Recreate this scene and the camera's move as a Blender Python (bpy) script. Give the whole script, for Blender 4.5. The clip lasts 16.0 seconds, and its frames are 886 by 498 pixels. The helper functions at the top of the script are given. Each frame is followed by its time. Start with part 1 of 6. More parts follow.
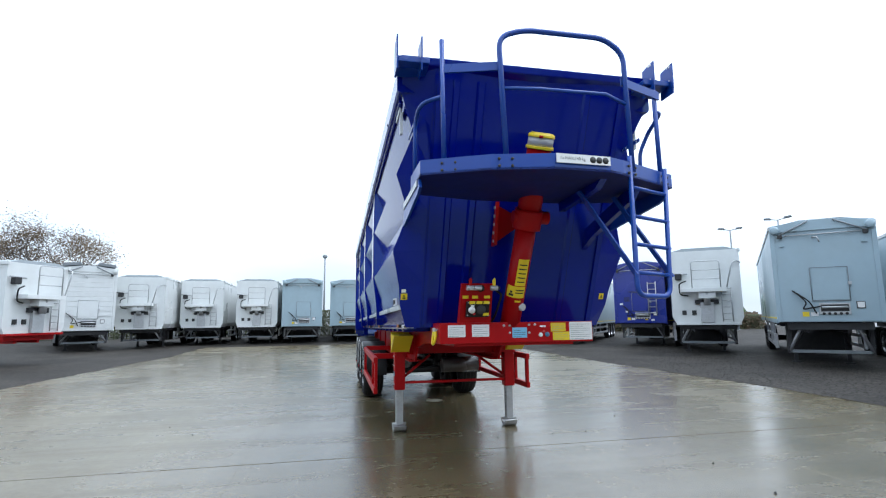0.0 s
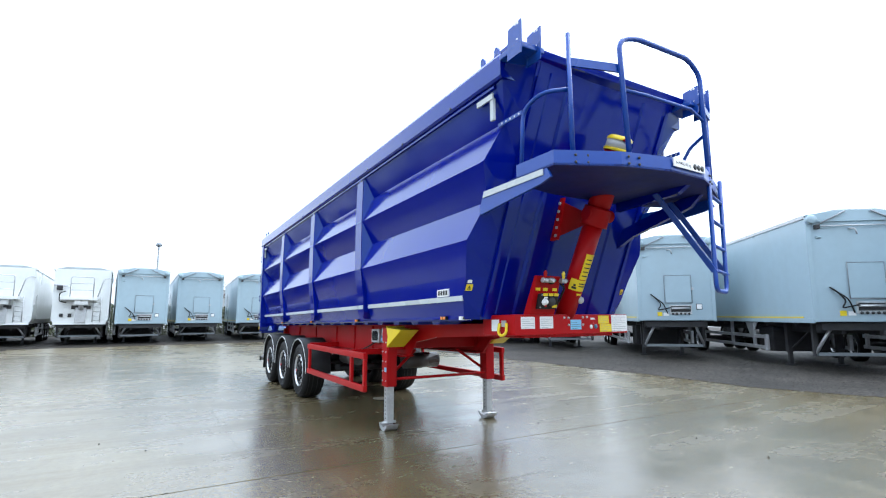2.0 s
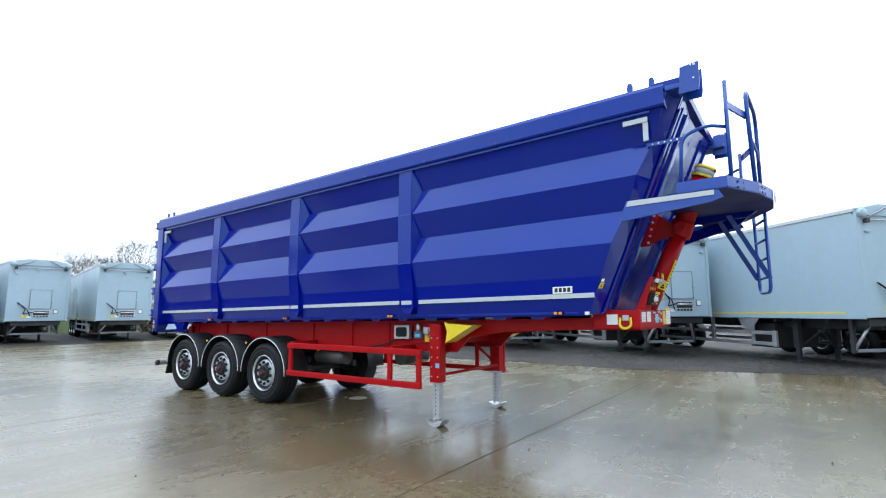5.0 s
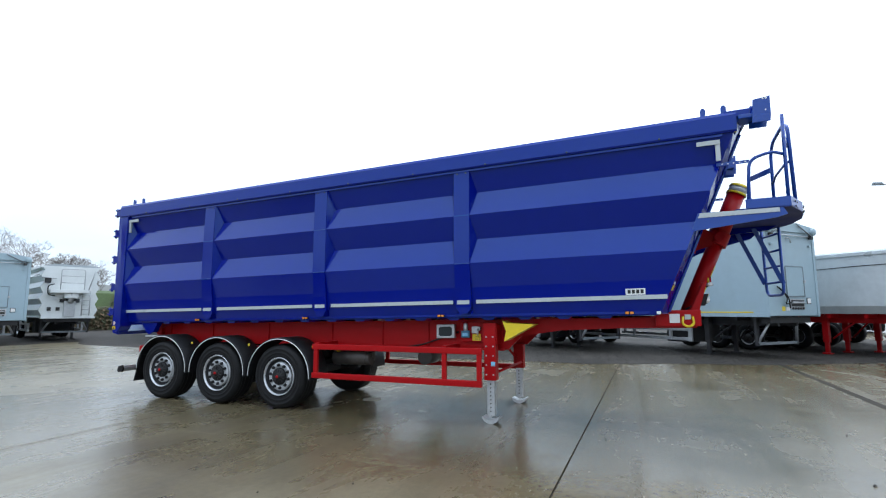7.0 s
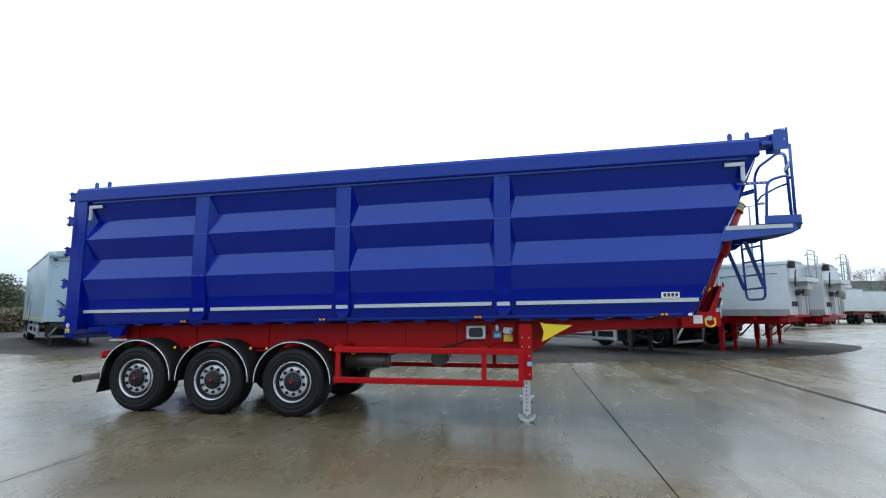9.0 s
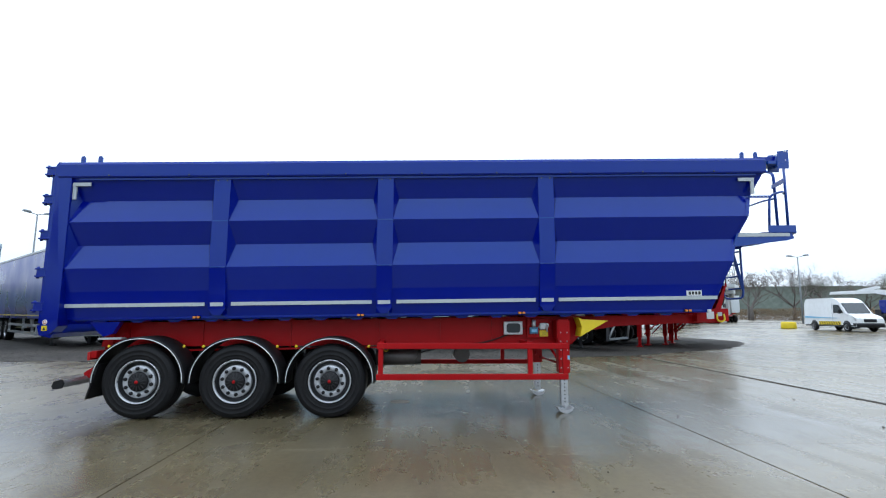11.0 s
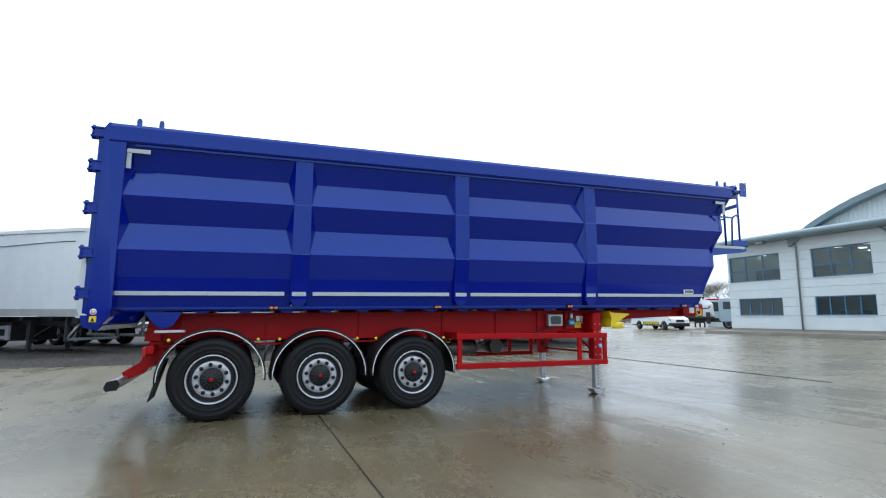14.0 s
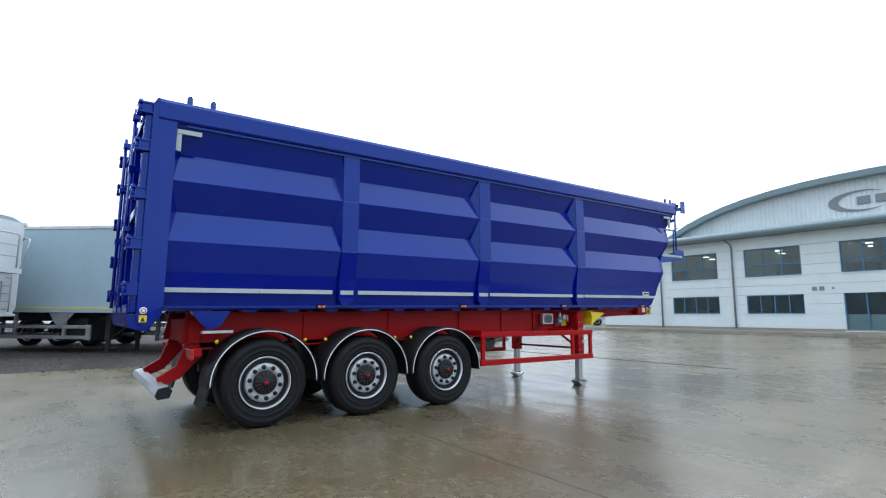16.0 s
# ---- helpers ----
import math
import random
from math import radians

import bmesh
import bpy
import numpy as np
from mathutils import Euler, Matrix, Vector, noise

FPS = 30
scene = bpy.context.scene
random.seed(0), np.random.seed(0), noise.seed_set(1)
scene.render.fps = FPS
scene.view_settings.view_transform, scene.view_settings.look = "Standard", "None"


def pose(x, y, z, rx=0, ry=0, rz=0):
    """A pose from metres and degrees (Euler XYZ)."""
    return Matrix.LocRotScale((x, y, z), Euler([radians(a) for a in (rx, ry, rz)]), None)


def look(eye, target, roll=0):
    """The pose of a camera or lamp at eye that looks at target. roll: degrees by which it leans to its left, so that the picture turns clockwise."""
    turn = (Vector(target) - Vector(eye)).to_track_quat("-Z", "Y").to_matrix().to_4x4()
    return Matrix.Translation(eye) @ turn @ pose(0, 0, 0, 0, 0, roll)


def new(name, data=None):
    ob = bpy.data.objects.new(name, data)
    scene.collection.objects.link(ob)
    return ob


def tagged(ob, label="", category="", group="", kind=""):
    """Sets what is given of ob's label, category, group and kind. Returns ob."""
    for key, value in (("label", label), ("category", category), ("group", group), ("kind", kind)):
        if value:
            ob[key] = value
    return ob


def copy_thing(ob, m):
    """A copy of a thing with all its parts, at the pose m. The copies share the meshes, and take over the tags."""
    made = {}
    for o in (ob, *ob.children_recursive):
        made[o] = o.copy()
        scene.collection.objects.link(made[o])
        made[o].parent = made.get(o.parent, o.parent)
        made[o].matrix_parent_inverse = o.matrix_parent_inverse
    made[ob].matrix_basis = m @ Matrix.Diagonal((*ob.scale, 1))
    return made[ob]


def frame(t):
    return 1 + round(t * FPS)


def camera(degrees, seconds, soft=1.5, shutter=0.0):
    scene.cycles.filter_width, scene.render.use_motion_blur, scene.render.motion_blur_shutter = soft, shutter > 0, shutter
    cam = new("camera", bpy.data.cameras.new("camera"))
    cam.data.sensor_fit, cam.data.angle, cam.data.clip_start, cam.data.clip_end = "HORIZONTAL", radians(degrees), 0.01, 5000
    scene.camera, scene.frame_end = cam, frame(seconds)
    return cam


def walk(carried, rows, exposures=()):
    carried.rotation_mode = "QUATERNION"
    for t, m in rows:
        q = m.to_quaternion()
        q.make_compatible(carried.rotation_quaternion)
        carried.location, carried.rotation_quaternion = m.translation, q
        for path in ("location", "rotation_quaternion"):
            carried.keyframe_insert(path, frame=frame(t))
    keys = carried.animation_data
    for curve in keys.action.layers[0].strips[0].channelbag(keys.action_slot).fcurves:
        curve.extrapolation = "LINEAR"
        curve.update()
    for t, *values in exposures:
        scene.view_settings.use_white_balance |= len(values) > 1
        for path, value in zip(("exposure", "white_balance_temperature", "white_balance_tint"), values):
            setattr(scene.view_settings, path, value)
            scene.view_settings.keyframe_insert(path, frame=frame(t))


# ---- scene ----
cam = camera(83.2, 16.0, soft=1.15)
PATH = [
    (0, (-1.73, -12.17, 1.609), (-1.32, -10.232, 1.88), -0.6),
    (0.5, (-2.225, -11.959, 1.615), (-1.624, -10.07, 1.883), -0.5),
    (1, (-2.75, -11.737, 1.574), (-1.983, -9.909, 1.84), -0.2),
    (1.5, (-3.267, -11.501, 1.569), (-2.382, -9.728, 1.838), -0.1),
    (2, (-3.795, -11.221, 1.544), (-2.785, -9.516, 1.809), -0.1),
    (2.5, (-4.258, -10.901, 1.535), (-3.136, -9.267, 1.802), 0.1),
    (3, (-4.731, -10.588, 1.553), (-3.501, -9.034, 1.82), 0.2),
    (5.5, (-6.885, -8.354, 1.532), (-5.199, -7.306, 1.779), -0.1),
    (6, (-7.209, -7.836, 1.553), (-5.469, -6.882, 1.799), -0.0),
    (6.5, (-7.538, -7.336, 1.557), (-5.739, -6.499, 1.806), -0.0),
    (7, (-7.745, -6.829, 1.55), (-5.906, -6.081, 1.795), -0.1),
    (7.5, (-7.996, -6.252, 1.55), (-6.114, -5.618, 1.787), -0.2),
    (8, (-8.154, -5.758, 1.547), (-6.247, -5.201, 1.777), -0.3),
    (8.5, (-8.247, -5.273, 1.545), (-6.312, -4.83, 1.786), -0.1),
    (11, (-8.447, -2.509, 1.458), (-6.466, -2.616, 1.715), 0.2),
    (11.5, (-8.457, -1.891, 1.421), (-6.485, -2.102, 1.677), 0.3),
    (12, (-8.442, -1.23, 1.4), (-6.482, -1.531, 1.658), 0.3),
    (12.5, (-8.344, -0.686, 1.368), (-6.394, -1.047, 1.632), 0.2),
    (13, (-8.286, -0.123, 1.341), (-6.362, -0.6, 1.606), 0.2),
    (13.5, (-8.188, 0.396, 1.295), (-6.298, -0.199, 1.564), 0.3),
    (14, (-8.067, 1.015, 1.278), (-6.228, 0.279, 1.55), 0.3),
    (14.5, (-7.836, 1.565, 1.305), (-6.038, 0.731, 1.574), 0.2),
    (15, (-7.623, 2.138, 1.24), (-5.887, 1.184, 1.52), 0.0),
    (15.5, (-7.397, 2.654, 1.256), (-5.731, 1.583, 1.535), 0.2),
    (16, (-7.14, 3.201, 1.284), (-5.548, 2.019, 1.55), 0.3),
]
EXPOSURE = [(0.0, 0.04), (0.7, 0.37), (1.5, 0.57), (3.2, 0.62), (5.5, 0.39), (6.5, 0.14), (7.5, -0.03), (16.0, -0.02)]
walk(cam, [(t, look(eye, target, roll)) for t, eye, target, roll in PATH], [(t, e + 0.02, 5850.0, 8.0) for t, e in EXPOSURE])

# ---- world, sun and exposure: a bright overcast sky after rain ----
world = bpy.data.worlds.new("overcast_sky")
scene.world = world
world.use_nodes = True
wn, wl = world.node_tree.nodes, world.node_tree.links
wn.clear()
w_out = wn.new("ShaderNodeOutputWorld")
w_bg = wn.new("ShaderNodeBackground")
w_sky = wn.new("ShaderNodeTexSky")
w_sky.sky_type = "NISHITA"
w_sky.sun_disc = False
w_sky.sun_elevation = radians(65)
w_sky.sun_rotation = radians(105)
w_sky.air_density, w_sky.dust_density = 1.0, 3.0
w_hsv = wn.new("ShaderNodeHueSaturation")
w_hsv.inputs["Saturation"].default_value = 0.25
w_co = wn.new("ShaderNodeTexCoord")
w_map = wn.new("ShaderNodeMapping")
w_map.inputs["Scale"].default_value = (1.6, 1.6, 5.0)
w_noise = wn.new("ShaderNodeTexNoise")
w_noise.inputs["Scale"].default_value = 1.7
w_noise.inputs["Detail"].default_value = 4.0
w_ramp = wn.new("ShaderNodeValToRGB")
w_ramp.color_ramp.elements[0].position = 0.38
w_ramp.color_ramp.elements[0].color = (0.74, 0.83, 0.93, 1)
w_ramp.color_ramp.elements[1].position = 0.60
w_ramp.color_ramp.elements[1].color = (0.925, 0.985, 1.04, 1)
w_mix = wn.new("ShaderNodeMix")
w_mix.data_type, w_mix.blend_type = "RGBA", "MIX"
w_mix.inputs["Factor"].default_value = 0.93
wl.new(w_co.outputs["Generated"], w_map.inputs["Vector"])
wl.new(w_map.outputs["Vector"], w_noise.inputs["Vector"])
wl.new(w_noise.outputs["Fac"], w_ramp.inputs["Fac"])
wl.new(w_sky.outputs["Color"], w_hsv.inputs["Color"])
wl.new(w_hsv.outputs["Color"], w_mix.inputs["A"])
wl.new(w_ramp.outputs["Color"], w_mix.inputs["B"])
# an overcast dome is brighter overhead than at the horizon
w_sep = wn.new("ShaderNodeSeparateXYZ")
wl.new(w_co.outputs["Generated"], w_sep.inputs["Vector"])
w_dome = wn.new("ShaderNodeMapRange")
w_dome.inputs["From Min"].default_value, w_dome.inputs["From Max"].default_value = 0.0, 1.0
w_dome.inputs["To Min"].default_value, w_dome.inputs["To Max"].default_value = 0.93, 1.85
wl.new(w_sep.outputs["Z"], w_dome.inputs["Value"])
wl.new(w_dome.outputs["Result"], w_bg.inputs["Strength"])
wl.new(w_mix.outputs["Result"], w_bg.inputs["Color"])
wl.new(w_bg.outputs["Background"], w_out.inputs["Surface"])

sun_data = bpy.data.lights.new("sun", "SUN")
sun_data.energy = 0.5
sun_data.angle = radians(25)
sun_data.color = (1.0, 0.97, 0.93)
sun_ob = new("sun", sun_data)
sun_ob.rotation_euler = (radians(25), 0, radians(75))


# ---- materials ----
def material(name):
    m = bpy.data.materials.new(name)
    m.use_nodes = True
    nt = m.node_tree
    return m, nt, nt.nodes, nt.links, nt.nodes["Principled BSDF"]


def surface(name, color, rough=0.5, metal=0.0, coat=0.0, var=0.12, scale=6.0, bump=0.02, bump_scale=60.0,
            rough_var=0.12, dirt=None, dirt_amount=0.0, island=0.0, spec=0.5, stretch=(1, 1, 1)):
    """A painted, coated or bare surface: two scales of colour change, uneven gloss, fine relief, dirt in blotches."""
    m, nt, n, l, b = material(name)
    co = n.new("ShaderNodeTexCoord")
    mp = n.new("ShaderNodeMapping")
    mp.inputs["Scale"].default_value = stretch
    l.new(co.outputs["Object"], mp.inputs["Vector"])
    big = n.new("ShaderNodeTexNoise")
    big.inputs["Scale"].default_value = scale * 0.22
    big.inputs["Detail"].default_value = 5
    fine = n.new("ShaderNodeTexNoise")
    fine.inputs["Scale"].default_value = scale * 3.0
    fine.inputs["Detail"].default_value = 6
    l.new(mp.outputs["Vector"], big.inputs["Vector"])
    l.new(mp.outputs["Vector"], fine.inputs["Vector"])
    add = n.new("ShaderNodeMath")
    add.operation = "ADD"
    l.new(big.outputs["Fac"], add.inputs[0])
    l.new(fine.outputs["Fac"], add.inputs[1])
    mr = n.new("ShaderNodeMapRange")
    mr.inputs["From Min"].default_value, mr.inputs["From Max"].default_value = 0.6, 1.4
    mr.inputs["To Min"].default_value, mr.inputs["To Max"].default_value = 1 - var, 1 + var
    l.new(add.outputs[0], mr.inputs["Value"])
    last = mr.outputs["Result"]
    if island:
        geo = n.new("ShaderNodeObjectInfo")
        ir = n.new("ShaderNodeMapRange")
        ir.inputs["To Min"].default_value, ir.inputs["To Max"].default_value = 1 - island, 1 + island
        l.new(geo.outputs["Random"], ir.inputs["Value"])
        mu = n.new("ShaderNodeMath")
        mu.operation = "MULTIPLY"
        l.new(last, mu.inputs[0])
        l.new(ir.outputs["Result"], mu.inputs[1])
        last = mu.outputs[0]
    vm = n.new("ShaderNodeVectorMath")
    vm.operation = "SCALE"
    vm.inputs[0].default_value = color
    l.new(last, vm.inputs["Scale"])
    col = vm.outputs["Vector"]
    if dirt:
        dn = n.new("ShaderNodeTexNoise")
        dn.inputs["Scale"].default_value = scale * 0.6
        dn.inputs["Detail"].default_value = 8
        dn.inputs["Roughness"].default_value = 0.7
        l.new(mp.outputs["Vector"], dn.inputs["Vector"])
        dr = n.new("ShaderNodeMapRange")
        dr.inputs["From Min"].default_value, dr.inputs["From Max"].default_value = 0.45, 0.75
        dr.inputs["To Max"].default_value = dirt_amount
        l.new(dn.outputs["Fac"], dr.inputs["Value"])
        mx = n.new("ShaderNodeMix")
        mx.data_type = "RGBA"
        l.new(dr.outputs["Result"], mx.inputs["Factor"])
        l.new(col, mx.inputs["A"])
        mx.inputs["B"].default_value = (*dirt, 1)
        col = mx.outputs["Result"]
    l.new(col, b.inputs["Base Color"])
    rr = n.new("ShaderNodeMapRange")
    rr.inputs["From Min"].default_value, rr.inputs["From Max"].default_value = 0.3, 0.7
    rr.inputs["To Min"].default_value = max(0.02, rough - rough_var)
    rr.inputs["To Max"].default_value = min(1.0, rough + rough_var)
    l.new(big.outputs["Fac"], rr.inputs["Value"])
    l.new(rr.outputs["Result"], b.inputs["Roughness"])
    b.inputs["Metallic"].default_value = metal
    b.inputs["Coat Weight"].default_value = coat
    b.inputs["Coat Roughness"].default_value = 0.08
    b.inputs["Specular IOR Level"].default_value = spec
    if bump:
        bn = n.new("ShaderNodeTexNoise")
        bn.inputs["Scale"].default_value = bump_scale
        bn.inputs["Detail"].default_value = 4
        l.new(co.outputs["Object"], bn.inputs["Vector"])
        bp = n.new("ShaderNodeBump")
        bp.inputs["Strength"].default_value = bump
        bp.inputs["Distance"].default_value = 0.02
        l.new(bn.outputs["Fac"], bp.inputs["Height"])
        l.new(bp.outputs["Normal"], b.inputs["Normal"])
    return m


def glass(name, tint, rough=0.03):
    m, nt, n, l, b = material(name)
    b.inputs["Base Color"].default_value = (*tint, 1)
    b.inputs["Roughness"].default_value = rough
    b.inputs["Transmission Weight"].default_value = 0.97
    b.inputs["IOR"].default_value = 1.45
    return m


def glow(name, color, strength):
    m, nt, n, l, b = material(name)
    b.inputs["Base Color"].default_value = (*color, 1)
    b.inputs["Emission Color"].default_value = (*color, 1)
    b.inputs["Emission Strength"].default_value = strength
    return m


def wet_concrete(name):
    """Power-floated yard concrete, olive-brown, with a film of rain water, tyre streaks, damp stains and grit."""
    m, nt, n, l, b = material(name)
    co = n.new("ShaderNodeTexCoord")

    def tex(scale, detail, stretch=(1, 1, 1), rough=0.6, turn=0.0, warp=0.0):
        mp = n.new("ShaderNodeMapping")
        mp.inputs["Scale"].default_value = stretch
        mp.inputs["Rotation"].default_value = (0, 0, turn)
        l.new(co.outputs["Object"], mp.inputs["Vector"])
        t = n.new("ShaderNodeTexNoise")
        t.inputs["Scale"].default_value, t.inputs["Detail"].default_value, t.inputs["Roughness"].default_value = scale, detail, rough
        t.inputs["Distortion"].default_value = warp
        l.new(mp.outputs["Vector"], t.inputs["Vector"])
        return t.outputs["Fac"]

    def ramp(src, a, bb, lo, hi):
        r = n.new("ShaderNodeMapRange")
        r.interpolation_type = "SMOOTHSTEP"
        r.inputs["From Min"].default_value, r.inputs["From Max"].default_value = a, bb
        r.inputs["To Min"].default_value, r.inputs["To Max"].default_value = lo, hi
        l.new(src, r.inputs["Value"])
        return r.outputs["Result"]

    def calc(op, a, c):
        q = n.new("ShaderNodeMath")
        q.operation = op
        for i, v in enumerate((a, c)):
            if isinstance(v, float):
                q.inputs[i].default_value = v
            else:
                l.new(v, q.inputs[i])
        return q.outputs[0]

    def blend(fac, a, col, mode="MIX"):
        q = n.new("ShaderNodeMix")
        q.data_type, q.blend_type = "RGBA", mode
        l.new(fac, q.inputs["Factor"])
        l.new(a, q.inputs["A"])
        q.inputs["B"].default_value = (*col, 1)
        return q.outputs["Result"]

    pools = tex(0.16, 6, (1.0, 0.45, 1), 0.55)
    broad = tex(0.35, 6, warp=0.4)
    stain = tex(0.9, 9, (1.0, 1.0, 1), 0.72, warp=1.2)
    streak = tex(0.55, 6, (5.0, 0.35, 1), 0.6, turn=0.35, warp=0.5)
    streak2 = tex(0.5, 6, (0.35, 4.0, 1), 0.6, turn=-0.25, warp=0.6)
    smudge = tex(3.2, 10, (1.0, 2.4, 1), 0.75, turn=0.2, warp=1.5)
    fine = tex(14, 8, rough=0.7)
    grit = tex(45, 2)
    speck = tex(90, 4)
    cr = n.new("ShaderNodeValToRGB")
    cr.color_ramp.elements[0].position, cr.color_ramp.elements[0].color = 0.35, (0.116, 0.094, 0.050, 1)
    cr.color_ramp.elements[1].position, cr.color_ramp.elements[1].color = 0.65, (0.172, 0.143, 0.084, 1)
    l.new(broad, cr.inputs["Fac"])
    col = blend(ramp(stain, 0.48, 0.70, 0.0, 0.38), cr.outputs["Color"], (0.070, 0.058, 0.037))
    col = blend(ramp(streak, 0.52, 0.72, 0.0, 0.40), col, (0.215, 0.184, 0.120))
    col = blend(ramp(streak2, 0.52, 0.74, 0.0, 0.32), col, (0.075, 0.062, 0.040))
    col = blend(ramp(smudge, 0.55, 0.75, 0.0, 0.22), col, (0.062, 0.052, 0.034))
    col = blend(ramp(grit, 0.66, 0.72, 0.0, 0.6), col, (0.06, 0.052, 0.042))
    col = blend(ramp(speck, 0.69, 0.74, 0.0, 0.12), col, (0.40, 0.37, 0.31))
    mixf = n.new("ShaderNodeMix")
    mixf.data_type, mixf.blend_type = "RGBA", "MULTIPLY"
    mixf.inputs["Factor"].default_value = 1.0
    l.new(col, mixf.inputs["A"])
    fr = n.new("ShaderNodeCombineColor")
    f1 = ramp(fine, 0.3, 0.7, 0.80, 1.16)
    for i in range(3):
        l.new(f1, fr.inputs[i])
    l.new(fr.outputs["Color"], mixf.inputs["B"])
    wet = ramp(pools, 0.40, 0.58, 0.0, 1.0)
    l.new(blend(wet, mixf.outputs["Result"], (0.82, 0.80, 0.76), "MULTIPLY"), b.inputs["Base Color"])
    rg = calc("ADD", ramp(pools, 0.34, 0.66, 0.32, 0.20), ramp(streak2, 0.35, 0.68, -0.03, 0.06))
    rg = calc("ADD", rg, ramp(smudge, 0.5, 0.75, 0.0, 0.05))
    rg = calc("ADD", rg, ramp(stain, 0.35, 0.65, 0.03, -0.03))
    l.new(rg, b.inputs["Roughness"])
    b.inputs["Specular IOR Level"].default_value = 0.84
    hs = n.new("ShaderNodeMath")
    hs.operation = "MULTIPLY_ADD"
    l.new(fine, hs.inputs[0])
    hs.inputs[1].default_value = 0.6
    l.new(speck, hs.inputs[2])
    bp = n.new("ShaderNodeBump")
    bp.inputs["Distance"].default_value = 0.004
    l.new(ramp(pools, 0.42, 0.60, 0.13, 0.03), bp.inputs["Strength"])
    l.new(hs.outputs[0], bp.inputs["Height"])
    l.new(bp.outputs["Normal"], b.inputs["Normal"])
    return m


def crushed_stone(name):
    """Dark wet crushed stone: single stones told apart by their shade, worn paler in tracks."""
    m, nt, n, l, b = material(name)
    co = n.new("ShaderNodeTexCoord")
    cell = n.new("ShaderNodeTexVoronoi")
    cell.inputs["Scale"].default_value = 22.0
    l.new(co.outputs["Object"], cell.inputs["Vector"])
    broad = n.new("ShaderNodeTexNoise")
    broad.inputs["Scale"].default_value, broad.inputs["Detail"].default_value = 0.5, 6
    l.new(co.outputs["Object"], broad.inputs["Vector"])
    ramp = n.new("ShaderNodeValToRGB")
    ramp.color_ramp.elements[0].position, ramp.color_ramp.elements[0].color = 0.15, (0.017, 0.015, 0.013, 1)
    ramp.color_ramp.elements[1].position, ramp.color_ramp.elements[1].color = 0.95, (0.075, 0.065, 0.055, 1)
    sep = n.new("ShaderNodeSeparateColor")
    l.new(cell.outputs["Color"], sep.inputs["Color"])
    l.new(sep.outputs["Red"], ramp.inputs["Fac"])
    mr = n.new("ShaderNodeMapRange")
    mr.inputs["From Min"].default_value, mr.inputs["From Max"].default_value = 0.3, 0.7
    mr.inputs["To Min"].default_value, mr.inputs["To Max"].default_value = 0.55, 1.25
    l.new(broad.outputs["Fac"], mr.inputs["Value"])
    vm = n.new("ShaderNodeVectorMath")
    vm.operation = "SCALE"
    l.new(ramp.outputs["Color"], vm.inputs[0])
    l.new(mr.outputs["Result"], vm.inputs["Scale"])
    l.new(vm.outputs["Vector"], b.inputs["Base Color"])
    b.inputs["Roughness"].default_value = 0.75
    b.inputs["Specular IOR Level"].default_value = 0.22
    bp = n.new("ShaderNodeBump")
    bp.inputs["Strength"].default_value, bp.inputs["Distance"].default_value = 0.7, 0.02
    l.new(cell.outputs["Distance"], bp.inputs["Height"])
    bp.invert = True
    l.new(bp.outputs["Normal"], b.inputs["Normal"])
    return m


M_CONC = wet_concrete("wet_concrete")
M_YARD = surface("damp_tarmac", (0.13, 0.125, 0.118), 0.38, var=0.22, scale=0.8, bump=0.25, bump_scale=40, rough_var=0.2)
M_GRAVEL = crushed_stone("wet_crushed_stone")
M_STONE = surface("stone_chips", (0.046, 0.042, 0.037), 0.8, spec=0.2, var=0.35, scale=20, bump=0.3)
M_GRASS = surface("rough_grass", (0.055, 0.085, 0.025), 0.9, var=0.4, scale=2, bump=0.6, bump_scale=12)
M_JOINT = surface("joint_sealant", (0.040, 0.034, 0.026), 0.8, var=0.3, scale=9, spec=0.15)
M_BLUE = surface("blue_paint", (0.0018, 0.0065, 0.222), 0.13, coat=0.0, spec=0.58, var=0.05, scale=1.5, bump=0.012, bump_scale=9, rough_var=0.06)
M_BLUE.node_tree.nodes["Principled BSDF"].inputs["Specular Tint"].default_value = (0.50, 0.78, 1.0, 1.0)
M_BLUE2 = surface("light_blue_paint", (0.008, 0.050, 0.29), 0.3, coat=0.0, spec=0.5, var=0.06, scale=4, bump=0.01)
M_RED = surface("red_paint", (0.355, 0.0035, 0.0055), 0.38, coat=0.0, spec=0.16, var=0.08, scale=3, bump=0.012, bump_scale=20, rough_var=0.08)
M_RUBBER = surface("tyre_rubber", (0.009, 0.009, 0.010), 0.62, spec=0.2, var=0.25, scale=12, bump=0.08, bump_scale=80, dirt=(0.04, 0.037, 0.031), dirt_amount=0.18)
M_BLACK = surface("black_plastic", (0.008, 0.008, 0.009), 0.5, spec=0.3, var=0.2, scale=8, bump=0.05)
M_DARK = surface("dark_underside_steel", (0.022, 0.022, 0.024), 0.6, var=0.3, scale=5, bump=0.06, dirt=(0.05, 0.045, 0.04), dirt_amount=0.5)
M_RIM = surface("silver_wheel_paint", (0.62, 0.63, 0.65), 0.3, metal=0.75, var=0.08, scale=12, bump=0.01)
M_DISC = surface("worn_wheel_paint", (0.50, 0.51, 0.53), 0.40, metal=0.45, var=0.15, scale=14, bump=0.02, dirt=(0.16, 0.15, 0.14), dirt_amount=0.3)
# wheel silver darkened: the shade inside the rims is put into this colour
M_RIMSHADE = surface("painted_rim_shade", (0.07, 0.072, 0.076), 0.5, metal=0.5, var=0.2, scale=10)
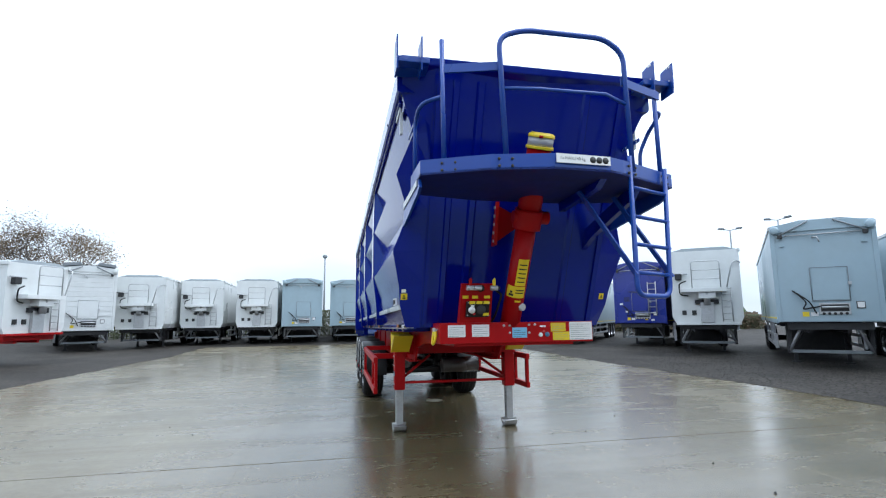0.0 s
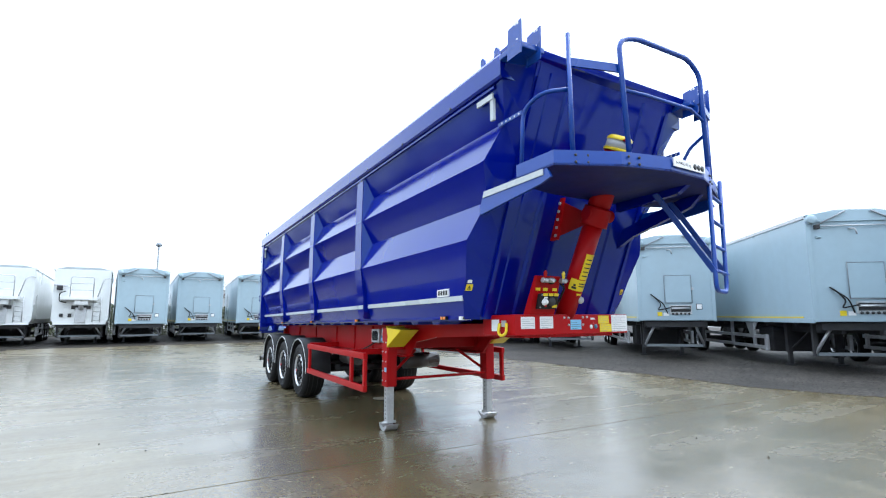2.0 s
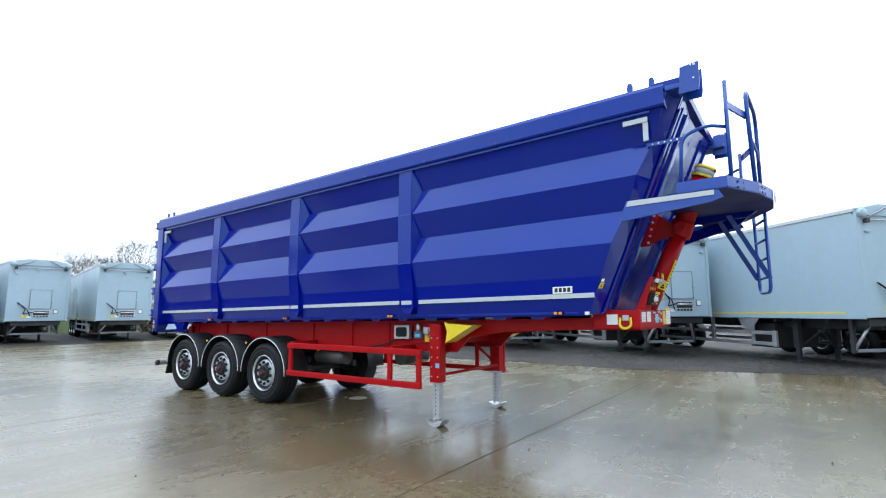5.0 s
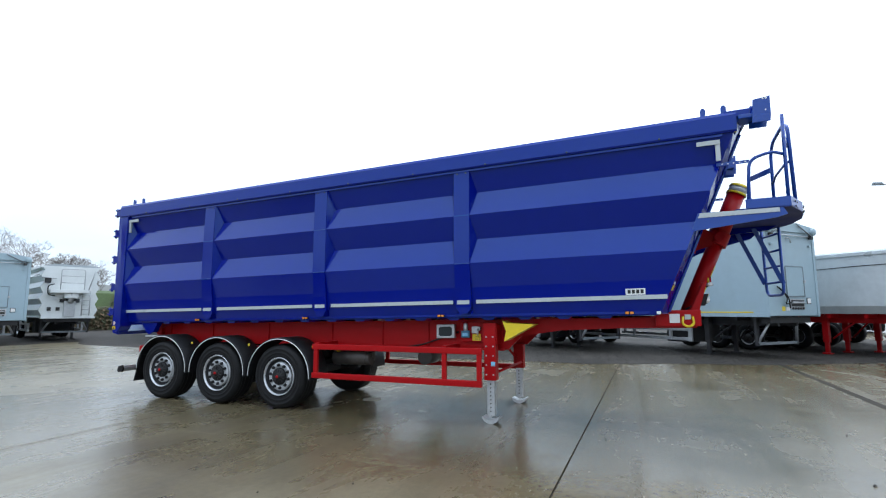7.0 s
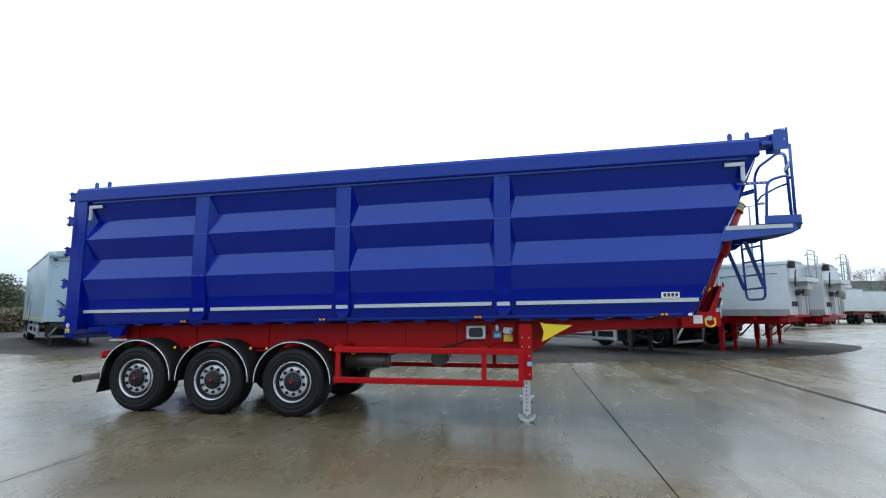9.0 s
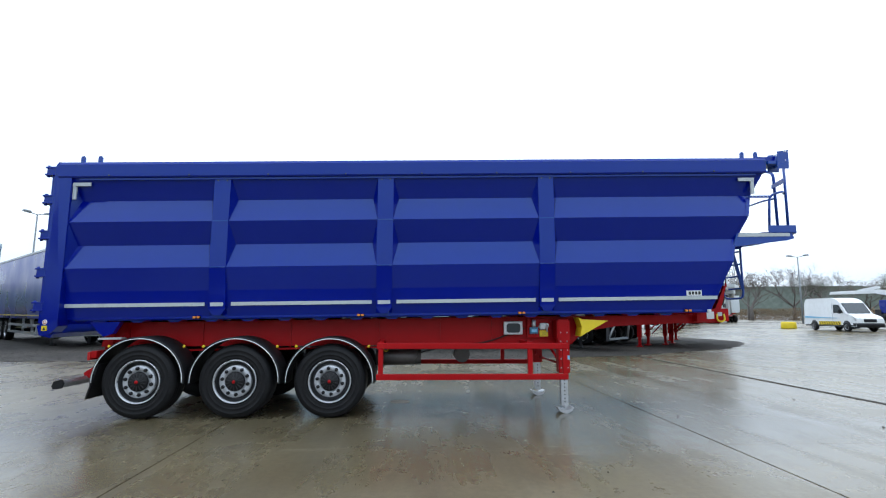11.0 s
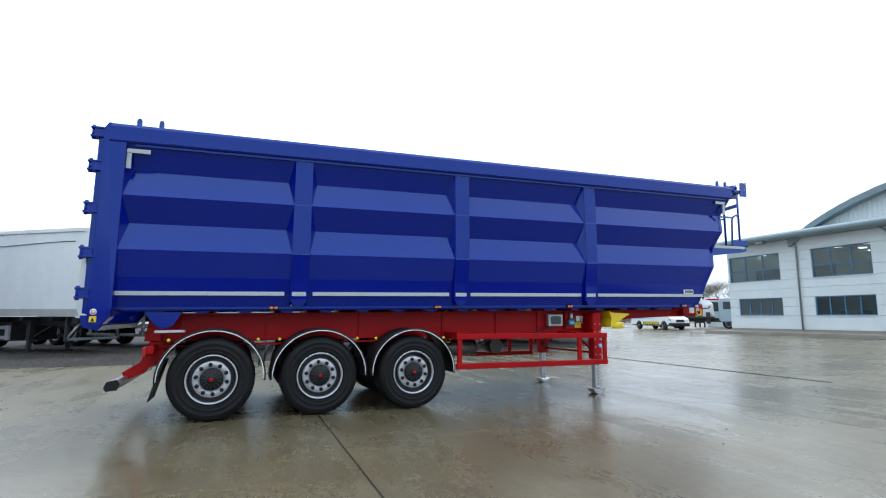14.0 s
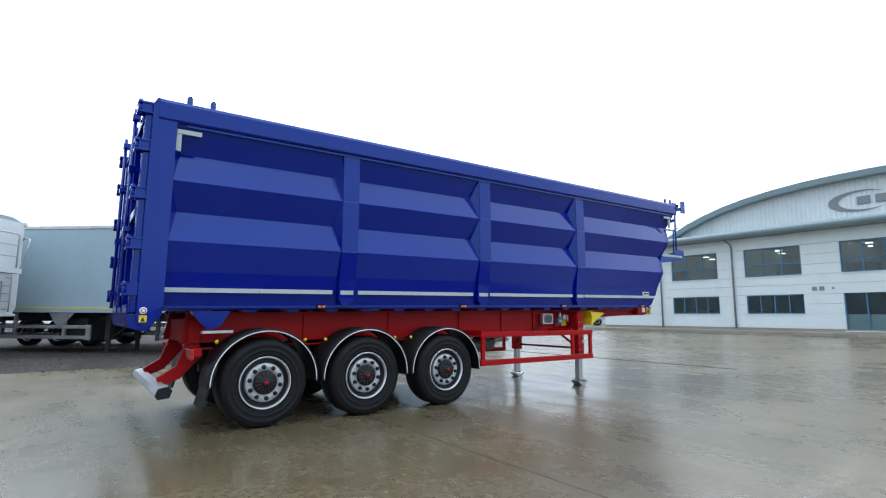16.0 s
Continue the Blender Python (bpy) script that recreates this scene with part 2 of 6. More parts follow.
M_PRINT2 = surface("grey_cap_band", (0.48, 0.48, 0.46), 0.45, var=0.1, scale=8)
M_DECK = surface("dull_deck_paint", (0.004, 0.012, 0.13), 0.6, spec=0.3, var=0.2, scale=5, bump=0.05, dirt=(0.01, 0.012, 0.03), dirt_amount=0.5)
M_PRINT = surface("grey_print", (0.25, 0.25, 0.26), 0.5, var=0.05, bump=0)
M_GALV = surface("galvanised_steel", (0.52, 0.53, 0.54), 0.42, metal=0.7, var=0.2, scale=10, bump=0.03, dirt=(0.25, 0.24, 0.22), dirt_amount=0.4)
M_REFL = surface("silver_reflective_tape", (0.46, 0.49, 0.50), 0.35, var=0.06, scale=10, bump=0.02)
M_WHITE = surface("white_paint", (0.78, 0.79, 0.79), 0.35, var=0.05, scale=3, bump=0.01, dirt=(0.45, 0.43, 0.40), dirt_amount=0.25)
M_STICK = surface("white_sticker", (0.75, 0.75, 0.74), 0.4, var=0.03)
M_INK = surface("black_ink", (0.012, 0.012, 0.012), 0.5, var=0.02, bump=0)
M_YELLOW = surface("yellow_paint", (0.75, 0.56, 0.010), 0.4, var=0.06, scale=6, bump=0.01)
M_ORANGE = surface("amber_lens", (0.75, 0.22, 0.01), 0.25, coat=0.5, var=0.05, bump=0)
M_REDLENS = surface("red_lens", (0.45, 0.01, 0.01), 0.2, coat=0.6, var=0.05, bump=0)
M_SKYBLUE = surface("pale_blue_sticker", (0.22, 0.50, 0.72), 0.4, var=0.03)
M_GREYBLUE = surface("pale_blue_grey_panel", (0.325, 0.425, 0.48), 0.33, var=0.05, scale=1.2, bump=0.012, bump_scale=14, dirt=(0.27, 0.32, 0.34), dirt_amount=0.35)
M_TANK = surface("brown_grey_tank_paint", (0.085, 0.076, 0.070), 0.32, metal=0.3, var=0.2, scale=6, bump=0.02)
M_ALU = surface("aluminium_sheet", (0.60, 0.63, 0.64), 0.38, metal=0.35, var=0.07, scale=2, bump=0.012, dirt=(0.40, 0.41, 0.41), dirt_amount=0.4)
M_TRAILWHITE = surface("white_trailer_panel", (0.70, 0.72, 0.71), 0.32, var=0.05, scale=1.2, bump=0.012, dirt=(0.50, 0.50, 0.47), dirt_amount=0.35)
M_NAVY = surface("navy_trailer_panel", (0.012, 0.026, 0.24), 0.3, coat=0.3, var=0.08, scale=2)
M_TARP = surface("grey_tarpaulin", (0.36, 0.40, 0.42), 0.6, var=0.15, scale=6, bump=0.15)
M_CLAD = surface("pale_grey_cladding", (0.64, 0.69, 0.69), 0.42, var=0.05, scale=0.7, bump=0.015, dirt=(0.45, 0.47, 0.46), dirt_amount=0.3)
M_ROOFTRIM = surface("grey_green_roof_trim", (0.22, 0.29, 0.315), 0.38, var=0.08, scale=2, bump=0.01)
M_FRAME = surface("blue_window_frame", (0.05, 0.155, 0.265), 0.4, var=0.06)
M_PIPE = surface("grey_downpipe", (0.20, 0.22, 0.235), 0.45, var=0.08)
M_GLASS = glass("tinted_window_glass", (0.44, 0.55, 0.57))
M_DGLASS = surface("dark_vehicle_glass", (0.02, 0.028, 0.032), 0.06, coat=0.6, var=0.05, bump=0)
M_LIT = glow("office_ceiling_light", (1.0, 0.93, 0.72), 5.0)
M_INROOM = surface("office_interior", (0.42, 0.42, 0.39), 0.8, var=0.12, scale=2)
M_DESK = surface("office_furniture", (0.14, 0.13, 0.12), 0.6, var=0.3, scale=3)
M_BARK = surface("bark", (0.115, 0.098, 0.085), 0.85, var=0.3, scale=8, bump=0.3)
M_LEAF = surface("autumn_leaf", (0.165, 0.115, 0.065), 0.8, var=0.4, scale=4, bump=0)
M_LEAFG = surface("dull_green_leaf", (0.078, 0.088, 0.042), 0.8, var=0.45, scale=4, bump=0)
M_TIMBER = surface("weathered_timber", (0.14, 0.105, 0.07), 0.8, var=0.3, scale=3, bump=0.15, stretch=(1, 1, 6))
M_WALLC = surface("weathered_concrete_wall", (0.27, 0.245, 0.20), 0.8, var=0.2, scale=1.2, bump=0.1)
M_KERB = surface("kerb_concrete", (0.24, 0.22, 0.185), 0.7, var=0.2, scale=3, bump=0.1, island=0.12)
# grey-green woodland made paler: distance haze is mixed into the base colour
M_RIDGE = surface("hazy_grey_green_ridge", (0.15, 0.175, 0.145), 0.9, var=0.35, scale=0.3, bump=0)
M_SHED = surface("far_shed_sheeting", (0.42, 0.42, 0.41), 0.5, var=0.08, scale=1)


# ---- mesh helpers ----
def box(bm, x0, x1, y0, y1, z0, z1, bevel=0.0, m=None):
    vs = [bm.verts.new((x, y, z)) for x in (x0, x1) for y in (y0, y1) for z in (z0, z1)]
    fs = [bm.faces.new([vs[i] for i in q]) for q in ((0, 1, 3, 2), (4, 6, 7, 5), (0, 4, 5, 1), (2, 3, 7, 6), (0, 2, 6, 4), (1, 5, 7, 3))]
    if m is not None:
        bmesh.ops.transform(bm, matrix=m, verts=vs)
    if bevel:
        es = list({e for f in fs for e in f.edges})
        bmesh.ops.bevel(bm, geom=es, offset=bevel, segments=2, affect="EDGES", profile=0.6)
    return bm


def prism(bm, pts, axis, lo, hi, bevel=0.0):
    """A polygon, given in the two other axes, drawn out along axis."""
    def at(a, b, c):
        return (c, a, b) if axis == "x" else (a, c, b) if axis == "y" else (a, b, c)
    p = [bm.verts.new(at(a, b, lo)) for a, b in pts]
    q = [bm.verts.new(at(a, b, hi)) for a, b in pts]
    fs = [bm.faces.new(p), bm.faces.new(q[::-1])]
    for i in range(len(p)):
        k = (i + 1) % len(p)
        fs.append(bm.faces.new((p[i], q[i], q[k], p[k])))
    bmesh.ops.recalc_face_normals(bm, faces=fs)
    if bevel:
        bmesh.ops.bevel(bm, geom=list({e for f in fs for e in f.edges}), offset=bevel, segments=2, affect="EDGES", profile=0.6)
    return bm


def tube(bm, pts, r, seg=8, caps=True, r2=None):
    pts = [Vector(p) for p in pts]
    rings = []
    ref = None
    for i, p in enumerate(pts):
        d = (pts[min(i + 1, len(pts) - 1)] - pts[max(i - 1, 0)]).normalized()
        if ref is None:
            ref = d.orthogonal().normalized()
        ref = (ref - d * ref.dot(d))
        ref = ref.normalized() if ref.length > 1e-5 else d.orthogonal().normalized()
        u = d.cross(ref)
        rr = r if r2 is None else r + (r2 - r) * i / max(1, len(pts) - 1)
        rings.append([bm.verts.new(p + (ref * math.cos(a) + u * math.sin(a)) * rr) for a in (2 * math.pi * k / seg for k in range(seg))])
    for a, b in zip(rings, rings[1:]):
        for k in range(seg):
            f = bm.faces.new((a[k], a[(k + 1) % seg], b[(k + 1) % seg], b[k]))
            f.smooth = True
    if caps:
        bm.faces.new(rings[0][::-1])
        bm.faces.new(rings[-1])
    return bm


def bend(pts, r=0.08, n=5):
    """Rounds the corners of a polyline."""
    pts = [Vector(p) for p in pts]
    out = [pts[0]]
    for a, b, c in zip(pts, pts[1:], pts[2:]):
        k = min(r, (a - b).length * 0.45, (c - b).length * 0.45)
        p, q = b + (a - b).normalized() * k, b + (c - b).normalized() * k
        for i in range(n + 1):
            t = i / n
            out.append(p * (1 - t) ** 2 + b * 2 * t * (1 - t) + q * t * t)
    return out + [pts[-1]]


def lathe(bm, prof, seg=48, axis="x", smooth=True):
    """Turns a profile of (radius, along) round the axis."""
    rings = []
    for r, a in prof:
        ring = []
        for k in range(seg):
            t = 2 * math.pi * k / seg
            c, s = r * math.cos(t), r * math.sin(t)
            ring.append(bm.verts.new((a, c, s) if axis == "x" else (c, a, s) if axis == "y" else (c, s, a)))
        rings.append(ring)
    for a, b in zip(rings, rings[1:]):
        for k in range(seg):
            f = bm.faces.new((a[k], a[(k + 1) % seg], b[(k + 1) % seg], b[k]))
            f.smooth = smooth
    bmesh.ops.recalc_face_normals(bm, faces=bm.faces)
    return bm


def quad(bm, a, b, c, d):
    return bm.faces.new([bm.verts.new(p) for p in (a, b, c, d)])


def mesh_of(name, bm, mat):
    me = bpy.data.meshes.new(name)
    bmesh.ops.recalc_face_normals(bm, faces=bm.faces)
    bm.to_mesh(me)
    bm.free()
    me.materials.append(mat)
    return me


def part(name, bm, mat, parent, label=""):
    ob = new(name, mesh_of(name, bm, mat))
    ob.parent = parent
    if label:
        tagged(ob, label)
    return ob


def solo(name, bm, mat, label, category="", group="", kind=""):
    return tagged(new(name, mesh_of(name, bm, mat)), label, category, group, kind)


def thing(name, m, label, category, group="", kind=""):
    ob = new(name)
    ob.matrix_basis = m
    ob.empty_display_size = 0.2
    return tagged(ob, label, category, group, kind)


def B(*a, **k):
    return box(bmesh.new(), *a, **k)


def P(*a, **k):
    return prism(bmesh.new(), *a, **k)


def T(*a, **k):
    return tube(bmesh.new(), *a, **k)


def lettering(name, text, size, mat, parent, m, depth=0.002, align="CENTER"):
    cu = bpy.data.curves.new(name, "FONT")
    cu.body, cu.size, cu.extrude, cu.align_x, cu.align_y = text, size, depth, align, "CENTER"
    tmp = bpy.data.objects.new("tmp", cu)
    scene.collection.objects.link(tmp)
    me = bpy.data.meshes.new_from_object(tmp.evaluated_get(bpy.context.evaluated_depsgraph_get()))
    bpy.data.objects.remove(tmp)
    me.materials.clear()
    me.materials.append(mat)
    ob = new(name, me)
    ob.parent = parent
    ob.matrix_basis = m
    return ob


# ---- the large structure: yard, pad, gravel ----
g = bmesh.new()
quad(g, (-900, -900, -0.03), (900, -900, -0.03), (900, 900, -0.03), (-900, 900, -0.03))
solo("ground", g, M_YARD, "damp grey tarmac yard reaching the horizon", "ground", kind="structure")

# ---- the tipper trailer: origin on the ground under the middle axle ----
Y0R, Y0F = 2.62, -7.9


def front_y(z):
    return -6.97 - (z - 1.41) * 0.434


PROFILE = ((3.45, 1.165), (3.135, 1.046), (2.80, 1.18), (2.47, 1.054), (2.13, 1.18), (1.80, 1.105), (1.62, 1.088), (1.40, 1.02))
trailer = thing("tipper_trailer", pose(0, 0, 0), "blue steel tipping semi-trailer on a red three-axle chassis, landing legs down", "trailer")


def side_panel(s, ya, yb, front=False):
    """One folded bay of the side wall, s = -1 or 1, from ya (rear) to yb (front)."""
    bm = bmesh.new()
    for inner in (0.0, 0.03):
        row_a, row_b = [], []
        for i, (z, x) in enumerate(PROFILE):
            cut = 0.078 if i in (1, 3) else 0.0
            yf = front_y(z) if front else yb + cut
            row_a.append(bm.verts.new((s * (x - inner), ya - cut, z)))
            row_b.append(bm.verts.new((s * (x - inner), yf, z)))
        for i in range(len(PROFILE) - 1):
            bm.faces.new((row_a[i], row_b[i], row_b[i + 1], row_a[i + 1]))
        # slanted gussets that close the valleys against the posts
        for i in (1, 3):
            bm.faces.new((row_a[i - 1], row_a[i], row_a[i + 1]))
            if not front:
                bm.faces.new((row_b[i - 1], row_b[i + 1], row_b[i]))
    return part("side_panel", bm, M_BLUE, trailer)


BAYS = ((2.425, 0.43), (0.20, -1.935), (-2.165, -4.335), (-4.565, -7.0))
POSTS = ((0.43, 0.20), (-1.935, -2.165), (-4.335, -4.565))
for s in (-1, 1):
    for i, (ya, yb) in enumerate(BAYS):
        side_panel(s, ya, yb, i == 3)
    for ya, yb in POSTS:
        bm = bmesh.new()
        rows = []
        for z, x, w in ((3.46, 1.175, 0), (2.80, 1.19, 0.0), (2.13, 1.19, 0.0), (1.74, 1.145, 0.0), (1.53, 1.132, 0.0), (1.44, 1.12, 0.06)):
            rows.append([bm.verts.new((s * xx, y, z)) for xx, y in ((0.98, ya - w), (x, ya - w), (x, yb + w), (0.98, yb + w))])
        for a, b in zip(rows, rows[1:]):
            for k in range(3):
                bm.faces.new((a[k], a[k + 1], b[k + 1], b[k]))
        bm.faces.new(rows[-1])
        sp = part("side_post", bm, M_BLUE, trailer)
        for z, x in ((2.80, 1.19), (2.13, 1.19)):
            part("weld_seam", B(s * x - 0.004, s * x + 0.004, yb + 0.004, ya - 0.004, z - 0.008, z + 0.004), M_BLUE2, sp)
        for y in (ya - 0.05, yb + 0.05):
            part("post_bolt", T([(s * 1.17, y, 3.40), (s * 1.186, y, 3.40)], 0.012, 8), M_DARK, sp)
    # top rail with a rolled upper edge and a drip lip
    rail = [(3.45, 1.05), (3.45, 1.20), (3.47, 1.215), (3.645, 1.215), (3.683, 1.195), (3.70, 1.14), (3.70, 1.05)]
    bm = bmesh.new()
    ring = [[bm.verts.new((s * x, y, z)) for z, x in rail] for y in (2.60, Y0F)]
    for k in range(len(rail)):
        q = (k + 1) % len(rail)
        bm.faces.new((ring[0][k], ring[0][q], ring[1][q], ring[1][k]))
    bm.faces.new(ring[0])
    bm.faces.new(ring[1][::-1])
    part("top_rail", bm, M_BLUE, trailer)
    part("drip_lip", B(s * 1.17 - 0.012, s * 1.17 + 0.012, -7.75, 2.33, 3.415, 3.45, bevel=0.004), M_BLUE, trailer)
    # lower sill, below the reflective stripe
    part("sill", P([(s * 1.022, 1.41), (s * 1.008, 1.385), (s * 0.92, 1.385), (s * 0.92, 1.41)], "y", front_y(1.38), 2.34), M_BLUE, trailer)
    # front corner flange that follows the slope of the front wall
    for lo, hi, xa, xb, d in ((1.42, 3.5, 0.84, 0.88, -0.05),):
        bm = bmesh.new()
        v = []
        for z in (lo, hi):
            for x in (xa, xb):
                for y in (front_y(z) - 0.07 + d, front_y(z) + 0.02 + d):
                    v.append(bm.verts.new((s * x, y, z)))
        for q in ((0, 1, 3, 2), (4, 6, 7, 5), (0, 4, 5, 1), (2, 3, 7, 6), (0, 2, 6, 4), (1, 5, 7, 3)):
            bm.faces.new([v[i] for i in q])
        part("corner_flange", bm, M_BLUE, trailer)
    # outer strip of the front wall, cut to the folds of the side
    bm = bmesh.new()
    rows = [[bm.verts.new((s * (x + 0.006), front_y(z) + 0.05, z)), bm.verts.new((s * (x + 0.006), front_y(z) - 0.012, z)), bm.verts.new((s * 0.86, front_y(z) - 0.10, z))] for z, x in ((3.64, 1.165),) + PROFILE]
    for a, b in zip(rows, rows[1:]):
        for k in range(2):
            bm.faces.new((a[k], a[k + 1], b[k + 1], b[k]))
    part("corner_plate", bm, M_BLUE, trailer)
    # rear frame post
    part("rear_post", P([(2.42, 3.66), (2.62, 3.69), (2.66, 3.62), (2.66, 1.30), (2.60, 1.215), (2.52, 1.215), (2.43, 1.32), (2.42, 1.42)], "x", min(s * 0.98, s * 1.20), max(s * 0.98, s * 1.20), bevel=0.008), M_BLUE, trailer)

# floor and front wall, folded inwards for the ram
part("body_floor", B(-1.03, 1.03, -6.85, 2.5, 1.405, 1.44), M_BLUE, trailer)
for k in range(17):
    y = 2.0 - k * 0.52
    part("floor_bearer", P([(y - 0.13, 1.41), (y - 0.06, 1.352), (y + 0.06, 1.352), (y + 0.13, 1.41)], "x", -0.98, 0.98), M_BLUE, trailer)
FW = ((-0.90, -0.098), (-0.62, -0.085), (-0.20, -0.06), (0.20, -0.06), (0.62, -0.085), (0.90, -0.098))
bm = bmesh.new()
lo = [bm.verts.new((x, front_y(1.40) + d, 1.40)) for x, d in FW]
hi = [bm.verts.new((x, front_y(3.64) + d, 3.64)) for x, d in FW]
for k in range(len(FW) - 1):
    bm.faces.new((lo[k], lo[k + 1], hi[k + 1], hi[k]))
part("front_wall", bm, M_BLUE, trailer)
for x in (-0.70, -0.46, 0.60):
    bm = bmesh.new()
    v = [bm.verts.new((xx, front_y(z) - 0.07 - d, z)) for z in (1.45, 3.56) for xx, d in ((x - 0.05, 0), (x - 0.025, 0.035), (x + 0.025, 0.035), (x + 0.05, 0))]
    for k in range(3):
        bm.faces.new((v[k], v[k + 1], v[k + 5], v[k + 4]))
    part("wall_stiffener", bm, M_BLUE, trailer)
part("headboard_beam", P([(-7.98, 3.61), (-8.06, 3.64), (-8.08, 3.70), (-7.78, 3.70), (-7.76, 3.61)], "x", -1.2, 1.2, bevel=0.01), M_BLUE, trailer)
for s in (-1, 1):
    part("roller_bracket", B(min(s * 1.24, s * 0.98), max(s * 1.24, s * 0.98), -8.2, -7.92, 3.575, 3.625, bevel=0.008), M_BLUE2, trailer)
    for x in ((1.25, 1.05) if s < 0 else (1.25, 1.06)):
        rp = part("roller_plate", P([(-8.05, 3.5), (-8.23, 3.5), (-8.24, 3.56), (-8.24, 3.785), (-8.07, 3.765)], "x", s * x - 0.006, s * x + 0.006), M_BLUE2, trailer)
        for y, z, r in ((-8.20, 3.765, 0.013), (-8.17, 3.765, 0.010), (-8.19, 3.63, 0.009)):
            part("bolt_hole", T([(s * x - 0.0075, y, z), (s * x + 0.0075, y, z)], r, 10), M_STICK, rp)
    for y in (2.31, 2.07, -7.56, -7.78):
        part("lifting_lug", P([(y - 0.028, 3.66), (y + 0.028, 3.66), (y + 0.028, 3.76), (y + 0.014, 3.785), (y - 0.014, 3.785), (y - 0.028, 3.76)], "x", s * 1.16 - 0.012, s * 1.16 + 0.012), M_BLUE2, trailer)

# chassis
RED_SIDE = [(2.1, 1.34), (2.15, 1.0), (-3.6, 0.94), (-4.95, 0.93), (-5.15, 1.12), (-5.7, 1.195), (-7.2, 1.24), (-7.2, 1.36)]
for s in (-1, 1):
    part("chassis_beam", P(RED_SIDE, "x", s * 0.62 - 0.015, s * 0.62 + 0.015), M_RED, trailer)
    part("beam_flange", B(s * 0.62 - 0.09, s * 0.62 + 0.09, -7.2, 2.1, 1.335, 1.355), M_RED, trailer)
    part("beam_flange", B(s * 0.62 - 0.09, s * 0.62 + 0.09, -4.9, 2.1, 0.92, 0.94), M_RED, trailer)
for s in (-1, 1):
    for y in (1.75, 0.68, -0.62, -1.95, -2.9, -3.7):
        part("web_stiffener", B(s * 0.645 - 0.012, s * 0.645 + 0.012, y - 0.008, y + 0.008, 0.95, 1.33), M_RED, trailer)
part("front_beam", B(-0.765, 0.82, -7.44, -6.92, 1.245, 1.44, bevel=0.006), M_RED, trailer)
part("gooseneck_plate", B(-0.62, 0.62, -7.4, -5.6, 1.22, 1.25), M_RED, trailer)
for y in (-6.6, -5.7, -4.7, -3.4, -2.2, -0.65, 0.65, 1.95):
    part("cross_member", B(-0.62, 0.62, y - 0.06, y + 0.06, 1.02 if y > -5.6 else 1.24, 1.30, bevel=0.006), M_RED, trailer)


# wheels
def wheel(y, s):
    w = new("wheel")
    w.parent = trailer
    w.matrix_basis = pose(s * 0.98, y, 0.508, 0, 0, 0 if s < 0 else 180)
    t = 0.19
    tyre = [(0.292, -t + 0.03), (0.322, -t + 0.002), (0.330, -t - 0.006), (0.338, -t - 0.001), (0.372, -t - 0.010), (0.378, -t - 0.015), (0.384, -t - 0.010), (0.44, -t - 0.012), (0.445, -t - 0.016), (0.452, -t - 0.010), (0.480, -t - 0.004), (0.502, -t + 0.012), (0.522, -t + 0.035),
            (0.530, -t + 0.07), (0.532, 0.0), (0.530, t - 0.07), (0.522, t - 0.035), (0.50, t - 0.012), (0.40, t + 0.012), (0.33, t), (0.292, t - 0.03)]
    tyre = [(r if r < 0.3 else 0.3 + (r - 0.3) * 0.897, a) for r, a in tyre]
    bm = lathe(bmesh.new(), tyre, 56)
    ty = part("tyre", bm, M_RUBBER, w)
    for k, a in enumerate((-0.115, -0.045, 0.045, 0.115)):
        gm = lathe(bmesh.new(), [(0.5085, a - 0.006), (0.5095, a), (0.5085, a + 0.006)], 56)
        part("tread_groove", gm, M_INK, ty)
    lip = [(0.300, -t + 0.02), (0.299, -t - 0.002), (0.293, -t - 0.006), (0.285, -t - 0.002), (0.276, -t + 0.025)]
    rm = part("rim", lathe(bmesh.new(), lip, 48), M_RIM, w)
    # barrel coloured dark for the shade in the wheel recess
    part("rim_barrel", lathe(bmesh.new(), [(0.276, -t + 0.024), (0.266, -t + 0.10), (0.246, -t + 0.125), (0.222, -t + 0.070)], 40), M_RIMSHADE, w)
    part("wheel_disc", lathe(bmesh.new(), [(0.224, -t + 0.072), (0.222, -t + 0.040), (0.215, -t + 0.030), (0.136, -t + 0.026), (0.130, -t + 0.05)], 40), M_DISC, w)
    hub = [(0.134, -t + 0.05), (0.132, -t + 0.005), (0.122, -t - 0.006), (0.060, -t - 0.012), (0.050, -t - 0.03), (0.042, -t - 0.036), (0.0, -t - 0.036)]
    part("hub", lathe(bmesh.new(), hub, 28), M_BLACK, w)
    part("hub_cap", lathe(bmesh.new(), [(0.024, -t - 0.035), (0.021, -t - 0.05), (0.0, -t - 0.052)], 16), M_RED, w)
    for k in range(10):
        a = 2 * math.pi * (k + 0.3) / 10
        nb = lathe(bmesh.new(), [(0.025, 0.0), (0.025, -0.022), (0.019, -0.036), (0.0, -0.036)], 8)
        bmesh.ops.translate(nb, vec=(-t + 0.028, 0.179 * math.cos(a), 0.179 * math.sin(a)), verts=nb.verts)
        part("wheel_nut", nb, M_BLACK, rm)
    for k in range(14):
        a = 2 * math.pi * k / 14
        bm = box(bmesh.new(), -t - 0.022, -t - 0.004, -0.005, 0.005, 0.045, 0.120, m=Matrix.Rotation(a, 4, "X"))
        part("hub_rib", bm, M_DARK, w)
    part("rim_back", lathe(bmesh.new(), [(0.235, -t + 0.135), (0.24, 0.1), (0.0, 0.1)], 32), M_DARK, w)
    return w


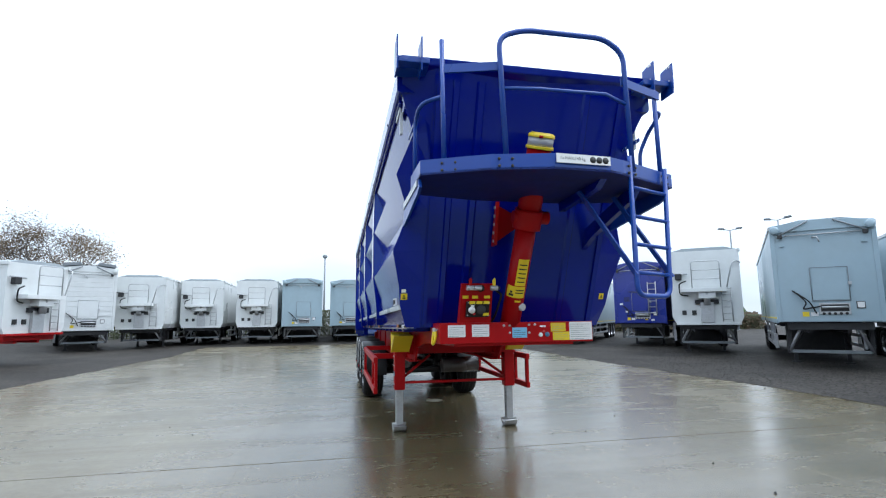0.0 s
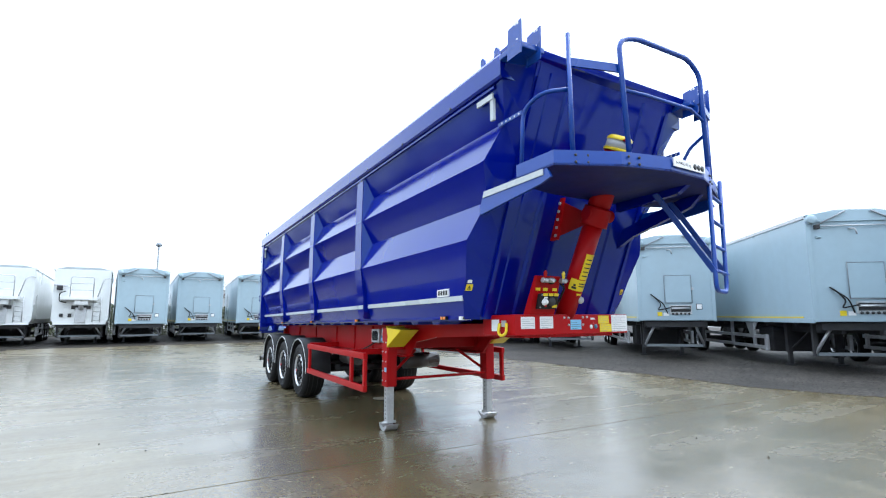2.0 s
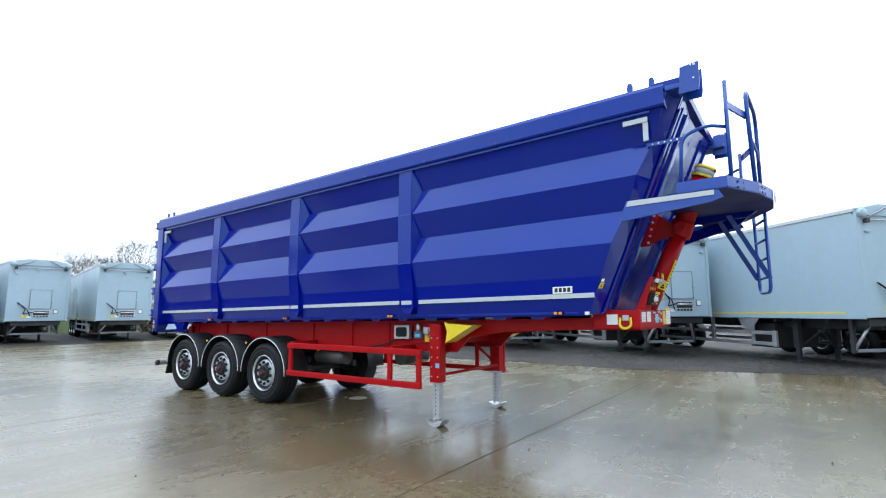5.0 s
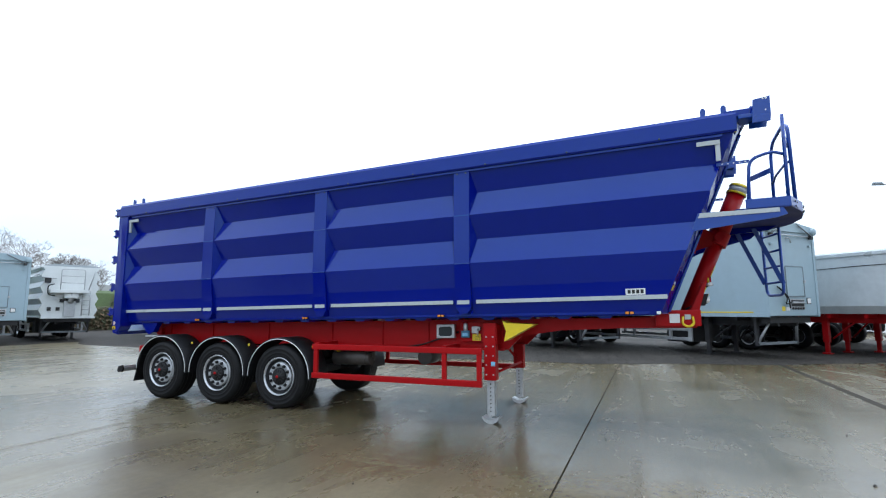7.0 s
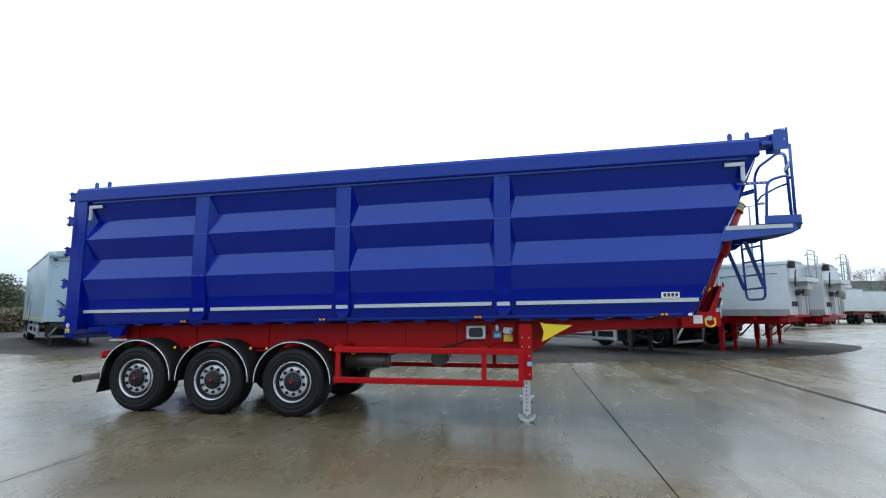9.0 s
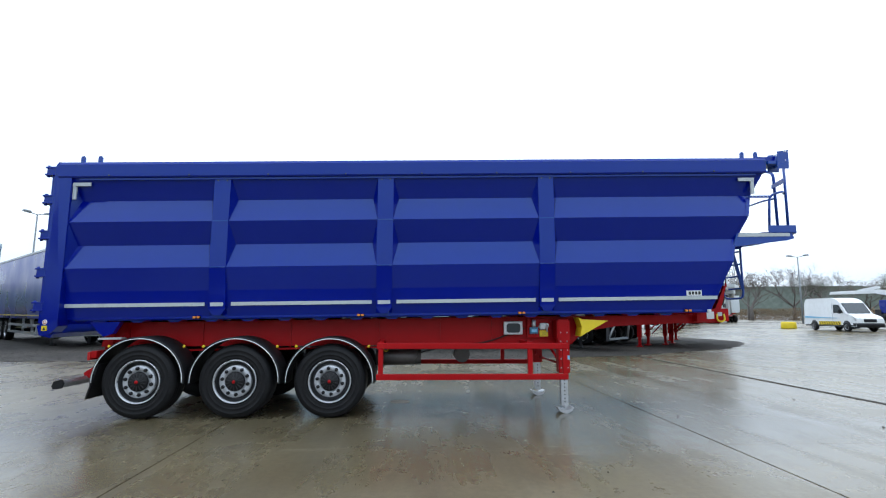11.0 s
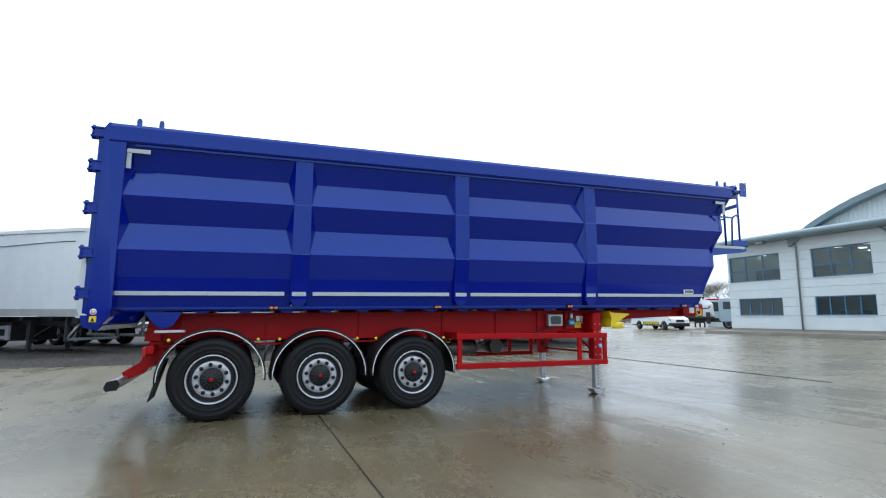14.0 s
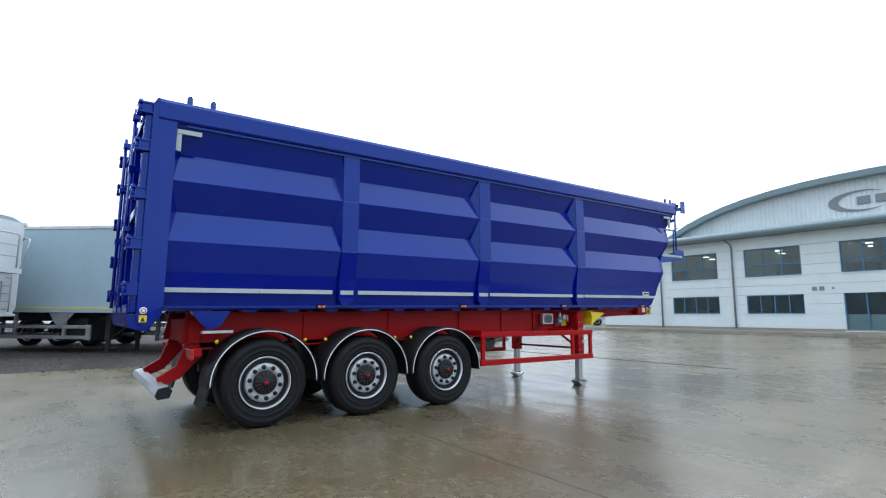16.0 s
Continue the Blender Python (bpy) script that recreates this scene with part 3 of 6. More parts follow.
for y in (1.31, 0.0, -1.31):
    for s in (-1, 1):
        wheel(y, s)
    part("axle", T([(-0.9, y, 0.508), (0.9, y, 0.508)], 0.07, 12), M_DARK, trailer)
    for s in (-1, 1):
        ob = part("air_bag", lathe(bmesh.new(), [(0.0, 0.62), (0.13, 0.62), (0.15, 0.70), (0.12, 0.77), (0.15, 0.84), (0.12, 0.92), (0.0, 0.92)], 20, axis="z"), M_BLACK, trailer)
        ob.matrix_basis = pose(s * 0.55, y + 0.35, 0)
        part("trailing_arm", B(s * 0.55 - 0.05, s * 0.55 + 0.05, y - 0.45, y + 0.4, 0.5, 0.62, bevel=0.01), M_DARK, trailer)


def mudguard(y, s):
    bm = bmesh.new()
    rows = []
    for k in range(25):
        a = radians(-4 + 188 * k / 24)
        c, z = y - math.cos(a) * 0.63, 0.52 + math.sin(a) * 0.605
        rows.append([bm.verts.new((s * x, y + (c - y) * q, 0.52 + (z - 0.52) * q)) for x, q in ((0.74, 1.0), (1.19, 1.0), (1.205, 0.975), (1.19, 0.965), (0.74, 0.98))])
    for a, b in zip(rows, rows[1:]):
        for k in range(4):
            f = bm.faces.new((a[k], a[k + 1], b[k + 1], b[k]))
            f.smooth = k in (0, 3)
    guard = part("mudguard", bm, M_BLACK, trailer)
    pts = []
    for k in range(31):
        a = radians(-2 + 184 * k / 30)
        pts.append((s * 1.203, y - math.cos(a) * 0.604, 0.52 + math.sin(a) * 0.578))
    part("white_trim", T(pts, 0.0065, 6), M_WHITE, guard)
    for dy in (-0.52, 0.52):
        part("marker_button", lathe(bmesh.new(), [(0.0, -0.012), (0.018, -0.01), (0.022, 0.0)], 12), M_YELLOW, guard).matrix_basis = pose(s * 1.0, y + dy, 0.98, 0, 0, 0 if s < 0 else 180)


for y in (1.31, 0.0, -1.31):
    for s in (-1, 1):
        mudguard(y, s)
for s in (-1, 1):
    part("mud_flap", P([(1.86, 0.75), (1.985, 0.28), (1.965, 0.28), (1.835, 0.75)], "x", min(s * 1.19, s * 0.76), max(s * 1.19, s * 0.76)), M_BLACK, trailer)

# side guards
for s in (-1, 1):
    sg = new("side_guard")
    sg.parent = trailer
    for z in (1.0, 0.565):
        part("guard_rail", B(s * 1.17 - 0.03, s * 1.17 + 0.03, -4.72, -1.96, z - 0.045, z + 0.04, bevel=0.012), M_RED, sg)
    for y in (-2.02, -4.17, -4.68):
        part("guard_post", B(s * 1.165 - 0.022, s * 1.165 + 0.022, y - 0.035, y + 0.035, 0.54, 1.03, bevel=0.008), M_RED, sg)
    part("guard_bracket", B(min(s * 0.6, s * 1.16), max(s * 0.6, s * 1.16), -4.2, -4.13, 0.98, 1.06), M_RED, sg)
    part("guard_bracket", B(min(s * 0.6, s * 1.16), max(s * 0.6, s * 1.16), -2.06, -1.99, 0.98, 1.06), M_RED, sg)

# landing legs
for s in (-1, 1):
    leg = new("landing_leg")
    leg.parent = trailer
    leg.matrix_basis = pose(s * 0.83, -4.75, 0)
    part("leg_case", B(-0.075, 0.075, -0.085, 0.085, 0.58, 1.38, bevel=0.01), M_RED, leg)
    inner = part("inner_leg", B(-0.05, 0.05, -0.055, 0.055, 0.10, 0.60, bevel=0.008), M_GALV, leg, "galvanised inner leg with a row of pin holes")
    for k in range(8):
        hb = lathe(bmesh.new(), [(0.011, -0.0005), (0.0, -0.0008)], 10)
        ob = part("pin_hole", hb, M_INK, inner)
        ob.matrix_basis = pose(-0.0505, 0.0, 0.16 + 0.053 * k)
    foot = P([(-0.125, 0.085), (-0.09, 0.03), (-0.03, 0.0), (0.03, 0.0), (0.09, 0.03), (0.125, 0.085), (0.11, 0.09), (0.03, 0.05), (-0.03, 0.05), (-0.11, 0.09)], "x", -0.09, 0.09)
    part("foot", foot, M_GALV, leg)
    part("foot_pin", T([(-0.10, 0, 0.10), (0.10, 0, 0.10)], 0.02, 8), M_GALV, leg)
    part("leg_mount", B(-0.06 if s < 0 else -0.25, 0.25 if s < 0 else 0.06, -0.10, 0.10, 1.08, 1.36), M_RED, leg)
part("leg_shaft", T([(-0.8, -4.80, 0.68), (0.8, -4.80, 0.68)], 0.02, 8), M_RED, trailer)
for s in (-1, 1):
    part("leg_brace", T([(s * 0.8, -4.72, 0.72), (s * 0.35, -4.6, 1.05)], 0.022, 6), M_RED, trailer)
    part("warning_wedge", P([(-4.96, 1.335), (-5.02, 1.31), (-5.41, 1.285), (-4.98, 1.06), (-5.01, 1.20)], "x", min(s * 0.98, s * 0.72), max(s * 0.98, s * 0.72)), M_YELLOW, trailer, "yellow wheel-chock holder")

# rear: bumper, lamps, hinge wedge, door
part("rear_bumper", P([(2.30, 0.475), (2.40, 0.465), (2.425, 0.50), (2.40, 0.56), (2.31, 0.58), (2.28, 0.54)], "x", -1.18, 1.18, bevel=0.008), M_GALV, trailer, "silver underrun bumper bar")
for s in (-1, 1):
    part("bumper_end_cap", P([(2.295, 0.468), (2.405, 0.458), (2.432, 0.50), (2.405, 0.567), (2.305, 0.588), (2.273, 0.54)], "x", s * 1.185 - 0.012, s * 1.185 + 0.012), M_BLACK, trailer)
    part("bumper_arm", P([(1.95, 1.0), (2.08, 1.0), (2.17, 0.74), (2.36, 0.62), (2.32, 0.52), (2.12, 0.60), (1.90, 0.86)], "x", s * 0.62 - 0.04, s * 0.62 + 0.04, bevel=0.006), M_RED, trailer)
    part("tail_lamp", B(min(s * 0.66, s * 1.02), max(s * 0.66, s * 1.02), 1.98, 2.06, 0.86, 0.96, bevel=0.01), M_RED, trailer)
    lens = part("tail_lens", B(min(s * 0.70, s * 1.03), max(s * 0.70, s * 1.03), 2.06, 2.10, 0.83, 0.95, bevel=0.01), M_REDLENS, trailer)
    part("hinge_wedge", P([(2.12, 1.37), (1.70, 1.37), (1.80, 1.20), (1.92, 1.16), (2.0, 1.22)], "x", s * 0.95 - 0.05, s * 0.95 + 0.05), M_BLUE, trailer)
for s in (-1, 1):
    part("bearing_plate", B(s * 0.95 - 0.06, s * 0.95 + 0.06, 1.66, 1.99, 1.115, 1.145, bevel=0.004), M_GALV, trailer)
part("tail_member", B(-0.70, 0.70, 1.95, 2.08, 1.0, 1.28, bevel=0.01), M_RED, trailer)
door = new("tail_door")
door.parent = trailer
part("door_skin", B(-1.08, 1.08, 2.62, 2.66, 1.34, 3.60), M_BLUE, door)
for x in (-0.33, 0.33):
    part("door_channel", B(x - 0.09, x + 0.09, 2.66, 2.74, 1.36, 3.58, bevel=0.015), M_BLUE, door)
for x in (-1.075, 1.075):
    part("door_channel", B(x - 0.085, x + 0.085, 2.655, 2.72, 1.36, 3.60, bevel=0.01), M_BLUE, door)
for z in (1.40, 2.45, 3.5):
    part("door_bar", B(-1.0, 1.0, 2.66, 2.73, z - 0.05, z + 0.05, bevel=0.01), M_BLUE, door)
for x in (-0.62, 0.62):
    part("lock_rod", T([(x, 2.77, 1.42), (x, 2.77, 3.72)], 0.02, 8), M_BLUE, door)
    for z in (1.62, 2.3, 3.0, 3.62):
        part("rod_keeper", B(x - 0.05, x + 0.05, 2.72, 2.80, z - 0.035, z + 0.035, bevel=0.008), M_BLUE, door)
part("door_lip", P([(2.62, 1.34), (2.74, 1.34), (2.70, 1.20), (2.55, 1.16), (2.50, 1.22)], "x", -1.15, 1.15), M_BLUE, door)
for s in (-1, 1):
    for z in (1.60, 2.08, 2.62, 3.14, 3.56):
        hg = part("door_hinge", B(min(s * 1.03, s * 1.185), max(s * 1.03, s * 1.185), 2.66, 2.765, z - 0.055, z + 0.055, bevel=0.01), M_BLUE, door)
        for dz in (-0.052, 0.052):
            part("hinge_ear", B(min(s * 1.06, s * 1.195), max(s * 1.06, s * 1.195), 2.64, 2.80, z + dz - 0.012, z + dz + 0.012, bevel=0.004), M_BLUE, hg)
        part("hinge_pin", T([(s * 1.16, 2.775, z - 0.085), (s * 1.16, 2.775, z + 0.085)], 0.02, 10), M_BLUE, hg)

# stripes, marks, lamps along the sides
for s in (-1, 1):
    for ya, yb in ((2.42, 0.50), (0.13, -1.87), (-2.23, -4.28), (-4.63, -7.06)):
        part("reflective_stripe", B(s * 1.092 - 0.007, s * 1.092 + 0.007, yb, ya, 1.578, 1.628), M_REFL, trailer)
    for ya, yb in POSTS:
        part("reflective_stripe", B(s * 1.135 - 0.006, s * 1.135 + 0.006, yb + 0.025, ya - 0.025, 1.572, 1.625), M_REFL, trailer)
    for y, d in ((2.415, -1), (-7.72, 1)):
        yy = sorted((y, y + d * 0.25))
        part("corner_mark", B(s * 1.168 - 0.008, s * 1.168 + 0.008, yy[0], yy[1], 3.335, 3.385), M_REFL, trailer)
        yy = sorted((y, y + d * 0.05))
        part("corner_mark", B(s * 1.155 - 0.012, s * 1.155 + 0.012, yy[0], yy[1], 3.14, 3.338), M_REFL, trailer)
    for y in (0.62, -1.71, -4.08, -6.62):
        ml = part("marker_lamp", B(s * 1.04 - 0.02, s * 1.04 + 0.02, y - 0.055, y + 0.055, 1.40, 1.435, bevel=0.006), M_BLACK, trailer)
        for dy in (-0.028, 0.028):
            part("lens", B(s * 1.055 - 0.012, s * 1.055 + 0.012, y + dy - 0.02, y + dy + 0.02, 1.403, 1.432, bevel=0.004), M_ORANGE, ml)
logo = part("maker_badge", B(-1.108, -1.092, -6.815, -6.585, 1.633, 1.708), M_STICK, trailer, "white badge with dark printed bars")
for k in range(4):
    part("print", B(-1.1105, -1.1075, -6.795 + k * 0.05, -6.760 + k * 0.05, 1.648, 1.694), M_INK, logo)

# loading ram
ram = new("lifting_ram")
ram.parent = trailer
AX = (Vector((-0.035, -7.32, 1.36)), Vector((0.065, -8.09, 3.075)))


def on_axis(t):
    return AX[0].lerp(AX[1], t)


part("lower_stage", T([on_axis(-0.02), on_axis(0.60)], 0.098, 24), M_RED, ram)
part("cylinder", T([on_axis(0.55), on_axis(0.93)], 0.112, 28), M_RED, ram)
part("cap_lip", T([on_axis(0.930), on_axis(0.934), on_axis(0.940), on_axis(0.944)], 0.128, 28), M_YELLOW, ram, "yellow ram cap")
part("cap_band", T([on_axis(0.943), on_axis(0.986)], 0.117, 28), M_PRINT2, ram)
dome = bmesh.new()
for k in range(5):
    q0, q1 = k / 5, (k + 1) / 5
    tube(dome, [on_axis(0.984 + 0.022 * q0), on_axis(0.984 + 0.022 * q1)], 0.124 - 0.03 * q0 ** 3, 28, caps=k == 4, r2=0.124 - 0.03 * q1 ** 3)
part("cap", dome, M_YELLOW, ram, "yellow ram cap")
part("cap_print", T([on_axis(0.958) + Vector((-0.04, -0.112, 0)), on_axis(0.970) + Vector((-0.04, -0.112, 0))], 0.022, 10), M_RED, ram)
part("trunnion", T([on_axis(0.60) + Vector((-0.15, 0, 0)), on_axis(0.60) + Vector((0.20, 0, 0))], 0.06, 14), M_RED, ram)
part("collar", T([on_axis(0.545), on_axis(0.555), on_axis(0.63), on_axis(0.64)], 0.135, 24), M_RED, ram)
bm = bmesh.new()
br = [bm.verts.new(p) for p in ((-0.07, -7.74, 2.30), (-0.07, -7.76, 2.40), (-0.20, -7.53, 2.56), (-0.20, -7.43, 2.20))]
bm.faces.new(br)
bmesh.ops.solidify(bm, geom=bm.faces[:], thickness=0.03)
part("trunnion_bracket", bm, M_RED, ram)
part("bracket_flange", P([(-7.47, 2.18), (-7.36, 2.18), (-7.47, 2.58), (-7.58, 2.58)], "x", -0.215, -0.185), M_RED, ram)
d_ax = (AX[1] - AX[0]).normalized()
u_ax = Vector((0, -1, 0)) - d_ax * Vector((0, -1, 0)).dot(d_ax)
u_ax.normalize()
w_ax = d_ax.cross(u_ax)


def ram_patch(t0, t1, a0, a1, r):
    bm = bmesh.new()
    rows = [[bm.verts.new(on_axis(t) + (u_ax * math.cos(a) + w_ax * math.sin(a)) * r) for a in (radians(a0 + (a1 - a0) * k / 8) for k in range(9))] for t in (t0, t1)]
    for k in range(8):
        bm.faces.new((rows[0][k], rows[0][k + 1], rows[1][k + 1], rows[1][k]))
    return bm


plate = part("caution_plate", ram_patch(0.262, 0.40, -30, 36, 0.0995), M_YELLOW, ram, "yellow caution sticker round the ram")
for k in range(5):
    part("print", ram_patch(0.280 + k * 0.022, 0.286 + k * 0.022, -20, 24, 0.1003), M_INK, plate)
band_ = part("caution_band", ram_patch(0.198, 0.258, -75, 40, 0.0998), M_YELLOW, ram, "yellow caution sticker round the ram")
for k in range(3):
    part("print", ram_patch(0.206 + k * 0.014, 0.218 + k * 0.014, -58 + k * 7, -30 - k * 7, 0.1006), M_INK, band_)
part("print", ram_patch(0.222, 0.228, -20, 26, 0.1006), M_INK, band_)
part("print", ram_patch(0.236, 0.242, -20, 30, 0.1006), M_INK, band_)
part("caution_tag", ram_patch(0.176, 0.186, -16, 20, 0.0998), M_YELLOW, ram)
for k in range(5):
    z = 2.22 + k * 0.078
    part("bolt", T([(-0.185, -7.44 - (z - 2.18) * 0.256, z), (-0.225, -7.44 - (z - 2.18) * 0.256, z)], 0.016, 8), M_GALV, ram)

# control panel beside the ram
panel = new("control_panel")
panel.parent = trailer
PANEL_LEAN = 0.30


def panel_y(z, out=0.0):
    return -7.445 - (z - 1.44) * PANEL_LEAN - out


def panel_box(x0, x1, z0, z1, out, depth, bevel=0.0):
    bm = box(bmesh.new(), x0, x1, -out - depth, -out, z0, z1, bevel=bevel)
    for v in bm.verts:
        v.co.y += panel_y(v.co.z)
    return bm


part("panel_plate", panel_box(-0.575, -0.265, 1.44, 1.80, -0.012, 0.012, 0.003), M_RED, panel)
for x in (-0.572, -0.268):
    part("panel_cheek", P([(panel_y(1.44), 1.44), (panel_y(1.80), 1.80), (panel_y(1.80) + 0.03, 1.80), (panel_y(1.44) + 0.10, 1.44)], "x", x - 0.005, x + 0.005), M_RED, panel)
sk = part("socket_plate", panel_box(-0.525, -0.30, 1.49, 1.635, 0.0, 0.06, 0.01), M_BLACK, panel)
part("socket", lathe(bmesh.new(), [(0.0, -0.035), (0.024, -0.035), (0.032, -0.01), (0.035, 0.0)], 16, axis="y"), M_STICK, sk).matrix_basis = pose(-0.475, panel_y(1.555, 0.06), 1.555)
part("socket_lid", B(-0.49, -0.46, panel_y(1.60, 0.085), panel_y(1.60, 0.06), 1.585, 1.60), M_STICK, sk)
part("socket", lathe(bmesh.new(), [(0.0, -0.02), (0.04, -0.02), (0.048, 0.0)], 16, axis="y"), M_DARK, sk).matrix_basis = pose(-0.385, panel_y(1.56, 0.06), 1.56)
part("red_dot", lathe(bmesh.new(), [(0.0, -0.004), (0.014, -0.004), (0.014, 0.0)], 12, axis="y"), M_REDLENS, sk).matrix_basis = pose(-0.452, panel_y(1.52, 0.061), 1.52)
for x, m, n_v in ((-0.50, M_RED, 2), (-0.265, M_YELLOW, 1)):
    z = 1.755
    y = panel_y(z)
    for k in range(n_v):
        cx = x + k * 0.075
        part("air_coupling", T([(cx - 0.035, y - 0.05, z), (cx - 0.03, y - 0.05, z), (cx + 0.03, y - 0.05, z), (cx + 0.035, y - 0.05, z)], 0.024, 12), M_GALV, panel)
        part("coupling_stub", T([(cx, y, z), (cx, y - 0.085, z - 0.005)], 0.016, 10), M_GALV, panel)
        part("coupling_nut", T([(cx + 0.035, y - 0.05, z), (cx + 0.058, y - 0.05, z)], 0.017, 6), M_DARK, panel)
    part("coupling_cap", P([(x - 0.012, z + 0.02), (x - 0.016, z + 0.07), (x + 0.004, z + 0.095), (x + 0.016, z + 0.075), (x + 0.012, z + 0.02)], "y", y - 0.065, y - 0.045, bevel=0.004), m, panel)
part("gauge", lathe(bmesh.new(), [(0.0, -0.03), (0.032, -0.03), (0.036, 0.0)], 14, axis="y"), M_BLACK, panel).matrix_basis = pose(-0.385, panel_y(1.755), 1.755)
for x, z, out in ((-0.53, 1.675, 0.0), (-0.435, 1.675, 0.0), (-0.315, 1.675, 0.0), (-0.475, 1.622, 0.061), (-0.405, 1.622, 0.061), (-0.335, 1.622, 0.061), (-0.335, 1.515, 0.061)):
    part("tag", panel_box(x - 0.029, x + 0.029, z - 0.013, z + 0.013, out, 0.003), M_YELLOW, panel)
for x in (-0.515, -0.31):
    for z in (1.505, 1.62):
        part("screw", T([(x, panel_y(z, 0.058), z), (x, panel_y(z, 0.064), z)], 0.006, 6), M_GALV, panel)
part("hydraulic_coupling", T([(0.015, -7.42, 1.585), (0.045, -7.535, 1.578)], 0.030, 12), M_GALV, trailer)
part("coupling_ring", T([(0.038, -7.505, 1.579), (0.041, -7.522, 1.579)], 0.037, 12), M_GALV, trailer)
# stickers and fixings on the front of the beam
for x0, x1, z0, z1, m in ((-0.69, -0.517, 1.306, 1.417, M_STICK), (-0.451, -0.279, 1.306, 1.420, M_STICK), (-0.041, 0.111, 1.291, 1.388, M_SKYBLUE),
                          (0.365, 0.524, 1.345, 1.428, M_YELLOW), (0.385, 0.562, 1.262, 1.342, M_YELLOW), (0.565, 0.812, 1.262, 1.435, M_STICK), (0.25, 0.31, 1.388, 1.406, M_STICK)):
    st = part("sticker", B(x0, x1, -7.444, -7.441, z0, z1), m, trailer)
    rows_ = int((z1 - z0) / 0.02)
    for k in range(rows_):
        part("print", B(x0 + 0.012, x0 + (x1 - x0) * (0.9 if k % 3 else 0.62), -7.4455, -7.444, z0 + 0.008 + k * 0.02, z0 + 0.011 + k * 0.02), M_PRINT if m != M_SKYBLUE else M_INK, st)
part("prohibition_sign", lathe(bmesh.new(), [(0.0, -0.003), (0.022, -0.003), (0.022, 0.0)], 16, axis="y"), M_STICK, trailer).matrix_basis = pose(0.255, -7.4415, 1.316)
part("mandatory_sign", lathe(bmesh.new(), [(0.0, -0.003), (0.024, -0.003), (0.024, 0.0)], 16, axis="y"), M_FRAME, trailer).matrix_basis = pose(0.325, -7.4415, 1.318)
part("sign_dot", lathe(bmesh.new(), [(0.0, -0.003), (0.017, -0.003), (0.017, 0.0)], 16, axis="y"), M_REDLENS, trailer).matrix_basis = pose(0.288, -7.4415, 1.345)
for x, z in ((-0.127, 1.408), (-0.067, 1.408), (-0.067, 1.338), (0.135, 1.412), (0.195, 1.414), (0.135, 1.338)):
    part("beam_bolt", lathe(bmesh.new(), [(0.0, -0.012), (0.011, -0.010), (0.013, 0.0)], 8, axis="y"), M_GALV, trailer).matrix_basis = pose(x, -7.441, z)
ring_bolt = part("tie_ring_mount", B(-0.785, -0.765, -7.325, -7.255, 1.325, 1.385, bevel=0.006), M_GALV, trailer)
part("tie_ring", T(bend([(-0.79, -7.345, 1.36), (-0.80, -7.355, 1.27), (-0.81, -7.29, 1.235), (-0.80, -7.225, 1.27), (-0.79, -7.235, 1.36)], 0.05, 5), 0.014, 8), M_YELLOW, ring_bolt, "yellow lashing ring")

# platform, ladder and rails
pf = new("access_platform")
pf.parent = trailer
PL = [(-1.12, -7.95), (-1.11, -8.40), (-0.60, -8.63), (-0.12, -8.735), (0.36, -8.72), (0.50, -8.67), (1.15, -8.38), (1.12, -7.90), (0.5, -7.72), (-0.5, -7.72), (-1.12, -7.85)]
part("deck", P(PL, "z", 2.548, 2.565), M_DECK, pf, "dull dark blue deck plate")
for a, b in zip(PL[:6], PL[1:7]):
    bm = bmesh.new()
    d = (Vector(b) - Vector(a)).normalized()
    nrm = Vector((-d.y, d.x)) * 0.012
    prism(bm, [(a[0], a[1]), (b[0], b[1]), (b[0] + nrm.x, b[1] + nrm.y), (a[0] + nrm.x, a[1] + nrm.y)], "z", 2.552, 2.668)
    part("toe_board", bm, M_BLUE2, pf)
for s in (-1, 1):
    part("support_plate", P([(front_y(2.55) + 0.02, 2.56), (-8.32, 2.545), (-8.36, 2.47), (-8.25, 2.44), (front_y(2.36) + 0.02, 2.35)], "x", s * 1.10 - 0.012, s * 1.10 + 0.012), M_BLUE2, pf)
    part("reflective_stripe", P([(front_y(2.55) + 0.0, 2.555), (-8.28, 2.548), (-8.28, 2.500), (front_y(2.5) + 0.0, 2.500)], "x", s * 1.118 - 0.004, s * 1.118 + 0.004), M_REFL, pf)
    if s > 0:
        part("support_arm", P([(-7.30, 2.12), (-7.40, 2.34), (-8.20, 2.54), (-8.42, 2.54), (-8.30, 2.44), (-7.6, 2.26)], "x", s * 0.80 - 0.025, s * 0.80 + 0.025), M_BLUE, pf)
part("deck_rib", P([(-7.75, 2.548), (-8.55, 2.548), (-8.45, 2.49), (-7.75, 2.46)], "x", 0.36, 0.42), M_BLUE, pf)
hoop = bend([(-0.46, -8.60, 2.60), (-0.49, -8.57, 3.65), (-0.27, -8.57, 3.73), (0.43, -8.60, 3.715), (0.60, -8.60, 3.60), (0.63, -8.60, 2.60)], 0.13, 6)
part("hoop_rail", T(hoop, 0.022, 10), M_BLUE2, pf)
part("mid_rail", T([(-0.475, -8.58, 3.22), (-0.17, -8.58, 3.24), (0.42, -8.60, 3.235), (0.61, -8.60, 3.16)], 0.015, 8), M_BLUE2, pf)
part("post", T([(-0.92, -8.42, 2.60), (-0.93, -8.42, 3.66)], 0.02, 8), M_BLUE2, pf)
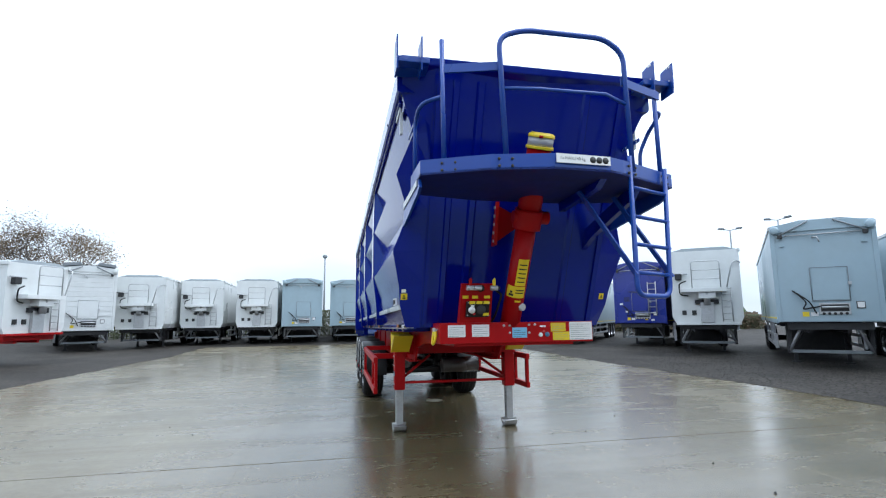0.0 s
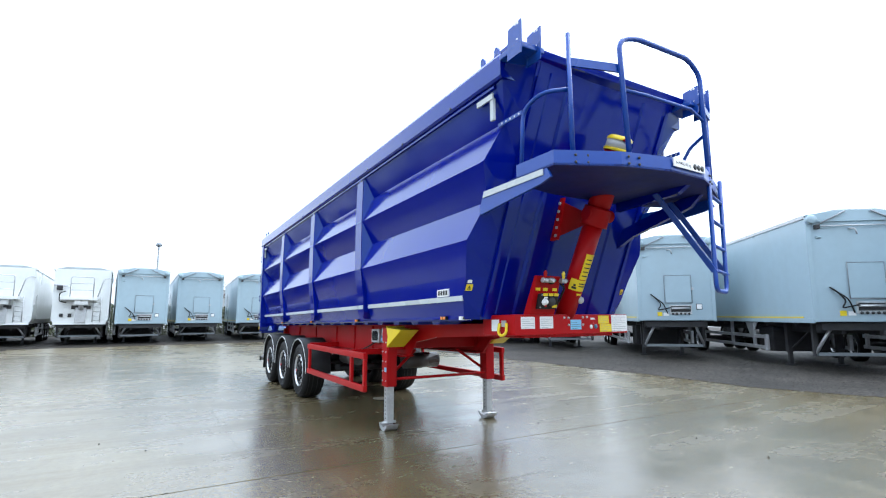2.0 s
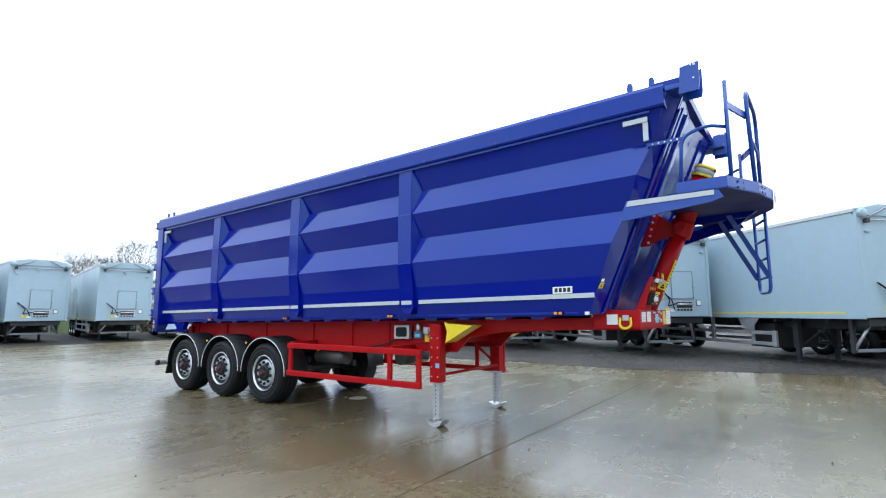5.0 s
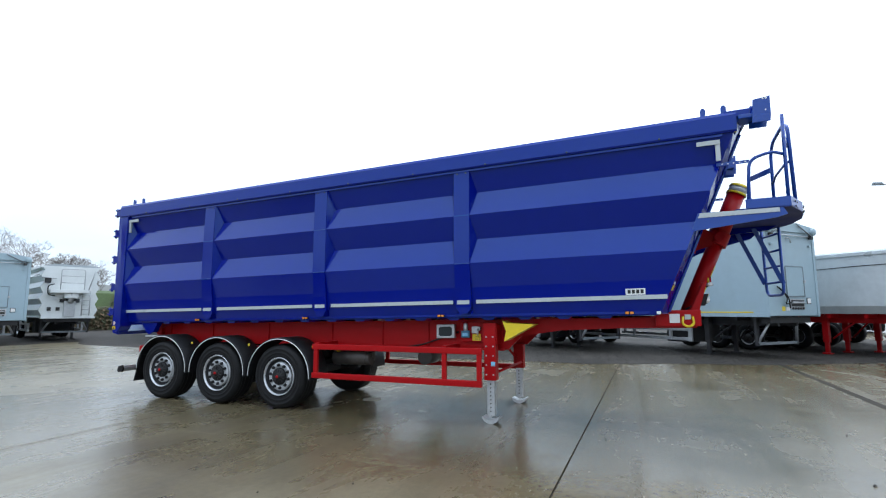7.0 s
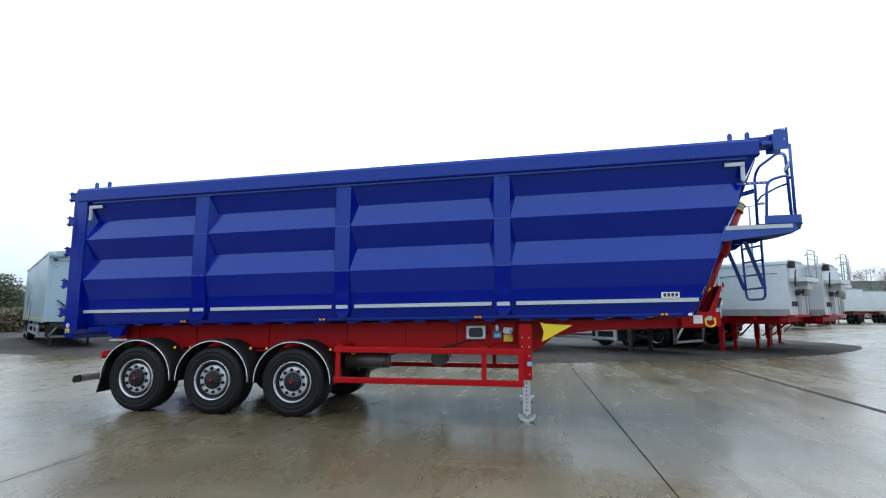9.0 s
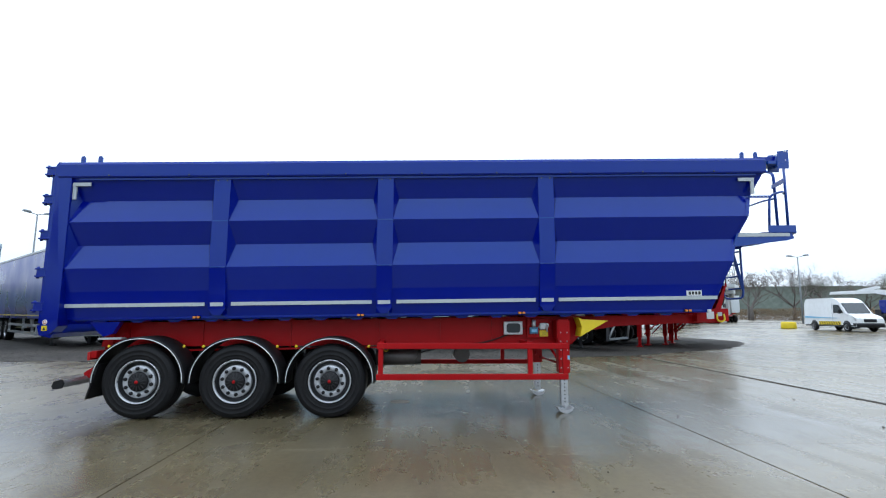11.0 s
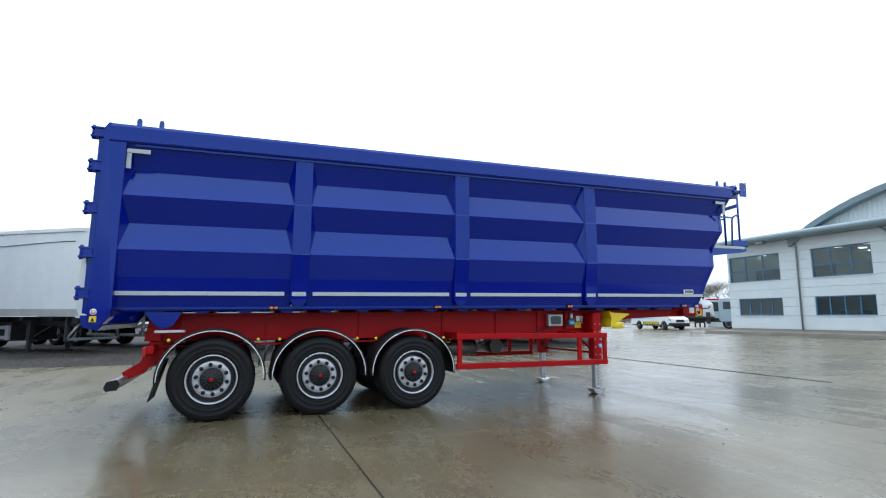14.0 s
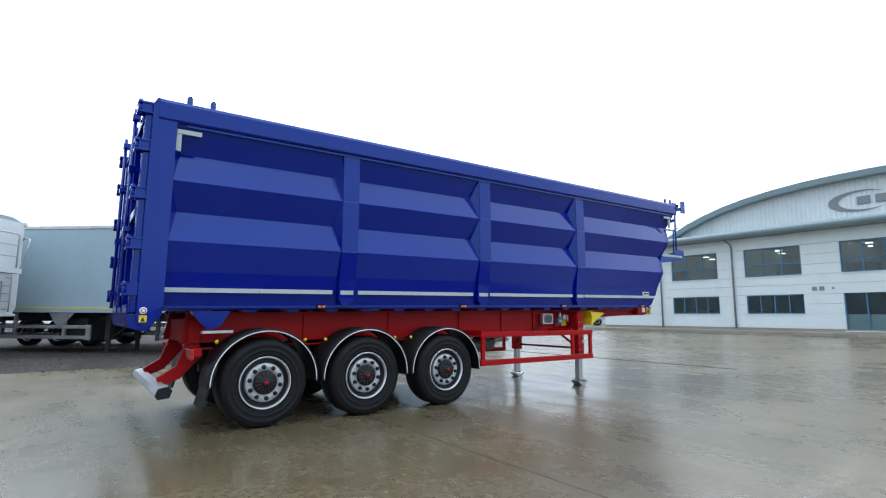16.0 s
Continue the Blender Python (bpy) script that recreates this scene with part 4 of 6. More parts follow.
part("flat_bar", P([(-0.94, -8.43), (-0.46, -8.565), (-0.46, -8.545), (-0.94, -8.41)], "z", 3.38, 3.45), M_BLUE2, pf)
part("flat_bar", P([(0.58, -8.59), (1.07, -8.40), (1.07, -8.38), (0.58, -8.57)], "z", 3.33, 3.40), M_BLUE2, pf)
part("side_rail", T(bend([(-0.91, -8.4, 3.20), (-1.08, -8.25, 3.20), (-1.09, -8.02, 3.13), (-1.09, -7.98, 2.6)], 0.1), 0.018, 8), M_BLUE2, pf)
part("post", T([(1.05, -8.37, 2.60), (1.03, -8.38, 3.42)], 0.02, 8), M_BLUE2, pf)
part("grab_loop", T(bend([(1.04, -8.38, 3.22), (1.12, -8.33, 3.24), (1.13, -8.12, 3.14), (1.08, -8.05, 2.98), (1.06, -8.05, 2.6)], 0.06), 0.018, 8), M_BLUE2, pf)
for s in (-1, 1):
    ch = part("strap", B(s * 1.10 - 0.005, s * 1.10 + 0.005, -8.02, -7.68, 3.095, 3.13), M_BLUE2, pf)
    for k in range(5):
        part("slot", T([(s * 1.10 - 0.007, -7.74 - k * 0.06, 3.112), (s * 1.10 + 0.007, -7.74 - k * 0.06, 3.112)], 0.009, 8), M_STICK, ch)
ladder = new("ladder")
ladder.parent = trailer
LA, LB = Vector((0.59, -8.62, 0)), Vector((1.01, -8.48, 0))


def on_ladder(q, z):
    return LA.lerp(LB, q) + Vector((0, 0, z))


part("stile", T(bend([on_ladder(0, 2.72), on_ladder(0.0, 1.62), on_ladder(0.92, 1.62), on_ladder(1, 2.68)], 0.10, 6), 0.02, 10), M_BLUE2, ladder)
for z in (2.47, 2.24, 2.02, 1.80):
    part("rung", T([on_ladder(0, z), on_ladder(1, z - 0.01)], 0.016, 8), M_BLUE2, ladder)
for q in (0, 1):
    lo_, hi_ = on_ladder(q, 1.78), on_ladder(q, 2.52) + Vector((-0.28, 0.36, 0))
    bm = bmesh.new()
    sec_ = (Vector((0.008, 0.03, 0)), Vector((-0.008, 0.03, 0)), Vector((-0.008, -0.03, 0)), Vector((0.008, -0.03, 0)))
    ends = [[bm.verts.new(e + c_) for c_ in sec_] for e in (lo_, hi_)]
    for k in range(4):
        bm.faces.new((ends[0][k], ends[0][(k + 1) % 4], ends[1][(k + 1) % 4], ends[1][k]))
    bm.faces.new(ends[0])
    bm.faces.new(ends[1][::-1])
    part("brace", bm, M_BLUE2, ladder)

# air tank, valves, boxes
part("air_tank", T([(-0.45, -2.6, 0.76), (-0.45, -1.9, 0.76)], 0.12, 20), M_TANK, trailer)
part("air_tank", T([(0.1, -3.3, 0.74), (0.75, -3.3, 0.74)], 0.13, 20), M_TANK, trailer)
vb = part("gauge_box", B(-0.74, -0.66, -4.16, -3.87, 1.09, 1.29, bevel=0.012), M_GALV, trailer, "silver valve box with a dark dial window")
part("dial_window", P([(-3.91, 1.14), (-3.91, 1.24), (-3.94, 1.26), (-4.09, 1.26), (-4.12, 1.24), (-4.12, 1.14), (-4.09, 1.12), (-3.94, 1.12)], "x", -0.745, -0.735), M_DGLASS, vb)
vp = part("valve_plate", B(-0.70, -0.66, -4.60, -4.24, 1.04, 1.32, bevel=0.006), M_RED, trailer)
part("valve", B(-0.76, -0.70, -4.40, -4.27, 1.10, 1.20, bevel=0.012), M_FRAME, vp)
part("valve", B(-0.75, -0.70, -4.52, -4.43, 1.16, 1.26, bevel=0.012), M_GALV, vp)
part("tag", B(-0.708, -0.70, -4.56, -4.43, 1.055, 1.15), M_YELLOW, vp)
for z in (1.075, 1.105):
    part("print", B(-0.7095, -0.708, -4.545, -4.47, z, z + 0.006), M_INK, vp)
part("tap_lever", T([(-0.76, -4.535, 1.23), (-0.775, -4.53, 1.13)], 0.013, 8), M_GALV, vp)
part("tap_body", T([(-0.70, -4.535, 1.225), (-0.765, -4.535, 1.225)], 0.030, 12), M_GALV, vp)
part("label", B(-0.708, -0.70, -4.49, -4.42, 1.185, 1.225), M_STICK, vp)
part("filter", lathe(bmesh.new(), [(0.0, 0.0), (0.03, 0.0), (0.034, 0.03), (0.034, 0.09), (0.025, 0.11), (0.0, 0.115)], 12, axis="z"), M_GALV, vp).matrix_basis = pose(-0.735, -4.335, 1.20)
part("valve_face", B(-0.765, -0.76, -4.375, -4.295, 1.125, 1.165), M_SKYBLUE, vp)


def corner_patch(s, x0, x1, z0, z1, out=0.003):
    """A thin plate lying on the slanted corner plate of the front wall."""
    bm = bmesh.new()
    v = []
    for d in (0.0, out):
        for x, z in ((x0, z0), (x1, z0), (x1, z1), (x0, z1)):
            v.append(bm.verts.new((s * x, front_y(z) - 0.014 - 0.088 * (1.11 - x) / 0.25 - d, z)))
    for q in ((0, 1, 2, 3), (4, 5, 6, 7), (0, 1, 5, 4), (1, 2, 6, 5), (2, 3, 7, 6), (3, 0, 4, 7)):
        bm.faces.new([v[i] for i in q])
    bmesh.ops.recalc_face_normals(bm, faces=bm.faces)
    return bm


np_ = part("serial_plate", corner_patch(-1, 0.93, 1.12, 1.94, 2.02), M_STICK, trailer, "white plate with illegible dark characters")
for k in range(6):
    part("print", corner_patch(-1, 0.945 + k * 0.028, 0.960 + k * 0.028, 1.970, 2.005, 0.005), M_INK, np_)

# platform sign, bolts, warning labels, small fittings
sg_ = part("load_sign", P([(-0.115, -8.757), (0.345, -8.741), (0.345, -8.733), (-0.115, -8.749)], "z", 2.592, 2.662), M_STICK, pf, "white load sign: 1x MAX.140 kg")
turn_sign = math.degrees(math.atan2(0.016, 0.43))
lettering("print", "1x MAX.140 kg", 0.034, M_INK, sg_, pose(0.02, -8.7525, 2.627, 90, 0, turn_sign), 0.001)
for k in range(3):
    dot = part("pictogram", lathe(bmesh.new(), [(0.0, -0.002), (0.026, -0.002), (0.026, 0.0)], 16, axis="y"), M_INK, sg_)
    dot.matrix_basis = pose(0.192 + k * 0.055, -8.7465 + k * 0.002, 2.627, 0, 0, turn_sign)
for x, y in ((-0.95, -8.47), (-0.85, -8.505), (-0.54, -8.646), (-0.44, -8.667), (0.56, -8.645), (0.64, -8.61), (1.0, -8.435), (1.08, -8.405)):
    for z in (2.575, 2.63):
        part("bolt", lathe(bmesh.new(), [(0.0, -0.012), (0.011, -0.010), (0.012, 0.0)], 8, axis="y"), M_DARK, pf).matrix_basis = pose(x, y - 0.004, z)
for sd, x in ((-1, 1.03), (1, 0.98)):
    wl_ = part("warning_label", corner_patch(sd, x, x + 0.06, 1.672, 1.732), M_YELLOW, trailer)
    for x_, w_, z_ in ((0.012, 0.036, 1.682), (0.018, 0.024, 1.695), (0.024, 0.012, 1.708)):
        part("print", corner_patch(sd, x + x_, x + x_ + w_, z_, z_ + 0.009, 0.005), M_INK, wl_)
part("label", corner_patch(-1, 1.045, 1.085, 1.742, 1.772), M_STICK, trailer)
wl_ = part("warning_label", B(-1.212, -1.203, 2.56, 2.63, 1.26, 1.33), M_YELLOW, trailer, "yellow and white hazard labels")
part("triangle", P([(2.575, 1.268), (2.615, 1.268), (2.595, 1.315)], "x", -1.2145, -1.212), M_INK, wl_)
ld_ = part("label", lathe(bmesh.new(), [(0.0, -0.005), (0.034, -0.005), (0.036, 0.0)], 20), M_STICK, trailer)
ld_.matrix_basis = pose(-1.204, 2.595, 1.38)
part("label_ring", lathe(bmesh.new(), [(0.016, -0.0065), (0.024, -0.0065)], 20), M_REDLENS, ld_)
ml_ = part("front_marker_lamp", B(-1.06, -0.94, -6.98, -6.93, 1.395, 1.43, bevel=0.008), M_STICK, trailer)
for dx in (-0.03, 0.03):
    part("lens", lathe(bmesh.new(), [(0.0, -0.008), (0.012, -0.006), (0.013, 0.0)], 10, axis="y"), M_INK, ml_).matrix_basis = pose(-1.0 + dx, -6.98, 1.412)
part("sticker", B(-0.772, -0.766, -7.20, -7.08, 1.285, 1.395), M_STICK, trailer)
for s in (-1, 1):
    for k in range(9):
        part("rail_bolt", lathe(bmesh.new(), [(0.0, -0.012), (0.012, -0.008), (0.013, 0.0)], 8), M_DARK, trailer).matrix_basis = pose(s * 1.215, 1.9 - k * 1.12, 3.478, 0, 0, 0 if s < 0 else 180)
    for k in range(3):
        for y0 in (2.42, 0.13, -2.23, -4.63):
            part("stripe_rivet", lathe(bmesh.new(), [(0.0, -0.008), (0.009, -0.005), (0.010, 0.0)], 8), M_GALV, trailer).matrix_basis = pose(s * 1.099, y0 - 0.25 - k * 0.75, 1.602, 0, 0, 0 if s < 0 else 180)
    for k in range(10):
        part("leg_bolt", lathe(bmesh.new(), [(0.0, -0.012), (0.010, -0.01), (0.011, 0.0)], 8), M_GALV, trailer).matrix_basis = pose(s * 0.905, -4.70 if k % 2 else -4.80, 0.66 + (k // 2) * 0.13, 0, 0, 0 if s < 0 else 180)
part("air_hose", T(bend([(-0.22, -7.50, 1.74), (-0.16, -7.50, 1.70), (-0.20, -7.40, 1.50), (-0.22, -7.30, 1.44)], 0.05), 0.011, 8), M_BLACK, trailer)
part("air_hose", T(bend([(-0.66, -4.2, 1.18), (-0.74, -3.6, 0.98), (-0.70, -2.9, 0.92), (-0.6, -2.6, 0.84)], 0.2), 0.012, 8), M_BLACK, trailer)
part("drain_ring", T([(-0.62, -2.06 + 0.035 * math.cos(a), 0.90 + 0.035 * math.sin(a)) for a in (2 * math.pi * k / 16 for k in range(17))], 0.008, 6), M_YELLOW, trailer)
part("blue_label", B(-0.915, -0.909, -4.83, -4.77, 0.78, 0.84), M_SKYBLUE, trailer)


# the nose stands a little high on its legs: body and chassis rise towards the front, wheels and legs stay on the ground
GROUNDED = ("wheel", "axle", "air_bag", "trailing_arm", "mudguard", "mud_flap", "landing_leg", "leg_shaft", "leg_brace", "leg_bolt", "blue_label", "side_guard")
sheared = set()
RISE, FAN = 0.018, 0.008


def raise_nose(ob, body):
    if ob.name.split(".")[0] in GROUNDED:
        return
    at = ob.matrix_basis.translation
    body = body and (ob.type == "MESH" or ob == door)
    if ob.matrix_basis.is_identity and ob.type == "MESH" and ob.data.name not in sheared:
        sheared.add(ob.data.name)
        for v in ob.data.vertices:
            if body and abs(v.co.x) > 0.7 and v.co.z > 1.38:
                v.co.x = v.co.x * 1.05 + 0.04
            v.co.z += (RISE + FAN * (v.co.z - 1.6) / 1.8) * (-0.79 - v.co.y)
    elif ob.type == "MESH" and not ob.matrix_basis.is_identity:
        if body and abs(at.x) > 0.7 and at.z > 1.38:
            ob.location.x = at.x * 1.05 + 0.04
        ob.location.z += (RISE + FAN * (at.z - 1.6) / 1.8) * (-0.79 - at.y)
        return
    for c in ob.children:
        raise_nose(c, body)


CHASSIS = ("front_beam", "sticker", "tie_ring_mount", "cross_member", "gauge_box", "valve_plate")
for c in trailer.children:
    raise_nose(c, c.name.split(".")[0] not in CHASSIS)

# ---- pad of concrete bays, gravel margins ----
RISE_Z = 0.42
pad = solo("concrete_pad", B(-14.0, 9.6, -18.0, 20.4, -0.20, -0.022), M_JOINT, "wet brown-grey concrete yard laid in large bays", "pavement", kind="structure")
XJ = (-14.0, -2.75, 3.1, 9.6)
YJ = (20.4, 12.0, 6.0, 0.0, -6.0, -12.0, -18.0)
for xa, xb in zip(XJ, XJ[1:]):
    for ya, yb in zip(YJ[1:], YJ):
        bm = B(xa + 0.0003, xb - 0.0003, ya + 0.008, yb - 0.008, -0.02, 0.0, bevel=0.003)
        part("concrete_bay", bm, M_CONC, pad)
solo("apron", B(9.6, 150, -18.0, -11.0, -0.10, -0.004), M_CONC, "wet pale concrete roadway beside the parked trailers", "pavement", kind="structure")
# the yard rises gently towards the offices
solo("office_forecourt", P([(-18.01, -0.1), (-18.01, -0.003), (-20.0, 0.0), (-28.6, 0.33), (-34.0, RISE_Z), (-150.0, RISE_Z), (-150.0, -0.1)], "x", -70, 150), M_CONC, "wet concrete roadway rising gently towards the offices", "pavement", kind="structure")
pave = solo("pavement", B(-70, 17.4, -31.0, -28.7, 0.0, 0.50), M_WALLC, "damp grey pavement in front of the offices", "pavement", kind="structure")
for k in range(45):
    part("kerb_stone", B(17.4 - (k + 1) * 0.92 + 0.006, 17.4 - k * 0.92 - 0.006, -28.7, -28.56, 0.2, 0.51, bevel=0.012), M_KERB, pave)
for k in range(11):
    part("edge_strip", B(0.0, 0.66, -0.035, 0.035, -0.01, 0.003), M_KERB, pad).matrix_basis = pose(8.3 - k * 0.60, -10.9 - k * 0.30, 0, 0, 0, -153.4)
drain = solo("drain_channel", B(-1.3, 9.2, -10.34, -10.20, -0.02, 0.003), M_JOINT, "dark slotted drain channel across wet concrete", "drain", kind="structure")
for k in range(64):
    part("grate_bar", B(-1.25 + k * 0.163, -1.18 + k * 0.163, -10.33, -10.21, 0.003, 0.006), M_JOINT, drain)
cover = solo("manhole_cover", lathe(bmesh.new(), [(0.0, 0.006), (0.28, 0.006), (0.30, 0.004), (0.30, -0.01)], 32, axis="z"), M_WALLC, "round pale cover set in the wet concrete", "manhole")
cover.matrix_basis = pose(0.16, -2.26, 0) @ Matrix.Scale(0.55, 4)
rng = random.Random(4)


def gravel(name, pts, z):
    bm = bmesh.new()
    rim = []
    for (ax, ay), (bx, by) in zip(pts, pts[1:] + pts[:1]):
        n_ = max(1, int(math.hypot(bx - ax, by - ay) / 0.8))
        for k in range(n_):
            t = k / n_
            rim.append((ax + (bx - ax) * t + rng.uniform(-0.09, 0.09), ay + (by - ay) * t + rng.uniform(-0.09, 0.09)))
    bm.faces.new([bm.verts.new((x, y, z)) for x, y in rim])
    bmesh.ops.triangulate(bm, faces=bm.faces)
    return solo(name, bm, M_GRAVEL, "dark wet crushed-stone parking strip", "gravel", kind="structure")


gravel("gravel_east", [(7.6, -5.0), (8.4, -7.4), (9.3, -10.5), (10.6, -12.6), (12.9, -16.2), (15.7, -18.8), (18.0, -20.0), (20.0, -20.4), (22.4, -19.4), (28, -15.5), (60, -13.0), (60, 60), (9.2, 60), (9.0, 19.8), (7.8, 18.0), (7.4, 12.6), (7.4, 8.5), (7.3, 5.0), (7.5, 2.0), (7.7, -2.5)], 0.006)
gravel("gravel_north", [(-60, 19.6), (-30, 19.6), (-9.2, 19.5), (0, 20.1), (9.1, 20.1), (9.1, 60), (-60, 60)], 0.005)
gravel("gravel_west", [(-9.2, 19.7), (-60, 19.7), (-60, -30), (-14.0, -30), (-12.5, -16), (-10.8, -8), (-9.6, 0), (-9.3, 8.0), (-8.9, 12.3)], 0.004)
chip = bmesh.new()
for k in range(2600):
    side = rng.random()
    if side < 0.5:
        y = rng.uniform(-14, 13)
        x = 7.6 + max(0.0, (-7 - y) * 0.42) + rng.gauss(0.35, 0.45)
    elif side < 0.8:
        x = rng.uniform(-8, 8)
        y = 19.7 + rng.gauss(0.4, 0.5)
    else:
        x, y = rng.uniform(-7.5, 8.0), rng.uniform(-12, 14)
        if rng.random() < 0.80:
            continue
    r = rng.uniform(0.008, 0.022)
    vs = [chip.verts.new((x + r * dx * rng.uniform(0.6, 1.2), y + r * dy * rng.uniform(0.6, 1.2), 0.004 + r * dz)) for dx, dy, dz in ((1, 0, 0), (-0.5, 0.9, 0), (-0.6, -0.8, 0), (0.1, 0, 0.9))]
    for q in ((0, 1, 3), (1, 2, 3), (2, 0, 3)):
        chip.faces.new([vs[i] for i in q])
for k in range(7000):
    x, y = rng.uniform(7.4, 15.5), rng.uniform(-15, 12)
    if x < 7.7 + max(0.0, (-6 - y) * 0.45):
        continue
    r = rng.uniform(0.012, 0.035)
    vs = [chip.verts.new((x + r * dx * rng.uniform(0.6, 1.2), y + r * dy * rng.uniform(0.6, 1.2), 0.006 + r * dz)) for dx, dy, dz in ((1, 0, 0), (-0.5, 0.9, 0), (-0.6, -0.8, 0), (0.1, 0, 0.7))]
    for q in ((0, 1, 3), (1, 2, 3), (2, 0, 3)):
        chip.faces.new([vs[i] for i in q])
solo("stone_chips", chip, M_STONE, "loose wet stone chips along the edge of the concrete", "stones", kind="stuff")


# broken arrises and dirt along the two cross joints
spall = bmesh.new()
for k in range(160):
    y0 = rng.choice((-6.0, -6.0, 0.0))
    x, y = rng.uniform(-4.5, 6.8), y0 + rng.gauss(0, 0.010)
    r = rng.uniform(0.003, 0.010)
    n_ = rng.randint(4, 6)
    spall.faces.new([spall.verts.new((x + 2.2 * r * math.cos(a) * rng.uniform(0.5, 1.1), y + r * math.sin(a) * rng.uniform(0.5, 1.1), 0.0035)) for a in (2 * math.pi * i / n_ for i in range(n_))])
solo("joint_dirt", spall, M_JOINT, "dark broken edges and dirt along the concrete joints", "dirt", kind="stuff")


# ---- parked trailers ----
def small_wheel(parent, x, y, s, r=0.5):
    w = new("wheel")
    w.parent = parent
    w.matrix_basis = pose(x, y, r, 0, 0, 0 if s < 0 else 180)
    part("tyre", lathe(bmesh.new(), [(0.29, -0.15), (0.34, -0.17), (0.46, -0.165), (r - 0.005, -0.12), (r, 0.0), (r - 0.005, 0.12), (0.46, 0.16), (0.3, 0.15)], 28), M_RUBBER, w)
    part("rim", lathe(bmesh.new(), [(0.30, -0.15), (0.285, -0.158), (0.275, -0.15), (0.265, -0.11)], 24), M_RIM, w)
    # recess shade of the parked wheels painted into the disc colour
    part("wheel_disc", lathe(bmesh.new(), [(0.266, -0.11), (0.25, -0.03), (0.215, -0.05), (0.205, -0.085), (0.12, -0.08)], 24), M_RIMSHADE, w)
    part("hub", lathe(bmesh.new(), [(0.122, -0.08), (0.12, -0.13), (0.09, -0.15), (0.0, -0.15)], 16), M_DARK, w)
    return w


def running_gear(tr, length, zf, frame_mat, guard=True, w=2.5):
    """Chassis, axles, legs and side guards under a body whose front is at y = 0."""
    for x in (w / 2 - 0.45, w / 2 + 0.45):
        part("chassis_beam", B(x - 0.05, x + 0.05, 0.25, length - 0.2, zf - 0.32, zf - 0.02), frame_mat, tr)
    part("front_crossbeam", B(0.25, w - 0.25, 0.15, 0.45, zf - 0.22, zf - 0.03), frame_mat, tr)
    for k in range(7):
        y = 1.2 + k * (length - 2) / 6.5
        part("cross_member", B(0.1, w - 0.1, y - 0.05, y + 0.05, zf - 0.14, zf - 0.02), frame_mat, tr)
    for k in range(3):
        y = length - 3.9 + 1.31 * k
        for s, x in ((-1, 0.22), (1, w - 0.22)):
            small_wheel(tr, x, y, s)
        part("axle", T([(0.3, y, 0.5), (w - 0.3, y, 0.5)], 0.07, 8), M_DARK, tr)
    for x in (0.55, w - 0.55):
        lg = new("landing_leg")
        lg.parent = tr
        part("leg_case", B(x - 0.08, x + 0.08, 2.5, 2.68, 0.42, zf - 0.05), frame_mat, lg)
        part("inner_leg", B(x - 0.05, x + 0.05, 2.53, 2.65, 0.04, 0.45), frame_mat if frame_mat == M_RED else M_DARK, lg)
        part("foot", B(x - 0.13, x + 0.13, 2.46, 2.72, 0.0, 0.05, bevel=0.015), frame_mat if frame_mat == M_RED else M_DARK, lg)
        part("leg_brace", T([(x, 2.4, 0.55), (x + (0.3 if x < w / 2 else -0.3), 1.6, zf - 0.1)], 0.03, 6), frame_mat, tr)
    if guard:
        for x in (0.06, w - 0.06):
            sg = new("side_guard")
            sg.parent = tr
            for z in (0.52, 0.86):
                part("guard_rail", B(x - 0.025, x + 0.025, 2.95, length - 4.6, z - 0.055, z + 0.055, bevel=0.01), M_GALV, sg)
            part("guard_end", B(x - 0.05, x + 0.05, 2.86, 3.00, 0.44, 0.93, bevel=0.015), M_GALV, sg)
            for y in (3.8, 5.6, length - 4.8):
                part("guard_post", B(x - 0.04, x + 0.04, y - 0.05, y + 0.05, 0.48, zf - 0.02), M_GALV, sg)
            part("guard_gusset", P([(3.5, zf - 0.04), (4.4, zf - 0.04), (4.1, 0.88), (3.9, 0.88)], "x", x - 0.012, x + 0.012), M_GALV, sg)
        # added dark box, stands in for the deep shade under the body
        part("belly_locker", B(0.42, w - 0.42, 3.3, 4.3, 0.38, zf - 0.20, bevel=0.03), M_DARK, tr)
        for k in range(3):
            y = length - 3.9 + 1.31 * k
            for x in (0.22, w - 0.22):
                bm = bmesh.new()
                arc = [(y + 0.57 * math.cos(a), 0.5 + 0.57 * math.sin(a)) for a in (math.radians(20 + 140 * i / 8) for i in range(9))]
                arc += [(y + 0.55 * math.cos(a), 0.5 + 0.55 * math.sin(a)) for a in (math.radians(160 - 140 * i / 8) for i in range(9))]
                prism(bm, arc, "x", x - 0.18, x + 0.18)
                part("mudguard", bm, M_BLACK, tr)
    if not guard:
        return
    # splayed frame under the nose
    for sx in (-1, 1):
        part("nose_strut", T([(w / 2 + sx * 0.62, 0.35, zf - 0.05), (w / 2 + sx * 0.98, 0.62, 0.50)], 0.045, 6), M_GALV, tr)
        part("nose_post", B(w / 2 + sx * 0.98 - 0.05, w / 2 + sx * 0.98 + 0.05, 0.58, 0.68, 0.42, zf - 0.04), frame_mat, tr)
    part("nose_bar", B(w / 2 - 0.98, w / 2 + 0.98, 0.58, 0.66, 0.44, 0.53, bevel=0.01), M_PIPE, tr)


def hose(tr, pts, r=0.018, mat=None):
    return part("hose", T(bend(pts, 0.12, 4), r, 6), mat or M_BLACK, tr)


